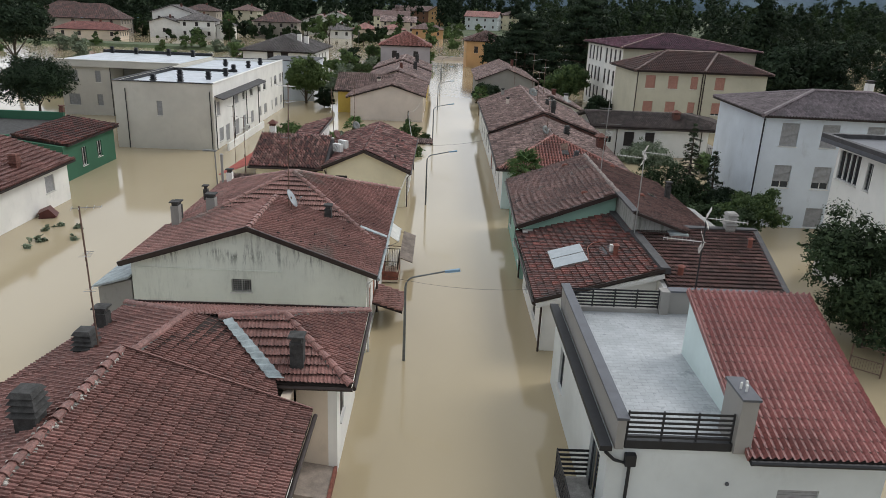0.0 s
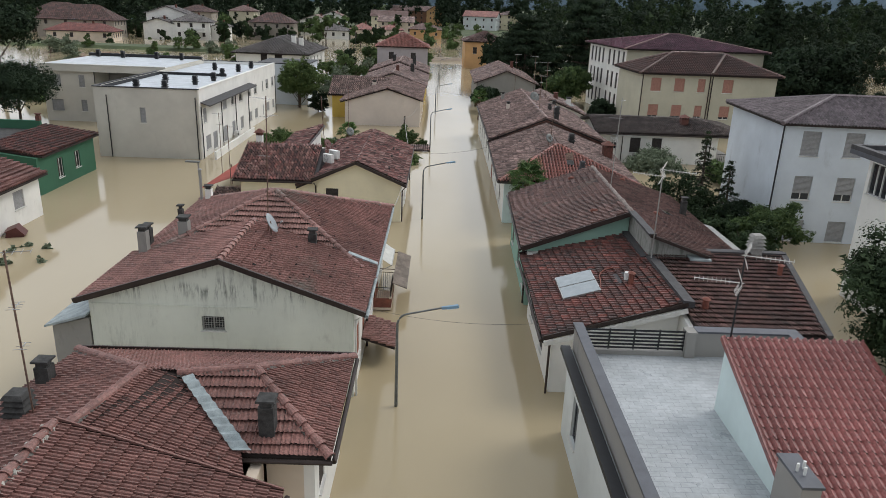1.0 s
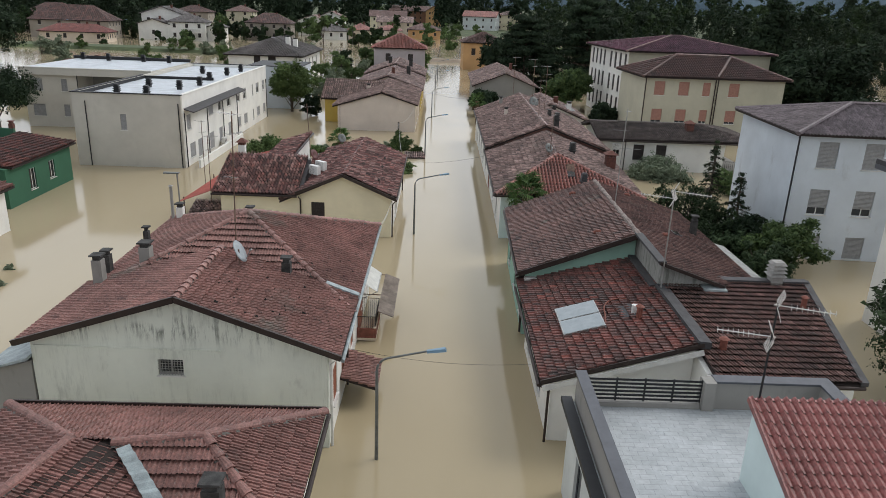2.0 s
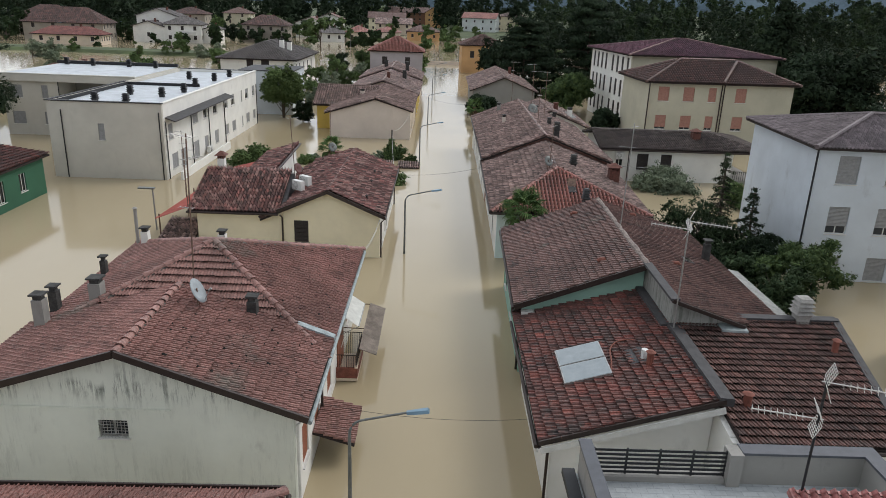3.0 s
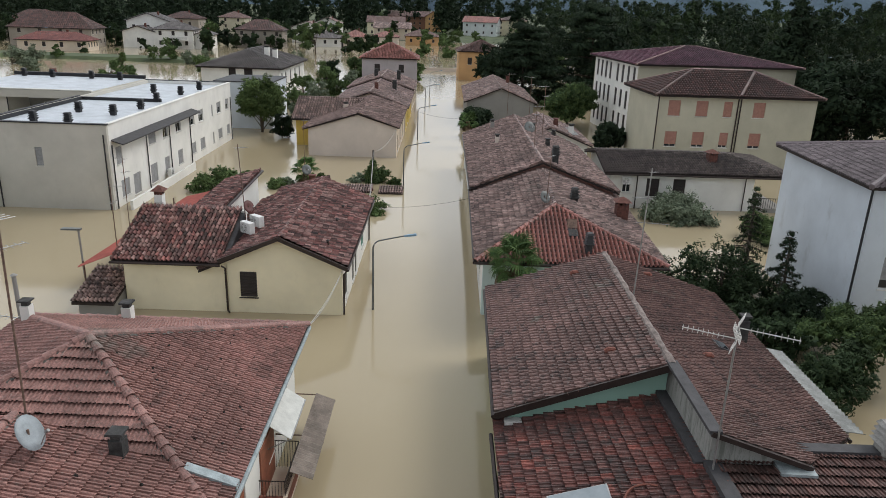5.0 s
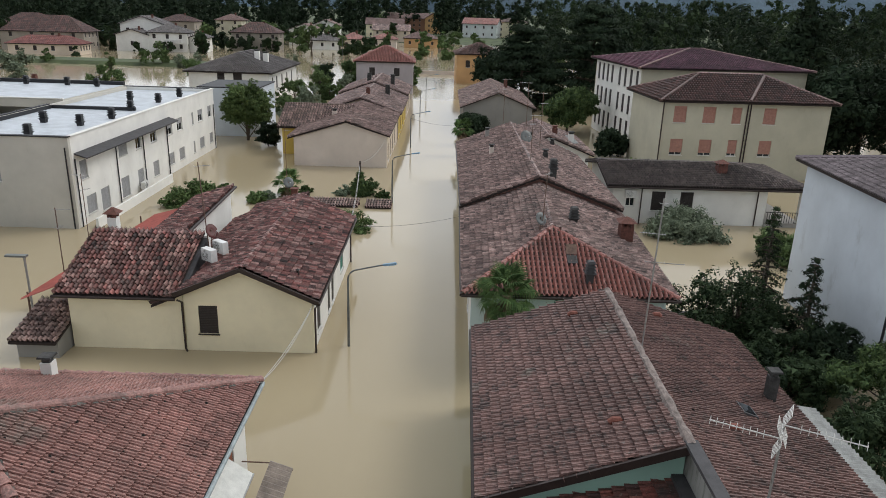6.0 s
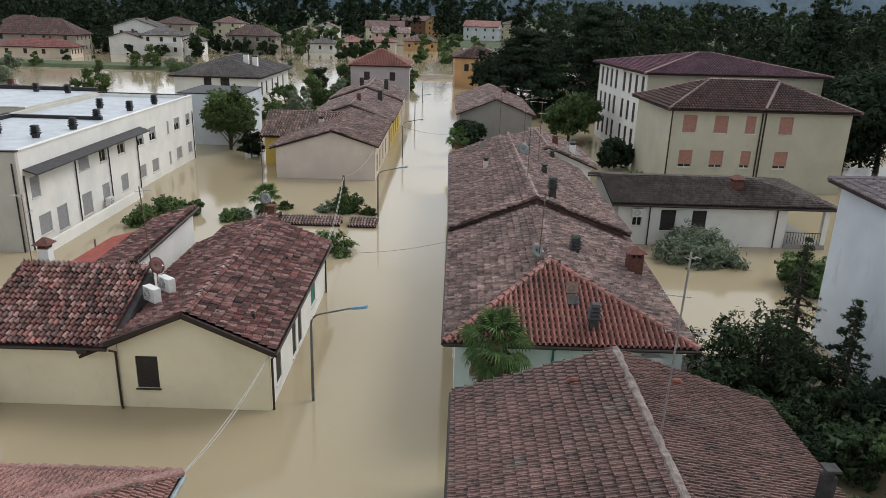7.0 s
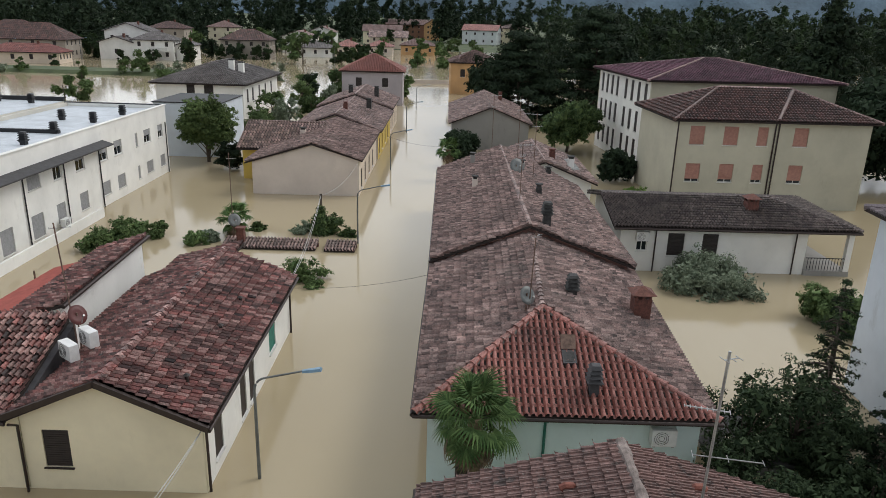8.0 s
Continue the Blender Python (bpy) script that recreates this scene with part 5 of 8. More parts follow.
# ---- street, right side: low white house with a solar collector ----
S = thing("house", 7.5, 33.5, 0, "low white house with a red and blackened tiled lean-to roof", "house", "street houses")
sl = lambda x, y: 2.64 + (x - 4.57) * 0.297 + (y - 29.8) * 0.01
roofing(S, [[(4.55, 29.5, sl(4.55, 29.5)), (10.15, 29.5, sl(10.15, 29.5)), (10.1, 38.85, sl(10.1, 38.85)), (4.6, 39.25, sl(4.6, 39.25))]], M["tile_s"], "marsi", picks=[(7, 32)], count=300)
walls_of(S, [(5.0, 29.85), (10.0, 29.85), (10.0, 37.5), (5.0, 37.5)], [[(0, 2.58), (5.0, 4.0)], [(0, 4.0), (7.6, 4.05)], [(0, 4.05), (5, 2.6)], [(0, 2.6), (7.65, 2.58)]], M["w_white"],
         {3: [(1.2, 2.1, 0.6, 2.0, "shut", ("trim_white", "shut_brown")), (4.5, 5.4, 0.6, 2.0, "shut", ("trim_white", "shut_brown"))]})
part("verge_strip", Geo().beam((4.55, 29.46, sl(4.55, 29.5) + 0.02), (10.15, 29.46, sl(10.15, 29.5) + 0.02), 0.07, 0.15), M["gutter"], S)
part("wall_flashing", Geo().beam((4.6, 39.2, sl(4.6, 39.2) + 0.06), (10.05, 38.85, sl(10.05, 38.85) + 0.06), 0.14, 0.16), M["gutter"], S)
part("barge_board", Geo().beam((4.6, 29.39, 2.42), (10.15, 29.39, 4.06), 0.06, 0.2), M["trim_white"], S)
part("ridge_flashing", Geo().hexa([(9.95, 29.45, 4.19), (10.4, 29.45, 4.15), (10.35, 34.75, 4.22), (9.9, 34.75, 4.24)], [(9.95, 29.45, 4.46), (10.4, 29.45, 4.42), (10.35, 34.75, 4.5), (9.9, 34.75, 4.52)]), M["lead"], S)
gutter(S, (4.48, 29.5, 2.5), (4.5, 38.6, 2.58))
downpipe(S, [(4.5, 29.6, 2.45), (4.9, 29.75, 2.2), (4.9, 29.75, -0.2)])
chimney(S, 8.66, 32.45, 3.75, 4.4, 0.24, "pot", "terracotta")
part("lead_patch", Geo().hexa([(8.1, 32.7, 3.74), (8.7, 32.7, 3.92), (8.7, 33.75, 3.93), (8.1, 33.75, 3.75)], [(8.1, 32.7, 3.81), (8.7, 32.7, 3.99), (8.7, 33.75, 4.0), (8.1, 33.75, 3.82)]), M["lead"], S)
part("pipe_end", Geo().tube([(8.6, 32.95, 3.8), (8.6, 32.95, 4.2), (8.6, 32.95, 4.22), (8.6, 32.95, 4.28)], 0.12, 10), M["white_plastic"], S)
sp = thing("solar_collector", 6.5, 33.4, 3.6, "flat solar water collector of two panels on a tiled roof", "solar panel")
sc = [Vector((5.76, 32.28, sl(5.76, 32.3) + 0.09)), Vector((7.37, 32.28, sl(7.37, 32.3) + 0.09)), Vector((7.37, 34.72, sl(7.37, 34.7) + 0.09)), Vector((5.76, 34.72, sl(5.76, 34.7) + 0.09))]
for lo, hi in ((0.0, 0.49), (0.51, 1.0)):
    q = [sc[0].lerp(sc[3], lo), sc[1].lerp(sc[2], lo), sc[1].lerp(sc[2], hi), sc[0].lerp(sc[3], hi)]
    cas = part("casing", Geo().hexa(q, [p + Vector((0, 0, 0.09)) for p in q]), M["steel"], sp)
    mid = sum(q, Vector()) / 4
    r = [mid + (p - mid) * 0.95 + Vector((0, 0, 0.09)) for p in q]
    part("pane", Geo().hexa(r, [p + Vector((0, 0, 0.008)) for p in r]), M["panel"], cas)
for p in sc:
    part("bracket", Geo().tube([p - Vector((0, 0, 0.25)), p + Vector((0, 0, 0.02))], 0.025, 6), M["steel"], sp)
part("pipe", Geo().tube(eased([(7.4, 32.6, 3.62), (7.52, 33.1, 3.72), (7.6, 33.9, 3.75), (7.9, 34.4, 3.82), (8.3, 34.45, 3.92), (8.6, 34.3, 3.98)]), 0.03, 6), M["terracotta"], sp)

R = thing("house", 13, 31.5, 0, "white house with a grey-brown ribbed tile roof", "house", "street houses")
roofing(R, [[(10.2, 28.0, 3.75), (15.0, 28.0, 3.75), (16.4, 35.2, 4.5), (10.2, 35.2, 4.5)]], M["tile_r"], "coarse", picks=[(12.5, 31)], count=300)
walls_of(R, [(10.02, 28.3), (15.0, 28.3), (16.2, 35.1), (10.02, 35.1)], [3.63, [(0, 3.63), (6.9, 4.36)], 4.36, [(0, 4.36), (6.8, 3.63)]], M["w_white"],
         {0: [(1.0, 2.2, 1.6, 2.6, "open", ("trim_white", "shut_brown")), (3.0, 4.0, 1.6, 2.6, "open", ("trim_white", "shut_brown"))]})
part("edge_flashing", Geo().hexa([(14.95, 27.95, 3.7), (15.2, 27.95, 3.7), (16.62, 35.4, 4.5), (16.35, 35.4, 4.5)], [(14.95, 27.95, 3.86), (15.2, 27.95, 3.86), (16.62, 35.4, 4.64), (16.35, 35.4, 4.64)]), M["lead"], R)
part("top_flashing", Geo().box(12.6, 35.1, 4.46, 16.5, 35.5, 4.66), M["lead"], R)
part("zinc_apron", Geo().hexa([(11.75, 34.2, 4.46), (12.7, 34.15, 4.46), (12.7, 34.7, 4.52), (11.75, 34.75, 4.52)], [(11.75, 34.2, 4.54), (12.7, 34.15, 4.54), (12.7, 34.7, 4.6), (11.75, 34.75, 4.6)]), M["zinc"], R)
chimney(R, 15.1, 35.25, 4.4, 4.85, 0.48, "louvre", "concrete")
chimney(R, 11.0, 29.9, 3.85, 4.35, 0.26, "pot", "terracotta")
chimney(R, 15.35, 33.1, 4.15, 4.75, 0.22, "pot", "terracotta")
gutter(R, (10.3, 27.93, 3.64), (15.1, 27.93, 3.64))

# ---- street, right side: mint-green house with a wide brown roof ----
G = thing("house", 10, 43, 0, "mint-green house with a wide lichened brown tiled roof", "house", "street houses")
gn, gf = (9.95, 38.2, 5.55), (10.05, 48.8, 5.55)
gl = lambda x: 5.55 + (x - 9.97) * 0.425
e0, e1 = (4.62, 38.75, gl(4.62)), (4.86, 49.6, gl(4.86))
roofing(G, [[gn, gf, e1, e0]], M["tile_g"], "marsi", picks=[(7, 41), (8, 45)], count=300)
gz = lambda x, y: 5.55 - (x - 9.97) * 0.34
roofing(G, [[(x, y, gz(x, y)) for x, y in ((9.97, 34.5), (12.6, 34.45), (15.25, 37.2), (15.3, 48.9), (10.03, 48.8))]], M["tile_g"], "flat", picks=[(13, 40)], count=300)
walls_of(G, [(4.98, 38.95), (9.98, 38.55), (9.98, 48.4), (5.2, 49.2)], [[(0, 3.25), (5.016, 5.38)], 5.3, [(0, 5.3), (4.85, 3.3)], 3.25], [M["w_mint"], M["w_grey"], M["w_mint"], M["w_mint"]],
         {3: [(1.0, 2.0, 0.6, 2.4, "shut", ("trim_white", "shut_brown")), (5.0, 6.0, 0.6, 2.4, "shut", ("trim_white", "shut_brown")), (8.6, 9.6, 0.6, 2.4, "shut", ("trim_white", "shut_brown"))]})
walls_of(G, [(10.02, 34.75), (12.5, 34.7), (15.0, 37.4), (15.05, 48.6), (10.02, 48.5)], [[(0, 5.38), (2.48, 4.5)], [(0, 4.5), (3.68, 3.65)], 3.62, [(0, 3.6), (5.03, 5.3)], 5.38], M["w_dirty"])
part("wall_flashing", Geo().beam((9.86, 34.8, 4.36), (9.84, 38.55, 4.4), 0.34, 0.12), M["lead"], G)
part("verge_flashing", Geo().beam((9.97, 38.35, 5.58), (9.95, 34.4, 5.58), 0.34, 0.1), M["lead"], G)
part("edge_flashing", Geo().beam((9.85, 34.42, 5.54), (12.65, 34.38, 4.58), 0.1, 0.14), M["gutter"], G)
part("verge_board", Geo().beam((4.6, 38.68, 3.24), (9.93, 38.12, 5.5), 0.08, 0.24), M["gutter"], G)
# lumpy mortar bedding along the ridge
mg = np.random.default_rng(9)
rows = []
for i in range(41):
    p = Vector(gn).lerp(Vector(gf), i / 40)
    w, h = mg.uniform(0.12, 0.2), mg.uniform(0.08, 0.17)
    rows += [(p.x - w, p.y, p.z - 0.05), (p.x - w * 0.6, p.y, p.z + h * 0.75), (p.x + mg.uniform(-0.05, 0.05), p.y, p.z + h), (p.x + w * 0.6, p.y, p.z + h * 0.7), (p.x + w, p.y, p.z - 0.04)]
g = Geo().add(rows, [(5 * i + j, 5 * i + j + 1, 5 * i + j + 6, 5 * i + j + 5) for i in range(40) for j in range(4)])
part("ridge_mortar", g, M["mortar_old"], G, "thick pale lichened mortar along the ridge")
gutter(G, (4.55, 38.75, 3.17), (4.8, 49.6, 3.27)), gutter(G, (15.36, 37.2, 3.64), (15.4, 48.9, 3.62))
downpipe(G, [(4.58, 39.2, 3.15), (4.93, 39.2, 2.9), (4.93, 39.2, -0.2)])
part("hopper_box", Geo().box(4.93, 38.62, 2.8, 5.5, 38.92, 3.08), M["trim_white"], G)
chimney(G, 14.3, 43.2, 3.8, 4.95, 0.3, "slab", "soot")
for x, y, zf in ((8.5, 40.16, gl(8.5)), (8.54, 47.56, gl(8.54)), (11.71, 39.93, gz(11.71, 0)), (11.72, 47.64, gz(11.72, 0))):
    g = Geo().tube([(x - 0.16, y, zf + 0.03), (x - 0.05, y, zf + 0.12), (x + 0.1, y, zf + 0.12), (x + 0.17, y, zf + 0.04)], 0.1, 8)
    part("vent_tile", g, M["terracotta"], G)
for i in range(40):
    xx, yy = mg.uniform(10.4, 15.0), mg.uniform(36.5, 48.4)
    child(new("moss_clump", vent[i % 3]), G, pose(xx, yy, gz(xx, yy) + 0.05, 0, 20, mg.uniform(0, 360)))
sk_ = part("skylight", Geo().hexa([(12.6, 41.2, 4.66), (13.05, 41.2, 4.5), (13.05, 41.85, 4.5), (12.6, 41.85, 4.66)], [(12.6, 41.2, 4.78), (13.05, 41.2, 4.62), (13.05, 41.85, 4.62), (12.6, 41.85, 4.78)]), M["lead"], G)
part("pane", Geo().hexa([(12.66, 41.26, 4.762), (12.99, 41.26, 4.645), (12.99, 41.79, 4.645), (12.66, 41.79, 4.762)], [(12.66, 41.26, 4.772), (12.99, 41.26, 4.655), (12.99, 41.79, 4.655), (12.66, 41.79, 4.772)]), M["glass"], sk_)
ms = thing("canopy", 17.5, 44, 2.3, "pale corrugated metal canopy along the house eaves", "canopy")
corrugated("sheet", [(16.55, 38.3, 3.2), (16.55, 44.3, 3.15), (15.42, 43.9, 3.5), (15.42, 38.0, 3.5)], "pale_sheet", ms, 0.22, 0.03)
for yy in (39, 44):
    part("post", Geo().tube([(16.4, yy, -1.5), (16.4, yy, 3.2)], 0.05, 6), M["steel"], ms)
antenna(10.13, 43.8, 5.55, 5.0, "tall thin roof aerial mast with combs on a brown ridge", ((0.15, 0.3, 20, 3, 0.25), (1.1, 0.75, 165, 9, 0.16), (2.0, 1.2, -10, 3, 0.25)), 0.1, "steel")

# ---- street, right side: pale aqua house with an orange-red hip ----
O = thing("house", 10, 61, 0, "pale aqua house with faded tile roof and orange-red hip", "house", "street houses")
oa, ob_ = (9.3, 58.6, 5.15), (9.9, 68.2, 5.2)
ol, orr = (4.55, 53.7, 3.25), (14.75, 53.7, 3.25)
roofing(O, [[oa, ol, orr]], M["tile_o"], "roll", picks=[(9, 55)], count=300, ridges=[(ol, oa), (orr, oa)])
roofing(O, [[oa, ob_, (4.75, 70.0, 3.2), ol], [oa, orr, (15.5, 70.0, 3.05), ob_]], M["tile_m"], "coppo", picks=[(6, 57), (12, 58)], count=300, ridges=[(oa, ob_)])
walls_of(O, [(5.0, 54.2), (14.3, 54.2), (15.0, 69.5), (5.2, 69.5)], 3.15, [M["w_aqua"], M["w_white"], M["w_white"], M["w_white"]],
         {3: [(2.0, 3.0, 0.5, 2.2, "shut", ("trim_white", "shut_brown")), (6.0, 7.0, 0.5, 2.2, "shut", ("trim_white", "shut_brown")), (10.6, 11.6, 0.5, 2.2, "shut", ("trim_white", "shut_brown"))],
          0: [(1.0, 1.9, 0.3, 1.9, "shut", ("trim_white", "shut_brown"))]})
gutter(O, (4.5, 53.62, 3.16), (14.8, 53.62, 3.16)), gutter(O, (4.48, 53.7, 3.16), (4.68, 70.0, 3.1))
downpipe(O, [(9.0, 53.65, 3.1), (9.0, 54.12, 2.8), (9.0, 54.12, -0.2)], "shut_green")
chimney(O, 10.85, 61.0, 4.3, 5.0, 0.36, "louvre", "soot")
chimney(O, 10.65, 54.7, 3.5, 4.05, 0.32, "louvre", "lead")
chimney(O, 13.95, 61.5, 3.2, 4.55, 0.72, "tiled", "brick")
sk = part("skylight", Geo().hexa([(9.75, 55.8, 4.08), (10.25, 55.8, 4.08), (10.25, 56.4, 4.31), (9.75, 56.4, 4.31)], [(9.75, 55.77, 4.2), (10.25, 55.77, 4.2), (10.25, 56.37, 4.43), (9.75, 56.37, 4.43)]), M["lead"], O)
part("pane", Geo().hexa([(9.81, 55.82, 4.221), (10.19, 55.82, 4.221), (10.19, 56.31, 4.409), (9.81, 56.31, 4.409)], [(9.81, 55.82, 4.232), (10.19, 55.82, 4.232), (10.19, 56.31, 4.42), (9.81, 56.31, 4.42)]), M["soot"], sk)
part("flap", Geo().hexa([(9.73, 56.4, 4.43), (10.27, 56.4, 4.43), (10.27, 56.75, 4.85), (9.73, 56.75, 4.85)], [(9.73, 56.36, 4.46), (10.27, 56.36, 4.46), (10.27, 56.71, 4.88), (9.73, 56.71, 4.88)]), M["rust"], sk)
air_conditioner(13.0, 54.0, 2.1, 0, "white air conditioner unit on a pale aqua wall")
dish(8.65, 58.6, 5.6, 35, "grey satellite dish with mast on a faded tile ridge", 0.34, 0.9, "pole")
antenna(8.75, 58.6, 4.8, 3.4, "thin roof aerial above the hip", ((0.2, 0.5, 60, 3, 0.3),), 0.1)

# ---- street, right side: next houses down the row ----
Mh = thing("house", 10, 78, 0, "row house with terracotta gable and faded barrel-tile roof", "house", "street houses")
m0, m1 = (9.75, 67.9, 5.75), (9.9, 92.0, 5.6)
roofing(Mh, [[m0, m1, (4.75, 92.5, 3.5), (4.75, 68.3, 3.6)], [m0, (15.3, 67.6, 3.75), (15.4, 86.0, 3.7), m1]], M["tile_m"], "coppo", picks=[(7, 70)], count=300, ridges=[(m0, m1)])
walls_of(Mh, [(5.1, 68.6), (15.0, 68.2), (15.1, 86.0), (5.1, 92.0)], [[(0, 3.5), (4.7, 5.6), (9.91, 3.65)], 3.6, [(0, 3.6), (6, 5.4), (11.6, 3.4)], 3.5], [M["w_brick"], M["w_grey"], M["w_white"], M["w_white"]],
         {3: row_of([2, 6, 10, 14, 18], 0.5, 2.2, 1.0, "shut", ("trim_white", "shut_brown"))})
gutter(Mh, (4.68, 68.3, 3.5), (4.68, 92.5, 3.4))
chimney(Mh, 10.75, 69.0, 5.0, 6.1, 0.4, "louvre", "soot")
for q, mt in (((7.4, 80.5), "w_pink"), ((11.3, 77.0), "soot"), ((10.9, 84), "w_grey"), ((7.5, 89), "w_grey"), ((13.2, 86.5), "soot")):
    chimney(Mh, q[0], q[1], 5.7 - 0.4 * abs(q[0] - 9.8) - 0.3, 6.3 - 0.4 * abs(q[0] - 9.8), 0.36, "slab", mt)
antenna(9.7, 73, 5.6, 3.5, "thin roof aerial on a faded ridge", ((0.1, 0.8, 20, 6, 0.5), (0.7, 0.6, 80, 4, 0.4)))
antenna(11.5, 82, 5.2, 4.5, "thin roof aerial on a faded ridge", ((0.1, 1.2, 160, 8, 0.5), (0.9, 0.8, 40, 5, 0.4)))
dish(10.3, 82, 6.0, 20, "grey satellite dish on a ridge", 0.5, 0.7, "pole")
plain_house("low house with faded barrel-tile roof behind the row", 13.5, 96.0, 8, 10, 0, 3.0, 4.6, "gable_y", "w_white", "tile_m", "far", chims=[(1, -2, 3.8, 1.2, 0.5, "slab", "brick")])
plain_house("grey gabled house with a weathered tile roof by the street", 10.8, 132, 9.5, 20, 0, 3.3, 5.2, "gable_y", "w_grey", "tile_m", "far", chims=[(2, 4, 4.4, 1.2, 0.5, "slab", "brick")])
lr = thing("shed", 14.6, 94, 0, "low shed with a pale metal sheet roof behind the row", "shed")
walls_of(lr, [(12.4, 92.2), (16.4, 92.2), (16.4, 96.4), (12.4, 96.4)], [[(0, 3.3), (4.0, 3.7)], 3.7, [(0, 3.7), (4.0, 3.3)], 3.3], M["w_grey"])
corrugated("roof", [(12.2, 92.0, 3.45), (12.2, 96.6, 3.45), (16.6, 96.6, 3.9), (16.6, 92.0, 3.9)], "pale_sheet", lr)
chimney(lr, 16.0, 93.0, 3.7, 4.6, 0.5, "slab", "w_white"), chimney(lr, 13.4, 95.0, 3.4, 4.4, 0.4, "slab", "soot")
antenna(11.0, 88.5, 5.3, 4.6, "thin roof aerial above faded tiles", ((0.1, 1.0, 150, 7, 0.5), (0.8, 0.7, 60, 5, 0.4)))
antenna(9.2, 92.5, 5.0, 4.8, "thin roof aerial above faded tiles", ((0.1, 0.9, 20, 6, 0.5), (1.0, 0.6, 90, 4, 0.4)))
# ---- low white house behind the row ----
W = thing("house", 24.0, 82.0, 0, "long low white house with a grey-brown tiled hip roof", "house")
walls_of(W, [(17.0, 77.9), (29.4, 78.1), (29.4, 86.5), (17.0, 86.5)], [3.15, 3.15, 3.15, [(0, 3.05), (4.3, 4.0), (8.6, 3.05)]], M["w_white"],
         {0: [(1.1, 1.8, 1.4, 2.4, "open", ("trim_white", "shut_brown")), (3.15, 4.25, 1.1, 2.65, "shut", ("shut_brown", "shut_brown")), (5.45, 6.5, 1.1, 2.65, "shut", ("shut_brown", "shut_brown"))]})
wc = [(16.4, 77.35, 3.15), (32.6, 77.6, 3.15), (32.6, 87.0, 3.15), (16.4, 87.0, 3.15)]
w0, w1 = (16.4, 82.2, 4.2), (28.2, 82.2, 4.2)
roofing(W, [[wc[0], wc[1], w1, w0], [wc[1], wc[2], w1], [wc[2], wc[3], w0, w1]], M["tile_w2"], "coppo", ridges=[(w0, w1), (wc[1], w1), (wc[2], w1)])
chimney(W, 26.3, 80.4, 3.6, 4.4, 0.75, "tiled", "brick")
part("porch_floor", Geo().box(29.4, 77.9, -1.5, 32.4, 86.4, 0.35), M["w_grey"], W)
part("porch_column", Geo().box(32.0, 77.9, 0.35, 32.35, 78.25, 3.1), M["w_white"], W)
g = Geo()
for i in range(14):
    g.tube([(29.6 + 0.2 * i, 77.98, 0.35), (29.6 + 0.2 * i, 77.98, 1.2)], 0.02, 4)
g.tube([(29.45, 77.98, 1.22), (32.3, 77.98, 1.22)], 0.03, 6)
part("porch_railing", g, M["dark_metal"], W)
gutter(W, (16.4, 77.27, 3.05), (32.6, 77.52, 3.05))
air_conditioner(18.4, 77.75, 2.1, 0, "white air conditioner unit on a low white wall")
downpipe(W, [(19.3, 77.83, 3.1), (19.3, 77.83, -0.2)]), downpipe(W, [(28.6, 77.98, 3.1), (28.6, 77.98, -0.2)])
# ---- cream apartment house and the block behind ----
sp_ = ("trim_white", "shut_pink")
C_ = plain_house("three-storey cream apartment house with salmon roller blinds", 33.85, 101.0, 17.3, 10.6, 2.5, 8.0, 10.1, "hip", "w_cream", "tile_c", "far", 0.6,
            {0: [(u, u + w, z, z + 1.65, "roll", sp_, dr) for z, dr in ((5.7, 1.0), (2.4, 0.85)) for u, w in ((1.15, 1.3), (4.15, 1.3), (7.15, 0.95), (10.4, 1.3))]}, name="apartment_house", category="apartment house", ridge_mat="tile_m")
for u in (0.12, 8.75, 9.05):
    px, py = 34.0 - 8.9 * math.cos(radians(2.5)) + 5.36 * math.sin(radians(2.5)) + u * math.cos(radians(2.5)), 101.0 - 8.9 * math.sin(radians(2.5)) - 5.36 * math.cos(radians(2.5)) + u * math.sin(radians(2.5))
    downpipe(C_[0], [(px, py, 7.7), (px, py, -0.2)], "gutter", 0.07)
cx_, cy_ = Vector((34.0 + 0.1, 95.35, 8.02)), Vector((37.2, 100.4, 10.1))
part("hip_line", Geo().tube([cx_.lerp(cy_, i / 8) + Vector((0, 0, 0.03)) for i in range(9)], 0.16, 6), M["tile_m"], C_[0])
plain_house("tall cream apartment block with brown shutters and plum tiled roof", 36.3, 120.4, 20.6, 19.0, 5.0, 10.0, 11.8, "hip", ["w_cream", "w_cream", "w_cream", "w_white"], "tile_d", "far", 0.7,
            {3: [(u, u + 0.9, z, z + 2.3, "shut", ("trim_white", "shut_brown"), 1.0) for z in (7.2, 4.0, 0.9) for u in (1.2, 3.2, 5.2, 7.2, 10.4, 12.6, 14.8, 17.0)]}, name="apartment_house", category="apartment house", ridge_mat="tile_m")
# ---- weathered blue-white block ----
gm = ("trim_white", "shut_grey")
BL_ = plain_house("weathered blue-white three-storey block with a lilac-grey hip roof", 31.4, 57.05, 15.0, 10.6, -2.7, 8.35, 9.6, "hip", "w_blue", "tile_w", "wave", 0.5,
            {0: [(u, u + 1.25, z, z + (1.7 if z > 1 else 1.5), "roll", gm, dr) for z, dr in ((6.15, 1.0), (3.05, 0.72), (0.1, 1.0)) for u in (1.2, 4.1, 7.3, 10.6)]}, chims=[(2.5, 1.0, 9.2, 1.2, 0.5, "slab", "w_white")], name="apartment_house", category="apartment house", ridge_mat="tile_w")
bx_, by_ = 31.4 - 7.56 * math.cos(radians(2.7)) - 5.36 * math.sin(radians(2.7)), 57.05 + 7.56 * math.sin(radians(2.7)) - 5.36 * math.cos(radians(2.7))
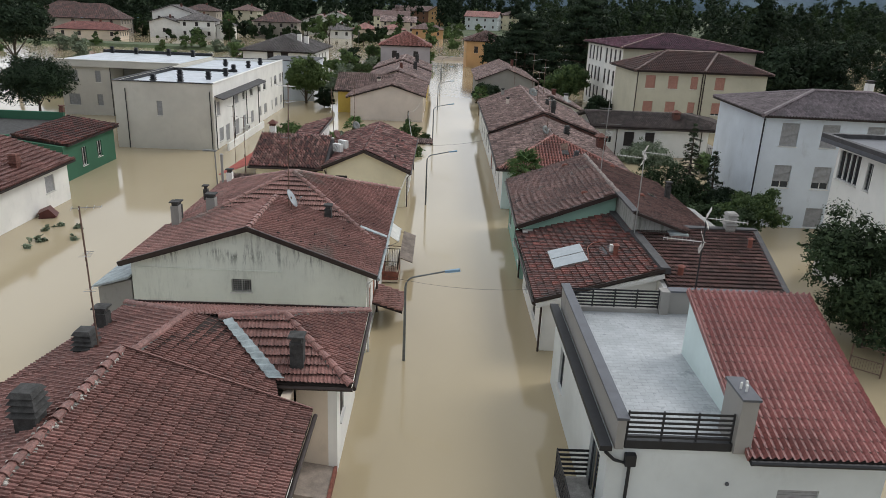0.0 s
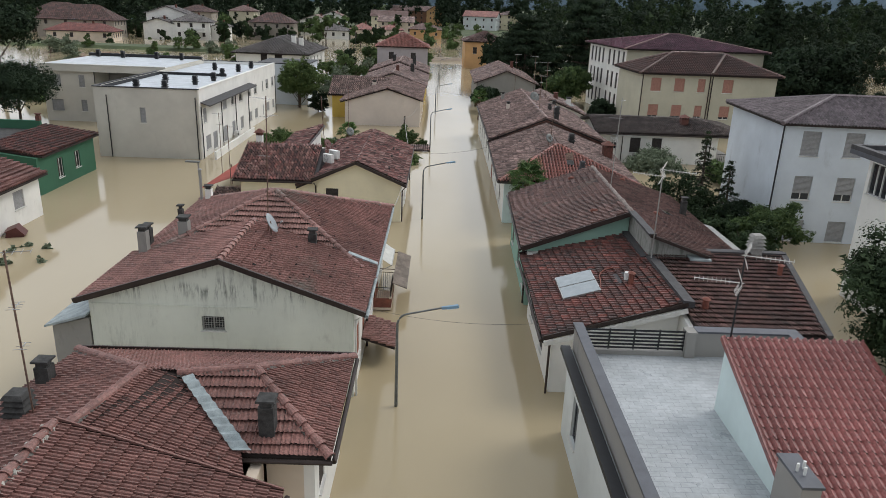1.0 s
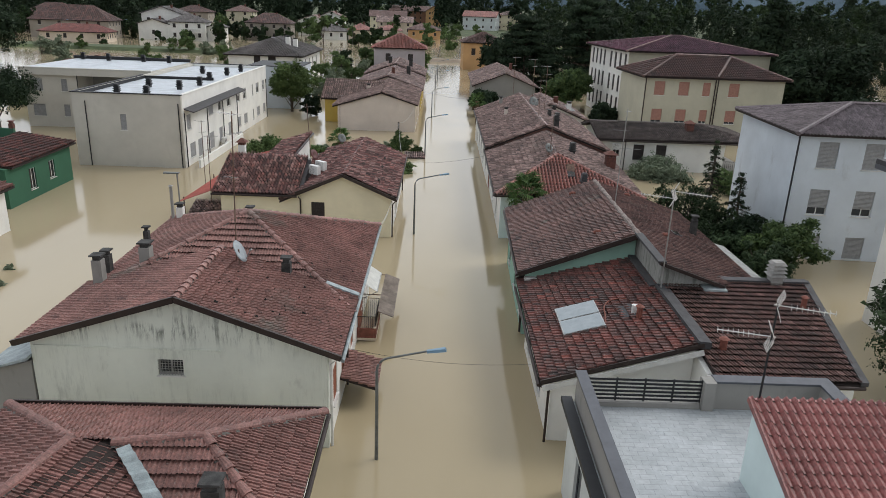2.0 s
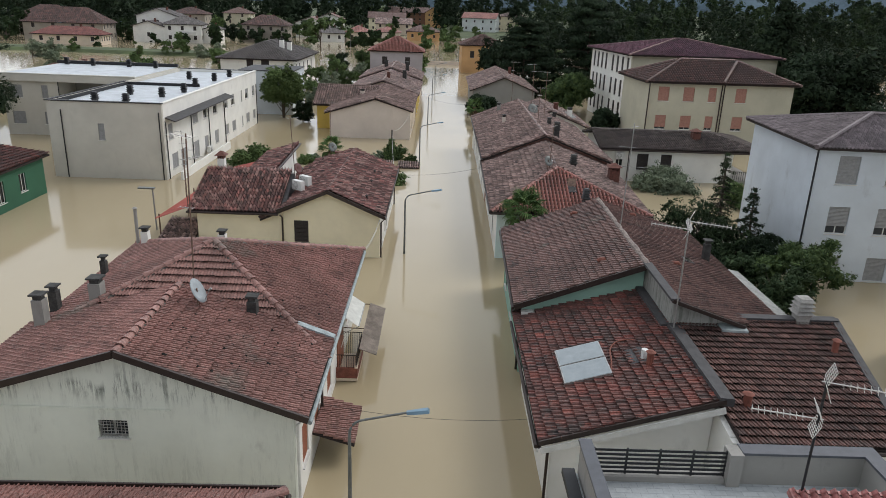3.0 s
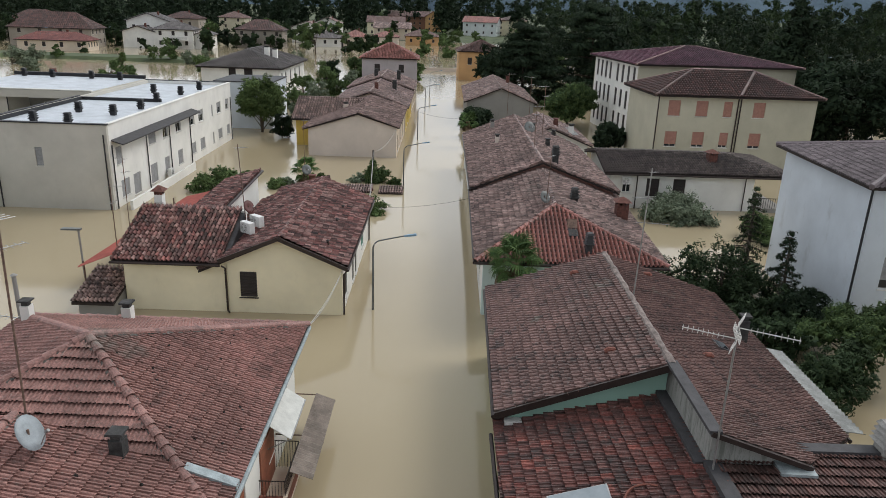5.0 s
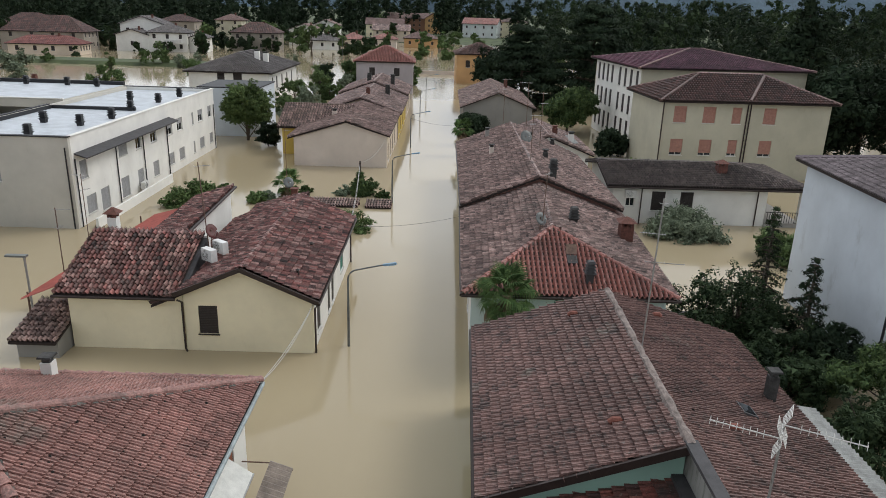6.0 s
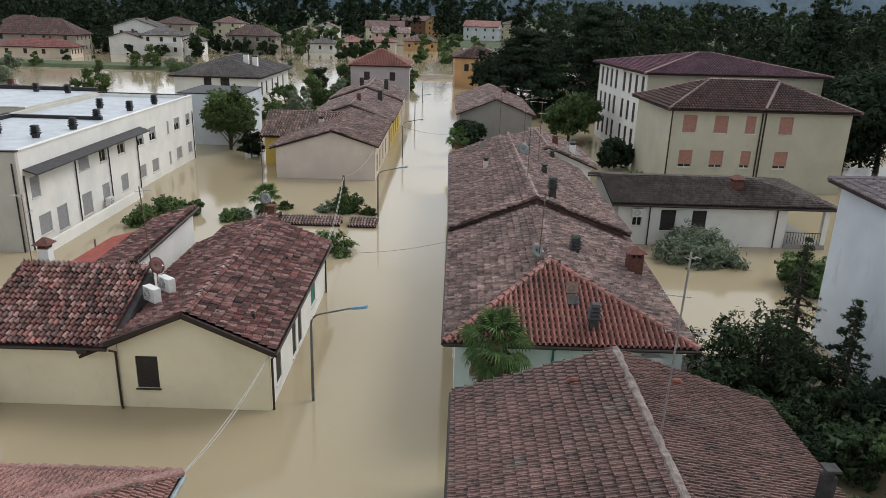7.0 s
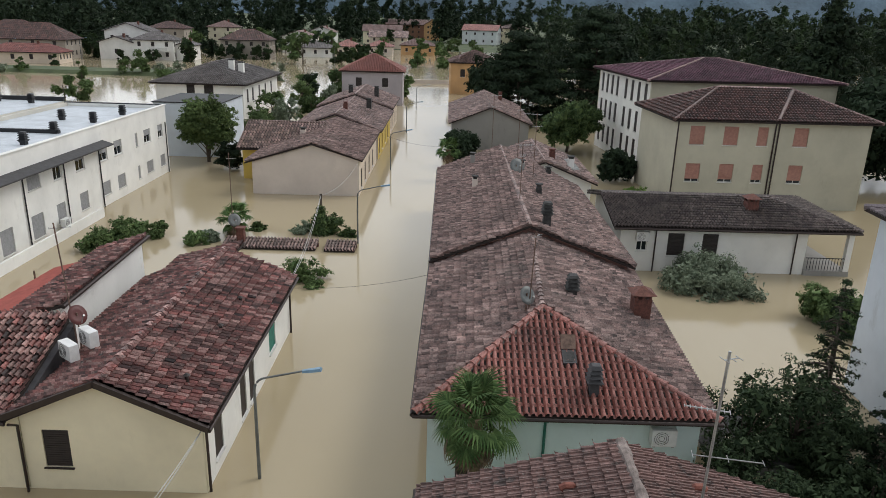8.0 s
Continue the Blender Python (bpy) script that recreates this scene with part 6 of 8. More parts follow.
downpipe(BL_[0], [(bx_ - 0.1, by_, 8.2), (bx_ - 0.1, by_, -0.2)], "dark_metal", 0.06)
# ---- modern villa at the edge ----
Vv = thing("house", 30, 49, 0, "modern white villa with a dark flat overhanging roof", "house")
v0, vd, vn = Vector((23.65, 42.0)), Vector((0.0, -1.0)), Vector((1.0, 0.0))
vf = [tuple(v0), tuple(v0 + vd * 6), tuple(v0 + vd * 6 + vn * 10), tuple(v0 + vn * 10)]
walls_of(Vv, vf, 8.2, M["w_white"], {0: [(0.3, 2.5, 6.15, 7.85, "open", ("shut_grey", "shut_grey")), (3.2, 3.75, 6.15, 7.7, "open", ("shut_grey", "shut_grey"))]})
ro = [v0 - vd * 0.45 - vn * 0.95, v0 + vd * 6.4 - vn * 0.95, v0 + vd * 6.4 + vn * 10.5, v0 - vd * 0.45 + vn * 10.5]
part("roof", Geo().hexa([(*p, 8.2) for p in ro], [(*p, 8.45) for p in ro]), M["cap"], Vv)
ri = [v0 - vd * 0.1 - vn * 0.6, v0 + vd * 6.1 - vn * 0.6, v0 + vd * 6.1 + vn * 10.2, v0 - vd * 0.1 + vn * 10.2]
for i in range(4):
    p, q, pi, qi = ro[i], ro[(i + 1) % 4], ri[i], ri[(i + 1) % 4]
    part("fascia", Geo().hexa([(*p, 8.452), (*q, 8.452), (*qi, 8.452), (*pi, 8.452)], [(*p, 8.69), (*q, 8.69), (*qi, 8.69), (*pi, 8.69)]), M["lead"], Vv)
for u in (0.85, 1.4, 1.95):
    part("window_post", Geo().box(23.7, 42.0 - u - 0.04, 6.2, 23.78, 42.0 - u + 0.04, 7.8), M["trim_white"], Vv)
part("window_sill", Geo().box(23.55, 39.45, 6.07, 23.648, 41.75, 6.147), M["trim_white"], Vv)

# ---- long white building with a flat roof, and its wing ----
L = thing("apartment_house", -27, 88, 0, "long white flat-roofed terrace of flats with dark chimneys", "apartment house")
wm, wg = ("trim_white", "shut_white"), ("trim_white", "shut_grey")
wins = {0: [(4.2, 4.75, 3.35, 4.8, "roll", wg, 1.0)], 1: [(1.2, 2.3, 3.3, 4.7, "roll", wg, 1.0)]}
for u, w, st, dr in ((7.6, 1.6, "roll", 1.0), (10.9, 1.2, "open", 1.0), (14.1, 1.4, "roll", 0.35), (17.9, 1.5, "roll", 0.5), (20.7, 1.5, "roll", 0.45), (25.0, 0.5, "roll", 1.0), (26.9, 1.5, "roll", 0.45), (30.2, 1.2, "roll", 0.5)):
    wins[1].append((u, u + w, 3.72, 4.95, st, wg, dr))
for u, w, z in ((1.6, 1.5, 0.6), (3.9, 1.4, 0.25), (7.5, 1.5, 0.3), (10.8, 1.2, 0.5), (14.2, 1.3, 0.6), (17.9, 1.5, 0.85), (20.8, 1.5, 0.8), (25.0, 0.5, 0.75), (27.0, 1.5, 0.85), (30.3, 1.2, 0.85)):
    wins[1].append((u, u + w, z, 1.98, "roll", wg, 1.0))
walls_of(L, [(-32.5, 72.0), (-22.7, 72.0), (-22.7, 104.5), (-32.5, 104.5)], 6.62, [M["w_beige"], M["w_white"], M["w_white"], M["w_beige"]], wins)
part("flat_roof", Geo().box(-32.2, 72.3, 6.1, -23.0, 104.2, 6.3), M["membrane"], L)
for nm, bx in (("coping_front", (-32.6, 71.9, 6.62, -22.62, 72.3, 6.7)), ("coping_side", (-32.6, 72.3, 6.62, -32.3, 88.0, 6.7)), ("coping_street", (-22.98, 72.3, 6.62, -22.62, 104.6, 6.68)), ("coping_back", (-32.6, 104.2, 6.62, -22.98, 104.6, 6.7))):
    part(nm, Geo().box(*bx), M["w_white" if nm == "coping_street" else "dark_metal"], L)
part("parapet_lining", Geo().box(-32.2, 72.32, 6.302, -32.1, 88.0, 6.61), M["dark_metal"], L)
part("roof_step", Geo().box(-32.1, 87.9, 6.302, -24.6, 88.2, 6.58), M["dark_metal"], L)
part("canopy_strip", Geo().hexa([(-22.7, 72.6, 5.3), (-21.8, 72.6, 5.02), (-21.8, 90.8, 5.02), (-22.7, 90.8, 5.3)], [(-22.7, 72.6, 5.4), (-21.8, 72.6, 5.12), (-21.8, 90.8, 5.12), (-22.7, 90.8, 5.4)]), M["lead"], L)
for y in (72.5, 79.0, 84.3, 89.8, 104.0):
    downpipe(L, [(-22.62, y, 5.0), (-22.62, y, -0.2)], "dark_metal")
downpipe(L, [(-31.3, 71.93, 5.9), (-31.3, 71.93, -0.2)], "dark_metal"), downpipe(L, [(-22.95, 71.93, 5.9), (-22.95, 71.93, -0.2)], "dark_metal")
for x, y in ((-29.3, 74.2), (-26.4, 73.8), (-28.6, 80), (-25.2, 79), (-24.5, 83), (-25, 88), (-24.8, 94), (-28, 95), (-24.5, 99)):
    chimney(L, x, y, 6.25, 6.55, 0.4, "louvre", "dark_metal")
air_conditioner(-22.3, 83.0, 0.3, 90, "white air conditioner unit against the white building")
fw = thing("garden_wall", -21.6, 85, 0, "low white garden wall rising out of the water", "wall")
part("wall", Geo().box(-21.55, 72.2, -1.5, -21.35, 87.0, 0.75), M["w_white"], fw)
Wg = thing("apartment_house", -44, 96, 0, "white flat-roofed wing with a pale membrane roof", "apartment house")
walls_of(Wg, [(-47.4, 91.0), (-41.3, 91.2), (-41.3, 104.0), (-47.4, 104.0)], 5.95, M["w_beige"], {0: [(u, u + w, z, z + 1.4, "roll", wg, 1.0) for z in (4.1, 1.2) for u, w in ((0.7, 1.4), (4.2, 0.7))]})
walls_of(Wg, [(-41.28, 95.0), (-32.52, 95.0), (-32.52, 104.0), (-41.28, 104.0)], 5.95, M["w_grey"], {0: [(1.5, 3.0, 3.2, 5.0, "open", ("trim_white", "shut_grey")), (5.0, 6.5, 3.2, 5.0, "open", ("trim_white", "shut_grey"))]})
part("roof_slab", Geo().box(-47.7, 90.7, 5.952, -32.52, 104.4, 6.72), M["w_beige"], Wg, "pale rendered roof band over an open gallery")
part("flat_roof", Geo().box(-47.3, 91.0, 6.722, -32.6, 104.0, 6.76), M["membrane"], Wg)
part("gallery_floor", Geo().box(-41.28, 91.3, 2.7, -32.52, 95.0, 2.9), M["w_white"], Wg)
part("coping_front", Geo().box(-47.75, 90.65, 6.765, -32.5, 90.95, 6.84), M["w_white"], Wg)
part("coping_back", Geo().box(-47.75, 104.0, 6.765, -32.5, 104.4, 7.15), M["dark_metal"], Wg)
downpipe(Wg, [(-41.2, 90.95, 6.0), (-41.2, 90.95, -0.2)], "dark_metal")
for x, y in ((-46, 103), (-42.5, 102.5), (-38, 102.5), (-34.5, 102)):
    chimney(Wg, x, y, 6.7, 7.0, 0.4, "louvre", "dark_metal")
ann = thing("annex", -23.5, 116, 0, "plain pale grey-white annex behind the flats", "annex")
walls_of(ann, [(-27.0, 112.2), (-19.6, 112.2), (-19.6, 121.0), (-27.0, 121.0)], 5.9, M["w_blue"])
part("flat_roof", Geo().box(-27.1, 112.1, 5.902, -19.5, 121.1, 6.02), M["dark_metal"], ann)
# ---- green house and white house at the left edge ----
Gr = thing("house", -35, 62, 0, "dark green house with a low brick-red roof", "house")
walls_of(Gr, [(-41, 57.0), (-30.3, 57.0), (-30.4, 66.5), (-41, 66.5)], [[(0, 3.75), (6.4, 3.75), (6.41, 3.42), (10.7, 2.9)], 2.9, [(0, 2.95), (4.3, 3.6), (4.31, 4.2), (10.6, 4.2)], 3.9], M["w_green"], {1: [(3.0, 3.9, 0.7, 2.3, "open", wm), (5.9, 6.8, 0.9, 2.3, "open", wm)]})
part("flat_roof", Geo().box(-40.7, 57.3, 3.3, -34.65, 66.2, 3.45), M["soot"], Gr)
chimney(Gr, -34.9, 66.4, 4.15, 4.6, 0.35, "slab", "brick")
roofing(Gr, [[(-34.6, 57.4, 3.57), (-30.0, 57.4, 3.0), (-30.0, 66.9, 3.1), (-34.6, 66.9, 3.76)]], M["tile_s"], "far")
Wl = thing("house", -34, 46, 0, "white house with a dark red tiled roof", "house")
walls_of(Wl, [(-40, 38), (-27.6, 38), (-27.6, 52.2), (-40, 52.2)], 2.9, M["w_white"], {1: [(11.0, 12.2, 1.2, 2.4, "roll", wg, 1.0)]})
roofing(Wl, [[(-34, 37.6, 4.9), (-27.1, 37.6, 2.85), (-27.1, 52.6, 2.95), (-34, 52.6, 5.0)], [(-34, 37.6, 4.9), (-34, 52.6, 5.0), (-40.5, 52.6, 2.9), (-40.5, 37.6, 2.9)]], M["tile_a"], "far")
chimney(Wl, -28.5, 47.3, 3.1, 3.75, 0.5, "louvre", "brick")
# ---- pink row on the street ----
P1 = thing("house", -7, 100, 0, "rose-beige row house with faded tile roof", "house", "street houses")
roofing(P1, [[(-6.6, 95.7, 4.75), (-2.05, 95.7, 3.35), (-2.05, 112.3, 3.3), (-6.6, 112.3, 4.75)], [(-6.6, 95.7, 4.75), (-6.6, 112.3, 4.75), (-12.6, 112.3, 2.9), (-12.6, 95.7, 2.9)]], M["tile_m"], "coppo", ridges=[((-6.6, 95.7, 4.75), (-6.6, 112.3, 4.75))])
walls_of(P1, [(-12.0, 96.0), (-2.4, 96.0), (-2.4, 112), (-12.0, 112)], [[(0, 2.9), (5.4, 4.55), (9.6, 3.3)], 3.2, 3.2, 2.9], [M["w_pink"], M["w_peach"], M["w_pink"], M["w_ochre"]],
         {1: row_of([1.5, 4.5, 8, 11.5], 0.4, 2.2, 1.0, "shut", ("trim_white", "shut_brown"))})
plain_house("ochre house with faded tile roof behind the rose one", -11.0, 106.5, 7.0, 9.0, 0, 3.1, 4.9, "gable_x", "w_ochre", "tile_m", "far", chims=[(2, -2, 3.4, 1.2, 0.5, "slab", "w_pink")])
plain_house("beige row house with faded tile roof", -7.1, 122.0, 9.5, 17.5, 0, 3.3, 5.0, "gable_y", ["w_peach", "w_ochre", "w_peach", "w_white"], "tile_m", "far", wins={1: row_of([1.5, 5, 9, 13], 0.4, 2.2, 1.0, "shut", ("trim_white", "shut_brown"))}, chims=[(0.5, -4, 4.4, 1.3, 0.5, "slab", "brick"), (2.5, 3, 4.0, 1.4, 0.6, "slab", "soot")], group="street houses")
plain_house("row house with dark chimneys and tile roof", -7.2, 138.0, 9.5, 13.0, 0, 3.6, 5.3, "gable_y", "w_peach", "tile_m", "far", wins={1: row_of([1.5, 5, 9], 0.4, 2.2, 1.0, "shut", ("trim_white", "shut_brown"))}, chims=[(-1, -3, 4.6, 1.5, 0.6, "slab", "soot"), (2.5, -2, 4.4, 1.5, 0.6, "slab", "soot")], group="street houses")
plain_house("lilac-grey house with a bright red hip roof", -8.6, 171.0, 11.0, 10.5, 2.0, 6.0, 8.6, "hip", "w_lilac", "tile_o", "far", wins={0: [(2.5, 3.6, 3.2, 4.8, "shut", ("trim_white", "shut_brown")), (7.3, 8.4, 3.2, 4.8, "shut", ("trim_white", "shut_brown"))]})
plain_house("apricot house with a brown hip roof at the street end", 11.0, 194.0, 10.5, 10.0, 2.0, 6.6, 8.8, "hip", "w_orange", "tile_g", "far", wins={3: [(2.0, 3.0, 3.6, 5.2, "shut", ("trim_white", "shut_grey")), (6.5, 7.5, 3.6, 5.2, "shut", ("trim_white", "shut_grey"))], 0: [(2, 3, 3.6, 5.2, "shut", ("trim_white", "shut_brown"))]})
plain_house("white villa with a slate-grey hip roof and chimneys", -31.6, 152.0, 13.0, 22.0, 0, 5.4, 7.8, "hip", "w_white", "tile_grey", "far", 0.7, wins={1: [(u, u + 1.0, 2.4, 4.4, "shut", ("trim_white", "shut_brown")) for u in (2, 5, 9, 13, 17)], 0: [(4.6, 5.8, 2.6, 5.2, "shut", ("trim_white", "shut_brown")), (7.2, 8.6, 2.6, 5.2, "shut", ("trim_white", "shut_brown"))]}, chims=[(3.0, -4.0, 6.4, 1.9, 0.8, "slab", "w_white"), (4.2, -3.0, 6.0, 1.9, 0.8, "slab", "w_white")])


# ---- street lamps, poles and wires ----
def street_lamp(x, y, label, e=1.0):
    a = thing("street_lamp", x, y, 0, label, "street lamp", "street lamps")
    part("pole", Geo().tube([(x, y, -1.5), (x, y, 2.0), (x, y, 3.5 * e)], 0.07, 8, 0.05), M["pole"], a)
    pts = [(x + 0.45 * (1 - math.cos(q)), y, 3.5 * e + 0.5 * math.sin(q)) for q in np.linspace(0, math.pi / 2.25, 7)]
    part("arm", Geo().tube(pts + [(x + 1.7, y, 3.5 * e + 0.8)], 0.045, 8, 0.035), M["pole"], a)
    m = pose(x + 1.66, y, 3.5 * e + 0.78, 0, -9, 0)
    h = part("lamp_head", Geo().hexa([(0, -0.08, -0.03), (0.66, -0.12, -0.03), (0.66, 0.12, -0.03), (0, 0.08, -0.03)], [(0, -0.05, 0.05), (0.62, -0.08, 0.06), (0.62, 0.08, 0.06), (0, 0.05, 0.05)]).turned(m), M["lamp_blue"], a)
    part("lens", Geo().hexa([(0.2, -0.08, -0.05), (0.6, -0.09, -0.05), (0.6, 0.09, -0.05), (0.2, 0.08, -0.05)], [(0.2, -0.08, -0.031), (0.6, -0.09, -0.031), (0.6, 0.09, -0.031), (0.2, 0.08, -0.031)]).turned(m), M["lens"], h)


for x, y in ((-1.2, 28.35), (-0.9, 54.4), (-0.8, 82.0), (-0.5, 108.0), (-0.3, 134.0), (-0.1, 160.0)):
    street_lamp(x, y, "grey steel street lamp standing in flood water")
for x, y in ((-108.5, 261), (-124, 283), (-133, 305), (-118, 240), (-30, 262)):
    street_lamp(x, y, "far grey street lamp along the flooded road", 1.6)

# ---- trees, shrubs, palms ----
def leaf_cloud(centres, radii, count, size, r, flat=1.0, up=0.4, hollow=0.55, inner=0.12, calm=0.5):
    """Corners and faces of many small leaves round the given centres. inner: share of larger leaves deep in the crown; calm: how far the outer leaves face outwards."""
    centres, radii = np.asarray(centres, float), np.asarray(radii, float)
    w = radii ** 2
    deep = int(count * inner)
    total = count + deep
    pick = r.choice(len(centres), total, p=w / w.sum())
    v = r.normal(size=(total, 3))
    v /= np.linalg.norm(v, axis=1)[:, None]
    rad = (hollow + (1 - hollow) * r.random(total) ** 0.6) * radii[pick] * (1 + 0.15 * r.normal(size=total))
    rad[count:] *= 0.55 * r.random(deep)
    p = centres[pick] + v * rad[:, None] * np.array([1, 1, flat])
    n = v * (0.4 + calm) + r.normal(size=(total, 3)) * (0.9 - 0.7 * calm) + np.array([0, 0, up])
    n /= np.linalg.norm(n, axis=1)[:, None]
    t = np.cross(n, r.normal(size=(total, 3)))
    t /= np.linalg.norm(t, axis=1)[:, None]
    b = np.cross(n, t)
    s = size * (0.5 + 0.9 * r.random(total))[:, None]
    s[count:] *= 2.3
    q = np.stack([p - t * s * 0.7 - b * s * 0.45, p - t * s * 0.6 + b * s * 0.45, p + t * s + n * s * 0.1], 1).reshape(-1, 3)
    return q, np.arange(total * 3).reshape(-1, 3)


def leaves_part(name, v, q, mat, parent):
    o = np.array([v[:, 0].mean(), v[:, 1].mean(), v[:, 2].min()])
    return child(new(name, fast_mesh(name, v - o, q, mat)), parent, Matrix.Translation(o))


def tree(label, x, y, h, rad, style="broad", mat="leaf", count=5000, size=0.16, seed=1, z0=-1.5, name="tree", bare=0.3, blobs=16, category="tree", trunk=0.16, group=""):
    """A tree of height h above z0 and crown radius rad. style: broad, pine, fir, cedar, column, shrub."""
    r = np.random.default_rng(seed)
    t = thing(name, x, y, z0, label, category, group)
    base = Vector((x, y, z0))
    lean = Vector((r.normal(0, 0.25), r.normal(0, 0.25), 0))
    cen, rds, limbs = [], [], []
    if style == "fir":
        k = 26
        for i in range(k):
            f = i / (k - 1)
            zz = z0 + h * (bare + (1 - bare) * f) + r.normal(0, 0.08)
            rr = rad * (1 - f) ** 0.85 + 0.12
            m = max(3, int(9 * (1 - f)))
            for j in range(m):
                a = 2 * math.pi * (j + 0.37 * i) / m + r.normal(0, 0.2)
                q = rr * r.uniform(0.55, 1.0)
                tip = Vector((x + q * math.cos(a), y + q * math.sin(a), zz - 0.22 * q))
                limbs.append((Vector((x, y, zz)), tip))
                for e in (0.45, 0.75, 1.0):
                    cen.append(tuple(Vector((x, y, zz)).lerp(tip, e)))
                    rds.append(0.15 * rad * (1.3 - 0.5 * e) * (1 - 0.4 * f) * r.uniform(0.6, 1.3))
        flat = 0.75
    elif style == "cedar":
        k = 11
        for i in range(k):
            f = i / (k - 1)
            zz = z0 + h * (bare + (1 - bare) * f)
            rr = rad * (1 - 0.75 * f ** 1.6)
            for j in range(6):
                a = 2 * math.pi * j / 6 + i * 0.9 + r.normal(0, 0.3)
                q = rr * r.uniform(0.5, 1.0)
                tip = Vector((x + q * math.cos(a), y + q * math.sin(a), zz + r.normal(0, 0.3)))
                limbs.append((Vector((x, y, zz - 0.12 * q)), tip))
                for e in (0.5, 0.8, 1.05):
                    cen.append(tuple(Vector((x, y, zz)).lerp(tip, e)))
                    rds.append(rad * 0.24)
        flat = 0.3
    elif style == "dome":
        for i in range(blobs):
            d = r.normal(size=3)
            d /= np.linalg.norm(d)
            e = r.uniform(0.5, 0.76)
            cen.append((x + d[0] * rad * e, y + d[1] * rad * e, z0 + h * (bare + (1 - bare) * (0.42 + 0.5 * max(-0.62, d[2]) * e))))
            rds.append(rad * r.uniform(0.2, 0.29))
        limbs = [(Vector((x, y, z0 + h * bare * r.uniform(0.6, 1.0))), Vector(c)) for c in cen[:12]]
        flat = 0.9
    elif style == "column":
        for i in range(blobs):
            f = i / (blobs - 1)
            a = r.uniform(0, 6.28)
            q = rad * 0.45 * math.sin(math.pi * min(0.95, 0.15 + 0.8 * f)) * r.random()
            cen.append((x + q * math.cos(a), y + q * math.sin(a), z0 + h * (bare + (0.97 - bare) * f)))
            rds.append(rad * (0.75 * math.sin(math.pi * min(0.93, 0.2 + 0.78 * f)) + 0.1))
        flat = 1.3
    else:
        zc = z0 + h * (bare + (1 - bare) * 0.5)
        hz_ = h * (1 - bare) / 2
        for i in range(blobs):
            d = r.normal(size=3)
            d /= np.linalg.norm(d)
            if style == "pine":
                d[2] = abs(d[2]) * 0.9 - 0.25
            e = 0.32 + 0.42 * r.random() if i % 4 else r.uniform(0.64, 0.82)
            cen.append((x + lean.x + d[0] * rad * e, y + lean.y + d[1] * rad * e, zc + d[2] * hz_ * e))
            rds.append(rad * (r.uniform(0.28, 0.44) if i % 4 else r.uniform(0.14, 0.24)))
        limbs = [(base.lerp(Vector((x + lean.x, y + lean.y, zc)), r.uniform(0.55, 0.85)), Vector(c)) for c in cen[:9]]
        flat = 0.62 if style == "pine" else 0.85
    top = z0 + h * (0.97 if style in ("fir", "cedar", "column") else bare + (1 - bare) * 0.55)
    if style != "shrub":
        pts = [base, base.lerp(Vector((x + lean.x, y + lean.y, top)), 0.5) + Vector((r.normal(0, 0.08), r.normal(0, 0.08), 0)), Vector((x + (0 if style in ("fir", "cedar", "column") else lean.x), y + (0 if style in ("fir", "cedar", "column") else lean.y), top))]
        part("trunk", Geo().tube(pts, trunk * h / 6, 8, 0.03), M["bark"], t)
    g = Geo()
    for a, b in limbs:
        g.tube([a, a.lerp(b, 0.5) + Vector((0, 0, 0.08)), b], 0.045 * h / 6, 5, 0.012, cap=False)
    if limbs:
        tagged(part("branchwork", g, M["bark"], t), kind="stuff")
    heart = list(zip(cen, rds)) if style in ("broad", "pine", "shrub", "column", "dome") else []
    if heart:
        # split every mass into twigs' ends, so that the outline is ragged and shows gaps
        fine, fr = [], []
        for c, rr in zip(cen, rds):
            for _ in range(11):
                d = r.normal(size=3)
                d /= np.linalg.norm(d)
                e = rr * r.uniform(0.35, 1.12)
                fine.append((c[0] + d[0] * e, c[1] + d[1] * e, c[2] + d[2] * e * flat))
                fr.append(rr * r.uniform(0.2, 0.42))
        cen, rds = fine, fr
        flat = 0.8
    v, q = leaf_cloud(cen, rds, count, size, r, flat, 0.75, 0.15, 0.0 if heart else 0.1, 0.8)
    if heart:
        v2, q2 = leaf_cloud([c for c, _ in heart], [x * 0.8 for _, x in heart], count // 6, size * 2.2, r, flat, 0.4, 0.1, 0.0, 0.3)
        q = np.concatenate([q, q2 + len(v)])
        v = np.concatenate([v, v2])
    leaves_part("crown", v, q, M[mat], t)
    return t


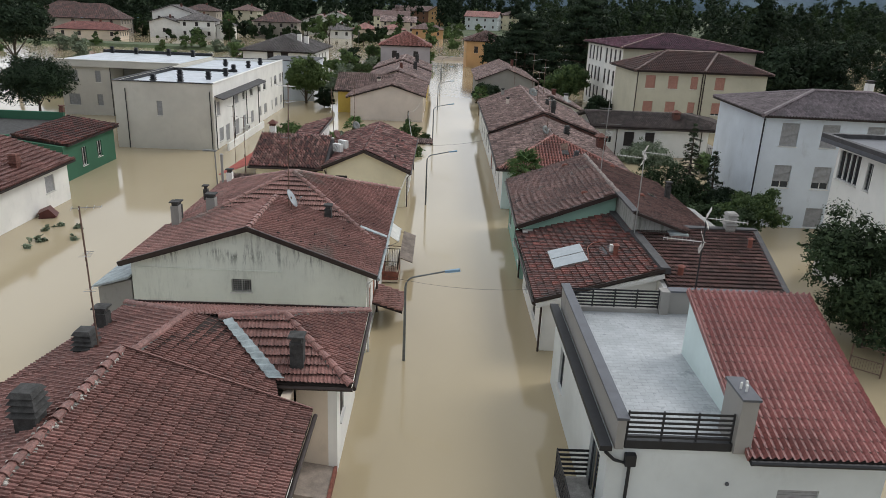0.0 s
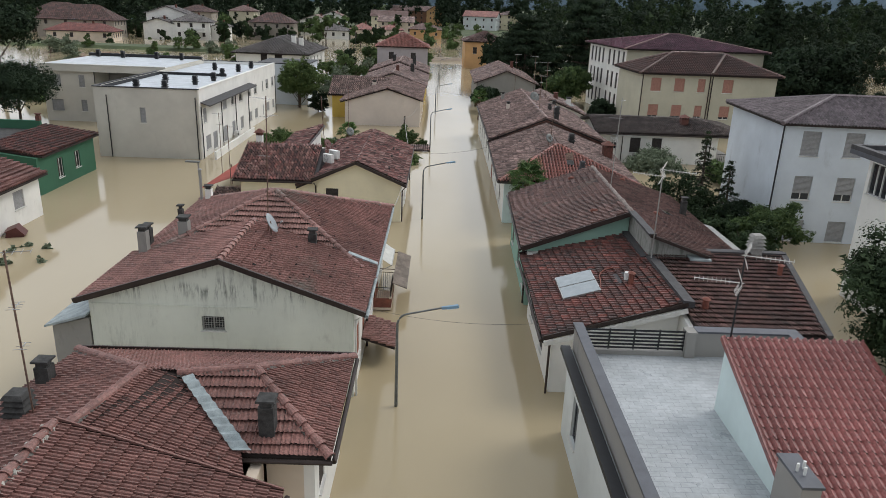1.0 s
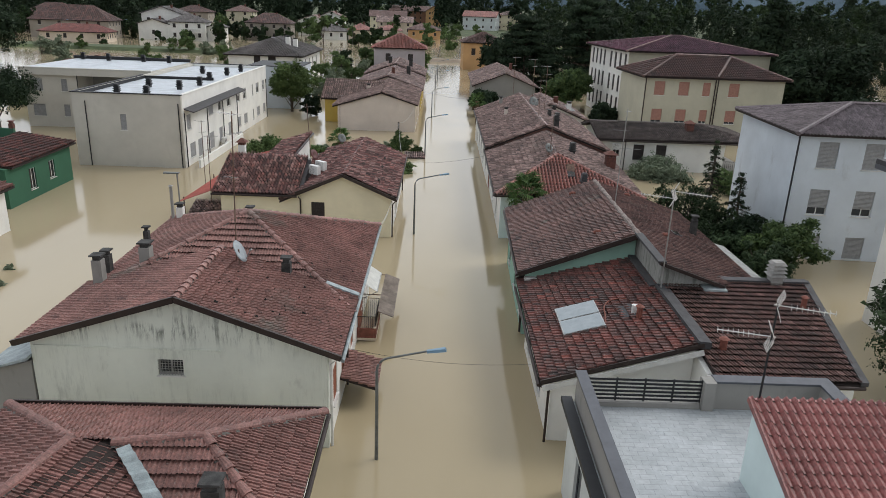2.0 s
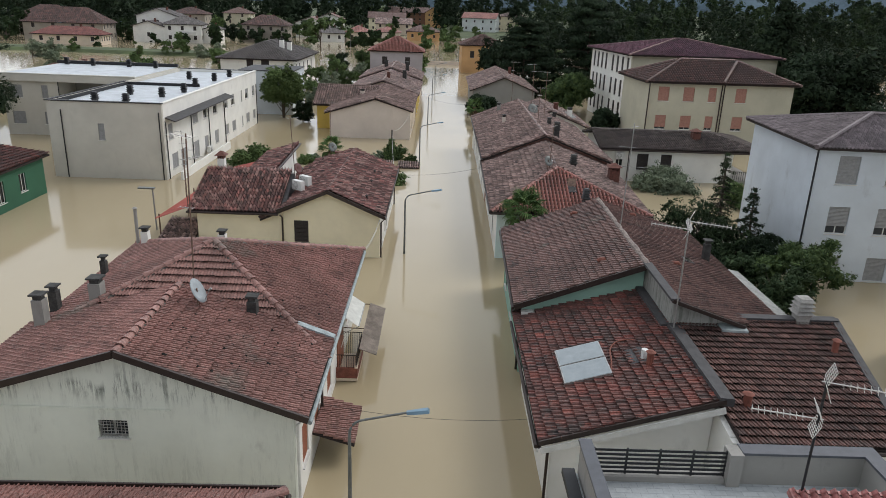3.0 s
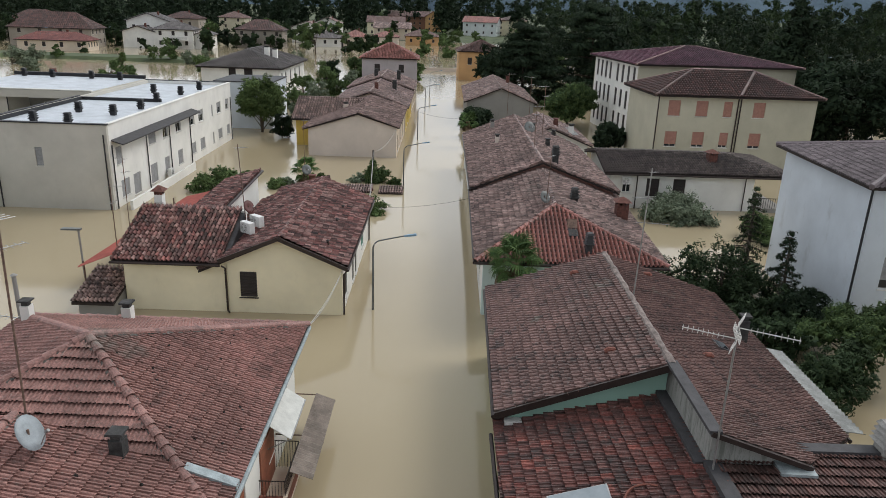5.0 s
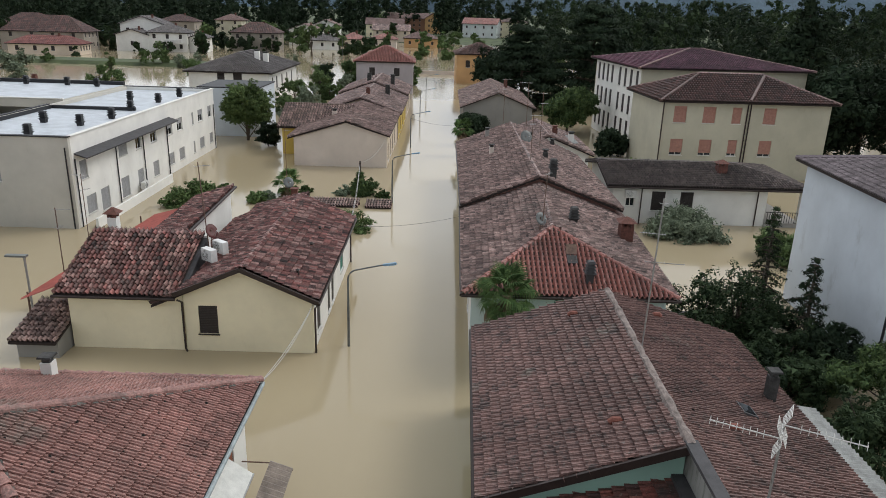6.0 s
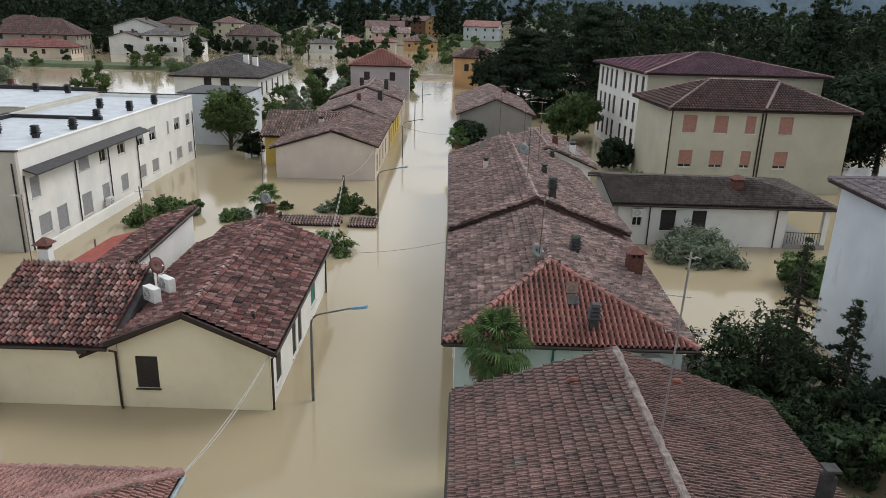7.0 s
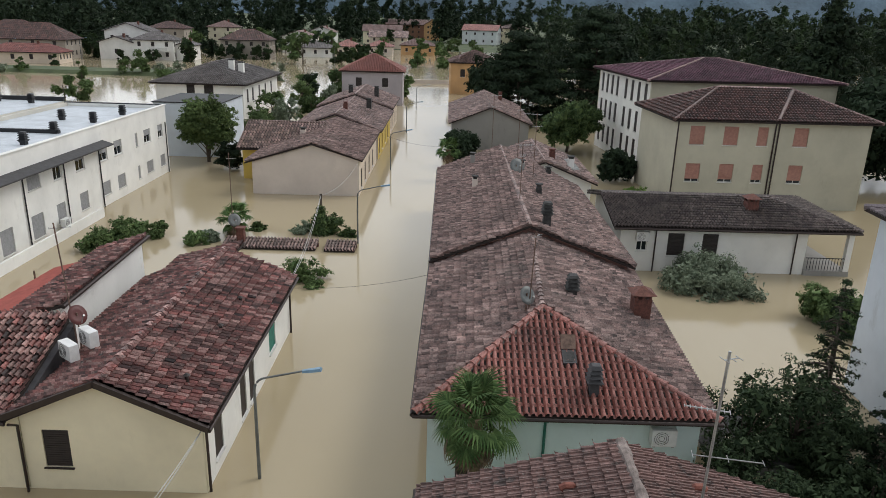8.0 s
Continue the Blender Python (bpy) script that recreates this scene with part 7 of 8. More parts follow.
def palm(label, x, y, z0, h, frond=1.3, seed=1, n=34):
    r = np.random.default_rng(seed)
    t = thing("palm_tree", x, y, z0, label, "palm tree", "palm trees")
    part("trunk", Geo().tube([(x, y, z0), (x + 0.05, y, z0 + h * 0.5), (x, y, z0 + h)], 0.19, 10, 0.24), M["straw"], t)
    g = Geo()
    # one fan-shaped frond along +x, built once
    g.tube([(0, 0, 0), (0.4 * frond, 0, 0.08), (0.75 * frond, 0, 0.05)], 0.016, 4, 0.01)
    k = 19
    for i in range(k):
        a = radians(-112 + 224 * i / (k - 1))
        c = Vector((0.73 * frond, 0, 0.05))
        d = Vector((math.cos(a), math.sin(a), 0))
        s = Vector((-d.y, d.x, 0)) * 0.042
        m, e = c + d * 0.34 * frond + Vector((0, 0, 0.02)), c + d * 0.62 * frond * (0.82 + 0.18 * math.cos(a)) - Vector((0, 0, 0.24 * frond))
        o = len(g.v)
        g.v += [tuple(p) for p in (c, m - s, m + Vector((0, 0, 0.02)), m + s, e)]
        g.f += [(o, o + 1, o + 2), (o, o + 2, o + 3), (o + 1, o + 4, o + 2), (o + 2, o + 4, o + 3)]
    me = mesh_of("frond", g.v, g.f, M["palm_leaf"])
    dead = mesh_of("frond", g.v, g.f, M["straw"])
    for i in range(n):
        f = i / n
        el = 74 - 152 * f + r.normal(0, 9)
        m = Matrix.Translation((x, y, z0 + h + 0.1 - 0.25 * f)) @ Matrix.Rotation(i * 2.399 + r.normal(0, 0.1), 4, "Z") @ Matrix.Rotation(-radians(el), 4, "Y") @ Matrix.Rotation(r.normal(0, 0.3), 4, "X") @ Matrix.Scale(r.uniform(0.85, 1.1), 4)
        child(new("frond", dead if el < -46 else me), t, m)
    return t


palm("fan palm with green fronds beside a street wall", 6.55, 53.0, -1.5, 5.0, 1.25, 3, 46)
palm("small fan palm standing in the flooded garden", -10.0, 83.5, -1.5, 2.6, 1.1, 5, 30)
palm("small fan palm beside the far street", 5.6, 104.0, -1.5, 4.6, 1.1, 8, 26)
# right-hand gardens
tree("big dark leafy evergreen with drooping boughs in the flooded yard", 20.9, 31.4, 7.9, 4.5, "broad", "leaf_garden", 46000, 0.09, 11, bare=0.12, blobs=34)
tree("dark green fir standing in the flooded garden", 20.9, 58.7, 8.0, 2.3, "fir", "leaf_garden", 13000, 0.06, 12, bare=0.1, name="fir_tree")
tree("leafy green tree in the flooded garden", 21.6, 49.0, 5.8, 2.7, "broad", "leaf_pine", 22000, 0.075, 13, bare=0.15)
tree("leafy green tree in the flooded garden", 19.4, 46.0, 5.4, 2.3, "broad", "leaf_garden", 14000, 0.075, 14, bare=0.1)
tree("dark leafy fruit tree among the gardens", 16.7, 55.8, 5.8, 2.2, "broad", "leaf_garden", 4200, 0.085, 15, bare=0.15, blobs=30)
tree("dark leafy fruit tree among the gardens", 18.7, 55.9, 6.1, 2.2, "broad", "leaf_garden", 5000, 0.08, 16, bare=0.15, blobs=24)
tree("dark sparse tree with bare twigs by the houses", 21.6, 55.2, 6.4, 2.2, "fir", "leaf_dark", 10000, 0.07, 17, bare=0.05)
tree("dark leafy bush among the gardens", 16.9, 51.8, 4.6, 1.8, "broad", "leaf_garden", 6500, 0.08, 37, bare=0.05)
tree("dark leafy bush among the gardens", 19.2, 54.8, 4.8, 2.0, "broad", "leaf_garden", 7000, 0.08, 38, bare=0.05)
tree("dark leafy bush among the gardens", 18.9, 50.4, 4.6, 2.0, "broad", "leaf_garden", 8000, 0.08, 39, bare=0.05)
tree("dark leafy bush among the gardens", 19.9, 53.0, 5.4, 2.0, "broad", "leaf_garden", 7000, 0.08, 40, bare=0.05)
tree("sparse dark fruit tree among the gardens", 15.9, 53.4, 5.0, 1.7, "broad", "leaf_garden", 2600, 0.085, 36, bare=0.1)
tree("dark leafy bush behind the brown roof", 17.0, 50.6, 4.4, 2.0, "broad", "leaf_dark", 11000, 0.075, 34, bare=0.05)
tree("dark leafy bush behind the brown roof", 21.6, 51.6, 5.4, 2.2, "broad", "leaf_dark", 11000, 0.075, 35, bare=0.05)
tree("grey-green willow shrub rising out of the flood", 22.4, 75.4, 3.0, 3.7, "shrub", "leaf_grey", 26000, 0.085, 18, bare=0.2, name="shrub", category="shrub", blobs=30)
tree("round green shrub rising out of the flood", 27.6, 69.4, 3.7, 2.6, "shrub", "leaf", 14000, 0.1, 19, bare=0.1, name="shrub", category="shrub")
tree("green shrub by the low white house", 29.5, 66.0, 3.4, 2.0, "shrub", "leaf", 4000, 0.13, 20, bare=0.1, name="shrub", category="shrub")
tree("bright green young tree behind the roofs", 21.5, 92.0, 4.6, 1.6, "broad", "leaf_light", 3000, 0.16, 21, bare=0.3)
# trees by the street, right side
tree("dark leaning tree overhanging the street", 7.4, 112.0, 6.2, 2.6, "broad", "leaf_dark", 12000, 0.14, 22, bare=0.08, blobs=24)
tree("dark leaning tree overhanging the street", 6.9, 118.5, 5.2, 2.2, "broad", "leaf_dark", 8000, 0.14, 23, bare=0.08, blobs=20)
tree("round dark green tree behind the houses", 20.4, 122.0, 9.6, 4.2, "broad", "leaf_pine", 20000, 0.16, 24, bare=0.12, blobs=30)
tree("dark green bush by the apartment block", 23.0, 106.0, 5.2, 2.6, "broad", "leaf_dark", 4000, 0.22, 25, bare=0.15)
tree("tall dark cedar with level boughs behind the roofs", 17.0, 150.0, 14.5, 8.5, "cedar", "leaf_dark", 24000, 0.28, 26, bare=0.15, name="cedar_tree")
tree("tall dark cedar with level boughs behind the roofs", 29.0, 152.0, 18.0, 9.5, "cedar", "leaf_dark", 28000, 0.28, 27, bare=0.15, name="cedar_tree")
tree("dark broad tree by the street end", 14.0, 166.0, 11.0, 6.0, "broad", "leaf_dark", 6000, 0.36, 28, bare=0.15)
tree("dark broad tree by the street end", 21.0, 172.0, 10.0, 5.5, "broad", "leaf_dark", 5000, 0.36, 29, bare=0.15)
tree("tall dark poplar behind the apartment block", 58.0, 136.0, 21.5, 4.6, "column", "leaf_dark", 20000, 0.26, 30, bare=0.1, name="poplar_tree")
tree("large dark tree beside the apartment house", 53.0, 107.5, 15.0, 7.8, "broad", "leaf_dark", 30000, 0.22, 31, bare=0.06, blobs=36)
tree("large dark tree beside the apartment house", 64.0, 97.0, 14.0, 7.5, "broad", "leaf_dark", 22000, 0.24, 32, bare=0.06, blobs=30)
tree("dark tree behind the blue-white block", 50.0, 88.0, 9.5, 5.0, "broad", "leaf_dark", 12000, 0.22, 33, bare=0.06, blobs=24)
# left side
tree("round-headed stone pine beside the white building", -20.3, 109.6, 9.5, 3.5, "dome", "leaf_stone", 40000, 0.1, 41, bare=0.3, name="pine_tree", blobs=85)
tree("dark stone pine beside the white building", -17.0, 106.2, 4.9, 1.7, "broad", "leaf_dark", 8000, 0.1, 42, bare=0.25, name="pine_tree", blobs=20)
tree("large umbrella pine standing in the flood", -46.5, 83.5, 9.6, 6.8, "pine", "leaf_dark", 42000, 0.1, 43, bare=0.28, name="pine_tree", blobs=26)
tree("tall dark pine at the edge of the field", -64.0, 110.0, 16.0, 8.5, "pine", "leaf_dark", 30000, 0.16, 44, bare=0.35, name="pine_tree", blobs=26)
tree("green hedge shrub in the flooded garden", -56.0, 110.0, 4.4, 5.0, "shrub", "leaf", 6000, 0.26, 45, bare=0.2, name="shrub", category="shrub", blobs=24)
for i, (x, y, h, rr, mt) in enumerate([(-18.0, 79.2, 3.0, 1.6, "leaf"), (-16.8, 81.0, 3.3, 1.7, "leaf"), (-15.6, 82.6, 2.9, 1.3, "leaf"), (-12.2, 80.4, 2.5, 1.1, "leaf"), (-11.3, 81.6, 2.4, 0.9, "leaf_grey"), (-8.4, 84.8, 2.2, 0.8, "leaf"),
                                     (-3.3, 74.6, 2.7, 1.7, "leaf"), (-2.4, 73.4, 2.2, 1.0, "leaf"), (-3.9, 84.4, 3.2, 1.5, "leaf_pine"), (-5.6, 84.6, 2.4, 1.3, "leaf_grey"), (-1.6, 84.0, 2.2, 0.9, "leaf_pine")]):
    tree("green garden shrub half under flood water", x, y, h, rr, "shrub", mt, 4600, 0.085, 60 + i, bare=0.35, name="shrub", category="shrub", group="flooded shrubs")
sr = np.random.default_rng(5)
for i in range(7):
    x, y = -23.2 - sr.random() * 3.2, 41 + sr.random() * 4.5
    tree("small drowned shrub tip showing above the water", x, y, 1.9, 0.45, "shrub", "leaf_grey", 260, 0.1, 80 + i, bare=0.5, name="shrub", category="shrub", group="flooded shrubs", blobs=5)
# field bushes along the canal
for i in range(26):
    x, y = -150 + sr.random() * 128, 160 + sr.random() * 55
    if -42 < x < -20 and y < 175:
        continue
    hh = 3.5 + sr.random() * 4.5
    tree("green field tree on flooded land", x, y, hh + 1.2, 1.6 + sr.random() * 2.4, "broad", ("leaf_grey", "leaf", "leaf")[i % 3], 4000, 0.16, 100 + i, bare=0.0, blobs=9, group="field trees")
# gardens between the villa, the red-roofed house and the row on the street
for i, (x, y, h, rr, mt) in enumerate([(-21.5, 134, 5.0, 2.6, "leaf"), (-18.0, 139, 5.6, 2.8, "leaf_grey"), (-21.8, 146, 6.6, 2.6, "leaf"), (-17.0, 152, 5.8, 3.0, "leaf_pine"), (-20.0, 160, 6.6, 3.0, "leaf"),
                                     (-15.5, 163, 5.4, 2.4, "leaf_grey"), (-18.5, 127, 4.4, 2.2, "leaf_grey"), (-14.6, 131, 4.4, 2.0, "leaf"), (-21.0, 171, 7.5, 2.4, "leaf_dark"), (-16.5, 181, 7.0, 2.6, "leaf_pine"),
                                     (-23.5, 182, 6.0, 3.0, "leaf"), (-13.5, 146, 4.6, 2.0, "leaf")]):
    tree("leafy garden tree standing in flood water", x, y, h, rr, "broad", mt, 6500, 0.125, 240 + i, bare=0.08, blobs=13, group="garden trees")
# trees among the far houses
for i in range(46):
    x, y = -125 + sr.random() * 175, 215 + sr.random() * 210
    if abs(x + 1) < 8 and y < 240:
        continue
    if x < -50 and 200 < y < 262:
        continue
    hh = 6 + sr.random() * 7
    tree("dark green garden tree among far houses", x, y, hh, 2.5 + sr.random() * 2.8, "broad", ("leaf", "leaf_pine", "leaf")[i % 3], 2600, 0.34, 140 + i, bare=0.02, blobs=9, group="far garden trees")
for i in range(44):
    x, y = -165 + sr.random() * 150, 250 + sr.random() * 160
    if -122 < x < -76 and y < 290 or abs(x + 44) < 9 and y < 312:
        continue
    tree("dark leafy tree beside far houses", x, y, 6.5 + sr.random() * 6, 3 + sr.random() * 2.4, "broad", ("leaf_wood", "leaf_dark", "leaf_wood")[i % 3], 1500, 0.42, 340 + i, bare=0.0, blobs=8, group="far garden trees")
for i, (x, y, h) in enumerate(((-95.5, 262, 6.0), (-86.5, 262.5, 6.5), (-88.5, 261.5, 5.0), (-104, 236, 4.5), (-72, 283, 7.0), (-66, 283.5, 8.0), (-60, 283, 7.5), (-57, 285, 7.0), (-110, 213, 3.4), (-116, 213, 3.2), (-139, 250, 9.0), (-145, 262, 11.0), (-138, 268, 11.0), (-110, 272, 9.0), (-150, 280, 13.0), (-132, 282, 13.0), (-120, 290, 13.0), (-108, 300, 12.0), (-158, 250, 10.0))):
    tree("dark shrub tree in front of a far house", x, y, h, h * 0.36, "broad", "leaf_wood", 2600, 0.24, 400 + i, bare=0.0, blobs=10, group="far garden trees")
for i in range(14):
    x, y = -17 + sr.random() * 14, 176 + sr.random() * 34
    tree("green garden tree at the street end", x, y, 4.5 + sr.random() * 3, 2.2 + sr.random(), "broad", ("leaf", "leaf_light", "leaf_pine")[i % 3], 1300, 0.36, 200 + i, bare=0.1, blobs=8, group="garden trees")


def woods(name, label, spots, size, per, mat, seed):
    """A far wood: ragged crowns of leaf clumps over hidden trunks, one object."""
    r = np.random.default_rng(seed)
    vs, qs, n = [], [], 0
    for x, y, z, h, rad in spots:
        cen, rd = [], []
        slim = r.uniform(0.5, 1.0)
        for i in range(15):
            f = r.uniform(0.12, 0.94)
            a = r.uniform(0, 6.283)
            e = rad * slim * (1.15 - 0.75 * f) * r.random() ** 0.5
            cen.append((x + e * math.cos(a), y + e * math.sin(a), z + h * f))
            rd.append(rad * r.uniform(0.22, 0.42) * (1.15 - 0.4 * f))
        v, q = leaf_cloud(cen, rd, int(per * 0.72), size * r.uniform(0.92, 1.35), r, 0.95, 0.7, 0.45, 0.2, 0.85)
        vs.append(v), qs.append(q + n)
        n += len(v)
    v, q = np.concatenate(vs), np.concatenate(qs)
    ob = child(new(name, fast_mesh(name, v, q, M[mat])), None, Matrix())
    return tagged(ob, label, "woods", kind="stuff")


def stand(n, x0, x1, y0, y1, z, h0, h1, r0, r1, keep=lambda x, y: True):
    """Places for n trees of a wood."""
    return [(x, y, z, wr.uniform(h0, h1), wr.uniform(r0, r1)) for x, y in zip(wr.uniform(x0, x1, n), wr.uniform(y0, y1, n)) if keep(x, y)]


wr = np.random.default_rng(21)
# the wood behind the apartment blocks, dark and mixed
woods("woods", "dark green wood behind the apartment blocks", stand(85, 30, 150, 138, 260, -1.5, 15, 22, 3.5, 6), 0.3, 1700, "leaf_dark", 1)
woods("woods", "mid green wood behind the apartment blocks", stand(45, 34, 150, 145, 260, -1.5, 15, 21.5, 3, 5), 0.3, 1500, "leaf_wood", 11)
clear = lambda x, y: not (5 < x < 60 and y < 470 and x < 24 + (y - 190) * 0.15)
woods("woods", "dark green wood on the plain", stand(130, 20, 330, 260, 470, -1.0, 19, 25, 4, 7, clear), 0.48, 900, "leaf_wood", 2)
woods("woods", "dark pines on the plain", stand(90, 20, 330, 260, 470, -1.0, 19, 26, 4, 7, clear), 0.48, 900, "leaf_dark", 12)
woods("woods", "dark far wood along the edge of the plain", stand(300, -420, 60, 430, 620, 0.5, 20, 32, 6, 9), 0.8, 480, "leaf_dark", 3)
woods("woods", "far wood along the edge of the plain", stand(150, 60, 600, 470, 800, 1.0, 24, 32, 6, 10), 0.8, 520, "leaf_wood", 13)
woods("woods", "dark green wood behind the far houses", stand(140, -330, -110, 290, 430, -1.0, 15, 24, 4, 7), 0.52, 800, "leaf_dark", 4)
woods("woods", "fresh green poplars behind the far houses", stand(40, -60, 40, 520, 600, 0.0, 9, 14, 4, 6), 0.6, 500, "leaf", 6)

# ---- far houses beyond the canal and the gardens ----
def far_house(label, cx, cy, w, d, yaw, h, rise, shape, wm_, tm, rows=2, cols=3, z=0.0, sides=(0, 1)):
    wi = {}
    for sd in sides:
        ln = w if sd % 2 == 0 else d
        wi[sd] = [(ln * (i + 0.5) / cols - 0.5, ln * (i + 0.5) / cols + 0.5, z + h * (j + 0.35) / rows, z + h * (j + 0.35) / rows + 1.4, "shut", ("trim_white", "shut_brown")) for i in range(cols) for j in range(rows)]
    plain_house(label, cx, cy, w, d, yaw, z + h, z + h + rise, shape, wm_, tm, "vast", 0.6, wi, chims=[(w * 0.15, 0, z + h + rise * 0.6, 1.4, 0.6, "slab", "brick")], group="far houses", ridges=False)


far_house("low cream house with a red hip roof across the canal", -114.5, 243, 20, 9, 6, 3.1, 2.0, "hip", "w_peach", "tile_far_red", 1, 4)
# brown-roofed houses here have wall shade painted into a dim plaster
far_house("cream house with a brown hip roof across the canal", -124, 262, 25, 13, 6, 6.0, 4.4, "hip", "w_dim", "tile_c", 2, 4)
far_house("brown-roofed house among far trees", -146, 292, 20, 14, 4, 6.4, 4.0, "hip", "w_dim", "tile_c", 2, 3)
far_house("white villa with grey gable roof across the canal", -99.5, 279, 14, 12, 6, 8.4, 2.4, "gable_y", "w_white", "tile_grey", 2, 3)
far_house("low white front wing of the villa", -99.5, 268.5, 10, 7.5, 6, 5.2, 1.6, "gable_y", "w_white", "tile_grey", 1, 1)
far_house("white villa wing with a slate hip roof and balcony", -88.5, 271, 12.5, 10, 6, 6.2, 2.2, "hip", "w_white", "tile_grey", 2, 3)
far_house("low white wing beside the villa", -79.6, 274, 5.5, 9, 6, 4.6, 0.9, "gable_y", "w_white", "tile_grey", 1, 1)
bf = thing("balcony", -86.0, 265, 3.0, "white balcony with a pale railing on the far villa", "balcony")
part("slab", Geo().box(-88.5, 264.2, 2.9, -82.8, 265.6, 3.1), M["w_white"], bf)
part("railing", Geo().box(-88.5, 264.2, 3.1, -82.8, 264.3, 3.9), M["trim_white"], bf)
far_house("cream house with a slate hip roof behind the villa", -106, 330, 14, 12, 4, 8.4, 2.4, "hip", "w_dim", "tile_c", 2, 2)
far_house("tall cream house with shutters across the flood", -98.5, 378, 12, 12, 0, 8.4, 2.6, "hip", "w_cream", "tile_g", 3, 2)
far_house("brick-brown house with balconies behind trees", -65, 293, 16.5, 12, 4, 6.3, 3.2, "hip", "w_dim", "tile_c", 2, 4)
far_house("white gabled house among far gardens", -57, 345, 13, 12, 0, 6.0, 2.4, "gable_y", "w_white", "tile_m", 2, 2)
far_house("grey-roofed low house among gardens", -44.5, 313, 12.5, 11, 3, 3.4, 2.2, "hip", "w_white", "tile_grey", 1, 3)
far_house("peach house with a red hip roof among gardens", -33, 314, 9, 10, 2, 4.2, 2.2, "hip", "w_peach", "tile_o", 1, 2)
far_house("low white-pink house with a red roof", -23, 336, 11, 11, 2, 3.6, 2.0, "hip", "w_pink", "tile_o", 1, 2)
far_house("ochre house with a brown hip roof by the gardens", -7.6, 347, 14.5, 11, 2, 4.0, 2.4, "hip", "w_orange", "tile_g", 1, 3)
far_house("white house with a brown gable roof", -60, 420, 13, 12, 0, 6.5, 2.6, "gable_y", "w_white", "tile_m", 2, 2)
far_house("cream gabled house with a brown tiled roof", -30, 430, 20, 14, 2, 7.0, 3.0, "gable_x", "w_yellow", "tile_g", 2, 4, 0.5)
far_house("beige house with brown tiled roof among gardens", -24, 395, 18, 12, 2, 5.6, 2.6, "gable_x", "w_peach", "tile_m", 2, 4, 0.0)
far_house("long brick-brown block with balconies and tiled roof", -22, 512, 26, 14, 4, 9.0, 3.0, "gable_x", "w_brown", "tile_g", 3, 7, 1.2)
far_house("orange end house of a long block", -6, 508, 10, 15, 4, 9.2, 3.2, "gable_y", "w_orange", "tile_g", 3, 2, 1.2)
far_house("pale green-white house with a red tiled roof", 24, 462, 20, 14, -14, 7.8, 3.0, "gable_x", "w_pale", "tile_o", 2, 4, 1.0, (0, 1, 3))
far_house("cream-yellow block with balconies and brown roof", 43, 476, 16, 16, -14, 9.2, 2.6, "hip", "w_yellow", "tile_m", 3, 3, 1.0)
far_house("low house with a red tiled roof in the far wood", 105, 158, 14, 12, 0, 5.0, 2.4, "hip", "w_cream", "tile_s", 2, 3)
far_house("low red-roofed house behind the white wing", -58, 128, 14, 9, 3, 2.6, 1.8, "hip", "w_grey", "tile_s", 1, 2)
# street-end wall and gate
gw = thing("garden_wall", 0, 212, 0, "low pink garden wall across the end of the street", "wall")
part("wall", Geo().box(-12, 211.8, -1.5, 12, 212.1, 0.9), M["w_pink"], gw)
# ---- small things standing in the flood ----
pg = thing("gate_roof", -5, 81, 0.2, "low tiled gate roof just above the flood water", "gate roof")
roofing(pg, [[(-10.1, 79.9, 0.12), (-3.5, 79.9, 0.12), (-3.5, 81.5, 0.4), (-10.1, 81.5, 0.4)]], M["tile_m"], "roll", picks=[(-6, 80.5)], count=110, thick=0.06)
roofing(pg, [[(-2.9, 79.8, 0.12), (-0.75, 79.8, 0.12), (-0.75, 81.4, 0.4), (-2.9, 81.4, 0.4)]], M["tile_m"], "roll", thick=0.06)
for x in (-10.0, -3.6, -2.8, -0.9):
    part("pier", Geo().box(x - 0.15, 80.9, -1.5, x + 0.15, 81.2, 0.22), M["brick"], pg)
cp = thing("brick_chimney", -8.9, 80.9, 0.3, "small red brick chimney on the gate roof", "chimney")
part("stack", Geo().box(-9.15, 80.7, 0.1, -8.65, 81.2, 1.2), M["brick"], cp)
part("cap", Geo().box(-9.22, 80.63, 1.202, -8.58, 81.27, 1.3), M["brick"], cp)
dish(-9.6, 81.9, 1.5, 30, "grey satellite dish on a pole in the flooded garden", 0.45, 2.6, "pole")
antenna(-9.8, 82.2, -1.2, 7.5, "tall thin aerial pole in the flooded garden", ((0.4, 0.6, 10, 4, 0.4),), 0.0)
up = thing("utility_pole", -3.8, 84.0, -1.5, "ivy-covered dark timber utility pole in the flood", "utility pole")
part("pole", Geo().tube([(-3.8, 84.0, -1.5), (-3.75, 84.0, 3.1)], 0.12, 8, 0.09), M["bark"], up)
v, q = leaf_cloud([(-3.8, 84.0, 0.4), (-3.8, 84.0, 1.2), (-3.78, 84.0, 1.9)], [0.75, 0.55, 0.3], 2200, 0.12, np.random.default_rng(4), 1.2)
leaves_part("ivy", v, q, M["leaf_pine"], up)


def wire(label, a, b, sag, r=0.014, mat="cable_pale"):
    a, b = Vector(a), Vector(b)
    pts = [a.lerp(b, i / 24) - Vector((0, 0, sag * 4 * (i / 24) * (1 - i / 24))) for i in range(25)]
    w = thing("cable", a.x, a.y, a.z, label, "cable", "overhead cables")
    part("strand", Geo().tube(pts, r, 5), M[mat], w)


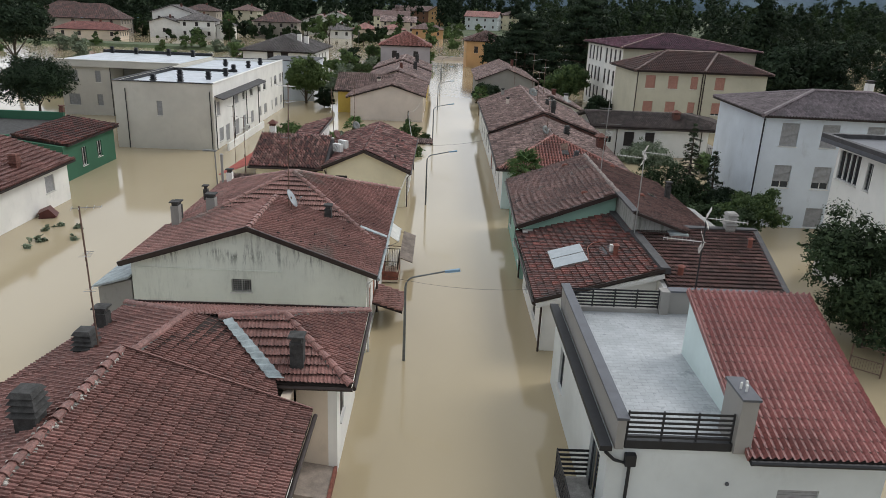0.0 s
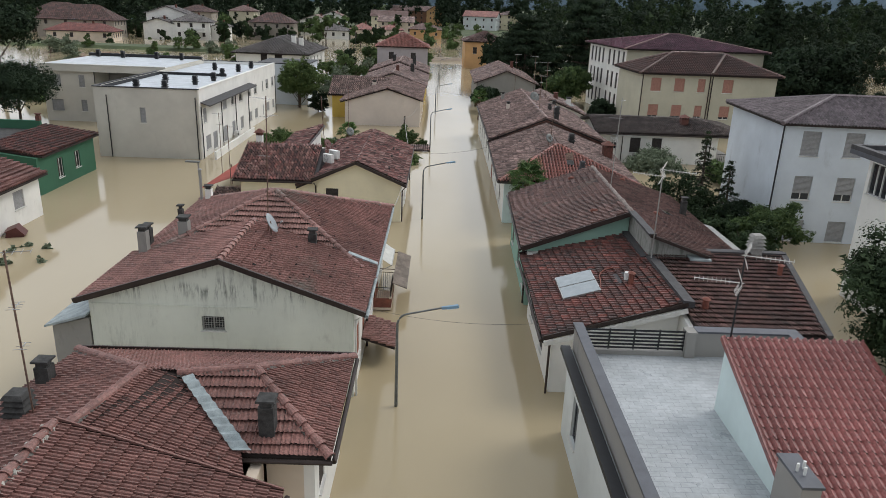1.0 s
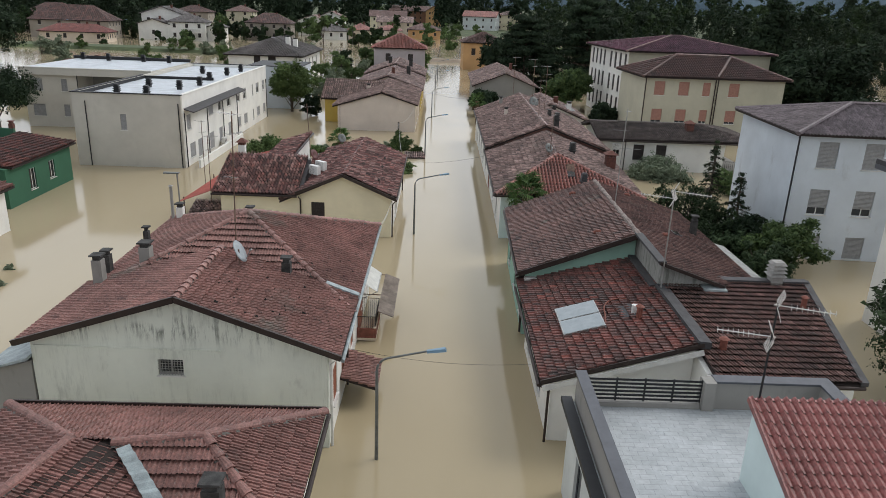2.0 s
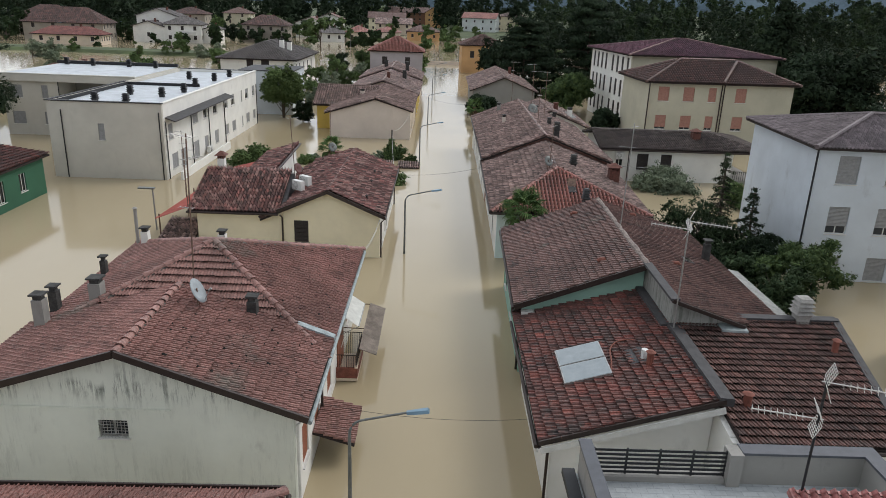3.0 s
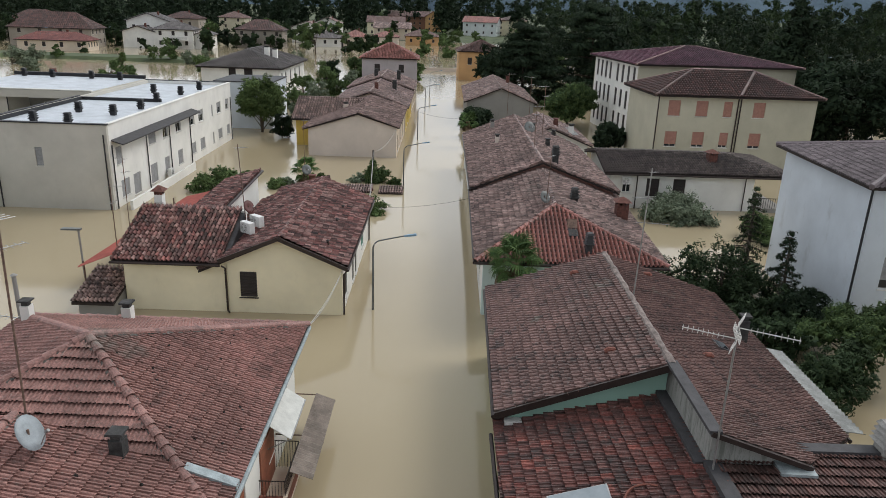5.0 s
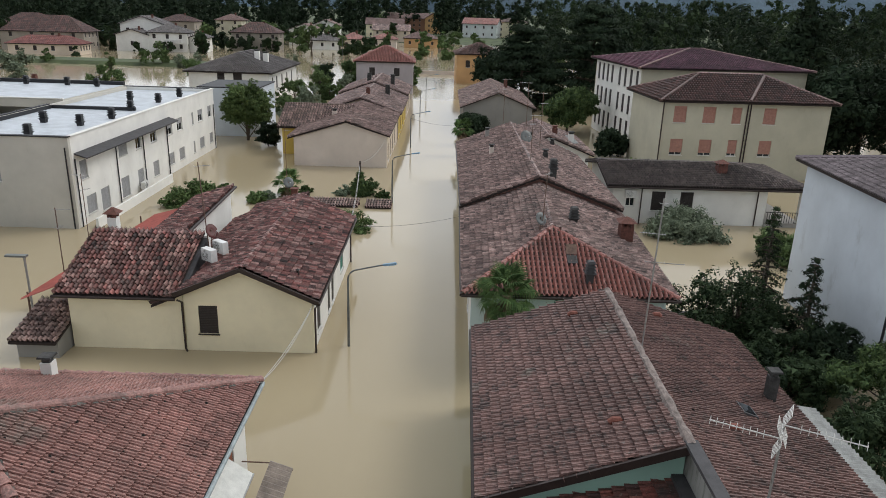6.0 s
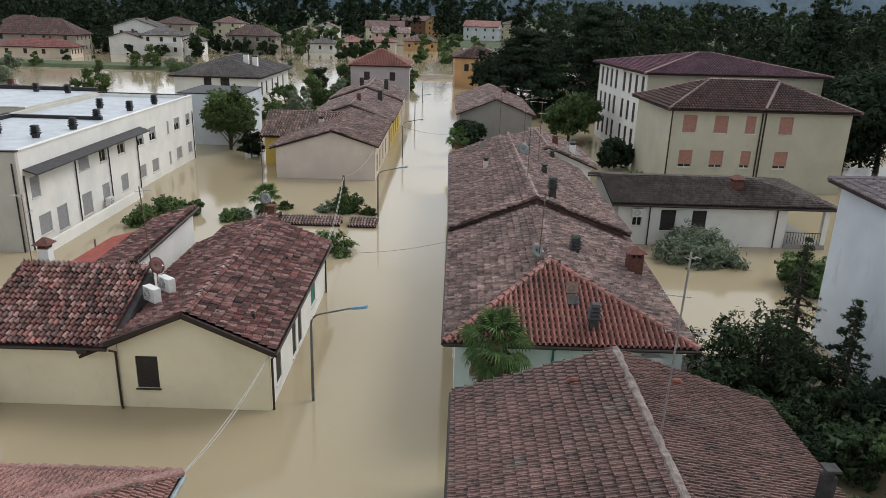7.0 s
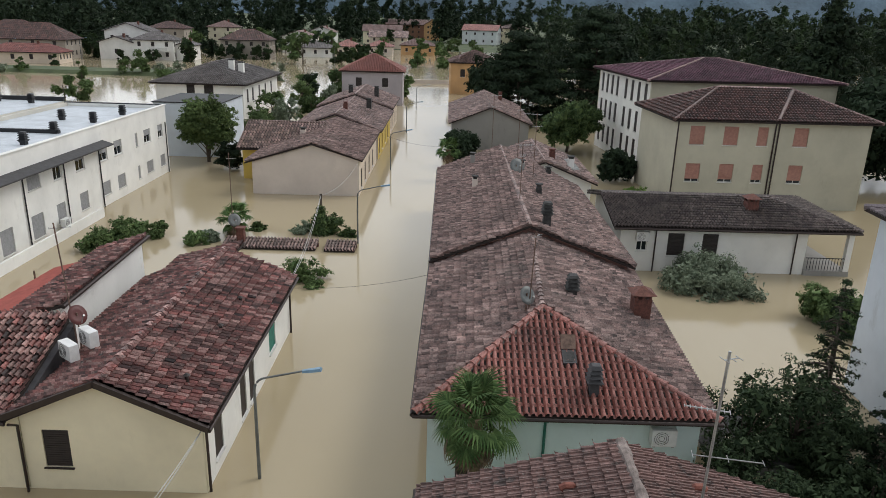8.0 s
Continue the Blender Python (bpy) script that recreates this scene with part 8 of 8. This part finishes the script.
wire("thin pale overhead cable between house eaves", (-2.4, 53.5, 2.6), (-2.5, 44.0, 3.7), 0.25)
wire("thin pale overhead cable between house eaves", (-2.45, 53.5, 2.5), (-2.6, 43.9, 3.6), 0.4)
wire("thin pale overhead cable to a pole", (-3.75, 84.0, 3.0), (-2.4, 66.6, 2.7), 0.5)
wire("thin pale overhead cable to a pole", (-3.75, 84.0, 2.9), (-2.4, 67.2, 2.7), 0.7)
wire("thin pale overhead cable to a pole", (-3.75, 84.0, 3.0), (-2.4, 96.3, 3.2), 0.6)
wire("thin dark overhead cable across the street", (-2.3, 66.8, 2.4), (5.2, 67.6, 3.2), 0.3, 0.008, "cable")
wire("thin dark overhead cable across the street", (-0.8, 108.0, 3.6), (5.2, 104.0, 3.4), 0.3, 0.009, "cable")
wire("thin dark overhead cable across the street", (-2.4, 30.5, 3.2), (4.9, 31.0, 2.6), 0.3, 0.006, "cable")
# aerials on the left-hand masts
antenna(-10.55, 20.45, 4.4, 4.5, "tall rusty roof aerial mast with rods", ((0.05, 0.8, 20, 5, 0.5), (1.5, 0.5, 100, 4, 0.35), (2.6, 0.4, 100, 3, 0.35)), -0.05)
antenna(-15.4, 56.2, 1.5, 4.6, "tall rusty aerial mast by the red canopy", ((0.1, 0.9, 10, 6, 0.5), (1.0, 0.6, 100, 4, 0.4)))
antenna(-19.0, 66.0, -1.5, 7.0, "thin aerial mast in the flooded yard", ((0.1, 0.9, 160, 6, 0.5), (1.0, 0.6, 60, 4, 0.4)))
# leaning lamp and posts on the flooded yard
ll = thing("street_lamp", -18.2, 57.7, -1.5, "short old street lamp leaning in the flood", "street lamp", "street lamps")
part("pole", Geo().tube([(-18.2, 57.7, -1.5), (-18.35, 57.9, 2.9)], 0.06, 8), M["w_grey"], ll)
part("lamp_head", Geo().box(-19.3, 57.75, 2.88, -18.2, 58.05, 2.98), M["pole"], ll)
fp = thing("post", -22.8, 27.5, -1.5, "dark wooden post tip showing above the water", "post")
part("post", Geo().tube([(-22.8, 27.5, -1.5), (-22.82, 27.5, 0.6)], 0.07, 8), M["shut_brown"], fp)
dg = thing("dog_house", -26.9, 47.5, -0.3, "small dark red kennel afloat against the white house", "kennel")
dm = pose(-26.9, 47.5, 0, 0, 14, 20)
part("body", Geo().box(-0.5, -0.45, -0.3, 0.5, 0.45, 0.25).turned(dm), M["dish_red"], dg)
part("roof", Geo().add([(-0.6, -0.55, 0.25), (0.6, -0.55, 0.25), (0, -0.55, 0.7), (-0.6, 0.55, 0.25), (0.6, 0.55, 0.25), (0, 0.55, 0.7)], [(0, 1, 2), (5, 4, 3), (1, 4, 5, 2), (0, 2, 5, 3), (0, 3, 4, 1)]).turned(dm), M["dish_red"], dg)
# low shed with storm debris behind the aqua house, and a tube frame by the evergreen
ds = thing("shed", 16.9, 56.6, -1.5, "low dark shed roof littered with storm debris", "shed")
part("body", Geo().box(15.6, 55.4, -1.5, 18.2, 58.4, 0.5), M["w_grey"], ds)
part("roof", Geo().box(15.4, 55.2, 0.502, 18.4, 58.6, 0.62), M["soot"], ds)
dr = np.random.default_rng(31)
for i, (mt, lb) in enumerate((("w_peach", "pale plank lying on a shed roof"), ("trim_white", "white board lying on a shed roof"), ("shut_red", "reddish plank lying on a shed roof"), ("w_yellow", "pale yellow board lying on a shed roof"), ("w_peach", "pale plank lying on a shed roof"), ("grey_sheet", "grey board lying on a shed roof"))):
    bx, by, ln = 16.0 + 1.8 * dr.random(), 55.8 + 2.2 * dr.random(), dr.uniform(0.5, 1.1)
    bd = thing("board", bx, by, 0.62, lb, "board", "storm debris")
    part("plank", Geo().box(-ln / 2, -0.14, 0, ln / 2, 0.14, 0.05).turned(pose(bx, by, 0.622 + 0.052 * i, 0, 0, dr.uniform(0, 180))), M[mt], bd)
bk = thing("bucket", 16.3, 55.7, 0.62, "red plastic bucket on a shed roof", "bucket")
part("body", Geo().tube([(16.0, 55.5, 0.62), (16.0, 55.5, 0.95)], 0.15, 12, 0.19), M["red_sheet"], bk)
gf_ = thing("gate_frame", 19.5, 28.7, -1.5, "rusty tube frame with mesh standing in the flood", "frame")
fa, fb = Vector((19.0, 29.1, 0)), Vector((20.0, 28.3, 0))
for q in (fa, fb):
    part("post", Geo().tube([(q.x, q.y, -1.5), (q.x, q.y, 1.3)], 0.035, 6), M["rust"], gf_)
for z in (0.15, 0.7, 1.25):
    part("rail", Geo().tube([(fa.x, fa.y, z), (fb.x, fb.y, z)], 0.025, 6), M["rust"], gf_)
g = Geo()
for i in range(1, 12):
    p = fa.lerp(fb, i / 12)
    g.tube([(p.x, p.y, 0.15), (p.x, p.y, 0.7)], 0.008, 4, cap=False)
part("mesh", g, M["rust"], gf_)


def grid_aerial(x, y, z0, h, label, booms, mat="steel"):
    """A mast with long-comb aerials, each with a folded grid reflector. booms: (metres below the top, length, yaw)."""
    a = thing("roof_antenna", x, y, z0, label, "antenna", "roof antennas")
    part("mast", Geo().tube([(x, y, z0 - 0.15), (x, y, z0 + h)], 0.028, 6), M[mat], a)
    for dz, ln, yaw in booms:
        m = pose(x, y, z0 + h - dz, 0, 0, yaw)
        g = Geo().tube([(-0.1, 0, 0), (ln, 0, 0)], 0.014, 5)
        for i in range(9):
            q = 0.3 + (ln - 0.32) * i / 8
            g.tube([(q, -0.06, 0.06), (q, 0.06, -0.06)], 0.006, 4).tube([(q, -0.06, -0.06), (q, 0.06, 0.06)], 0.006, 4)
        boom = part("aerial", g.turned(m), M["trim_white"], a)
        for s in (-1, 1):
            g = Geo()
            for i in range(7):
                w = i / 6
                g.tube([(0.12 * w - 0.02, -0.24, s * (0.04 + 0.3 * w)), (0.12 * w - 0.02, 0.24, s * (0.04 + 0.3 * w))], 0.007, 4)
            for i in range(5):
                v = -0.24 + 0.12 * i
                g.tube([(-0.02, v, s * 0.04), (0.1, v, s * 0.34)], 0.007, 4)
            tagged(part("reflector", g.turned(m), M["trim_white"], boom), kind="stuff")


grid_aerial(10.0, 34.35, 4.3, 4.35, "roof aerial mast with two white combs and grid reflectors", ((0.05, 1.4, -28), (0.35, 1.3, 152)))
grid_aerial(9.1, 23.1, 5.5, 3.1, "roof aerial on a dark mast with two white combs", ((0.05, 1.3, -20), (0.9, 1.3, 165)), "dark_metal")
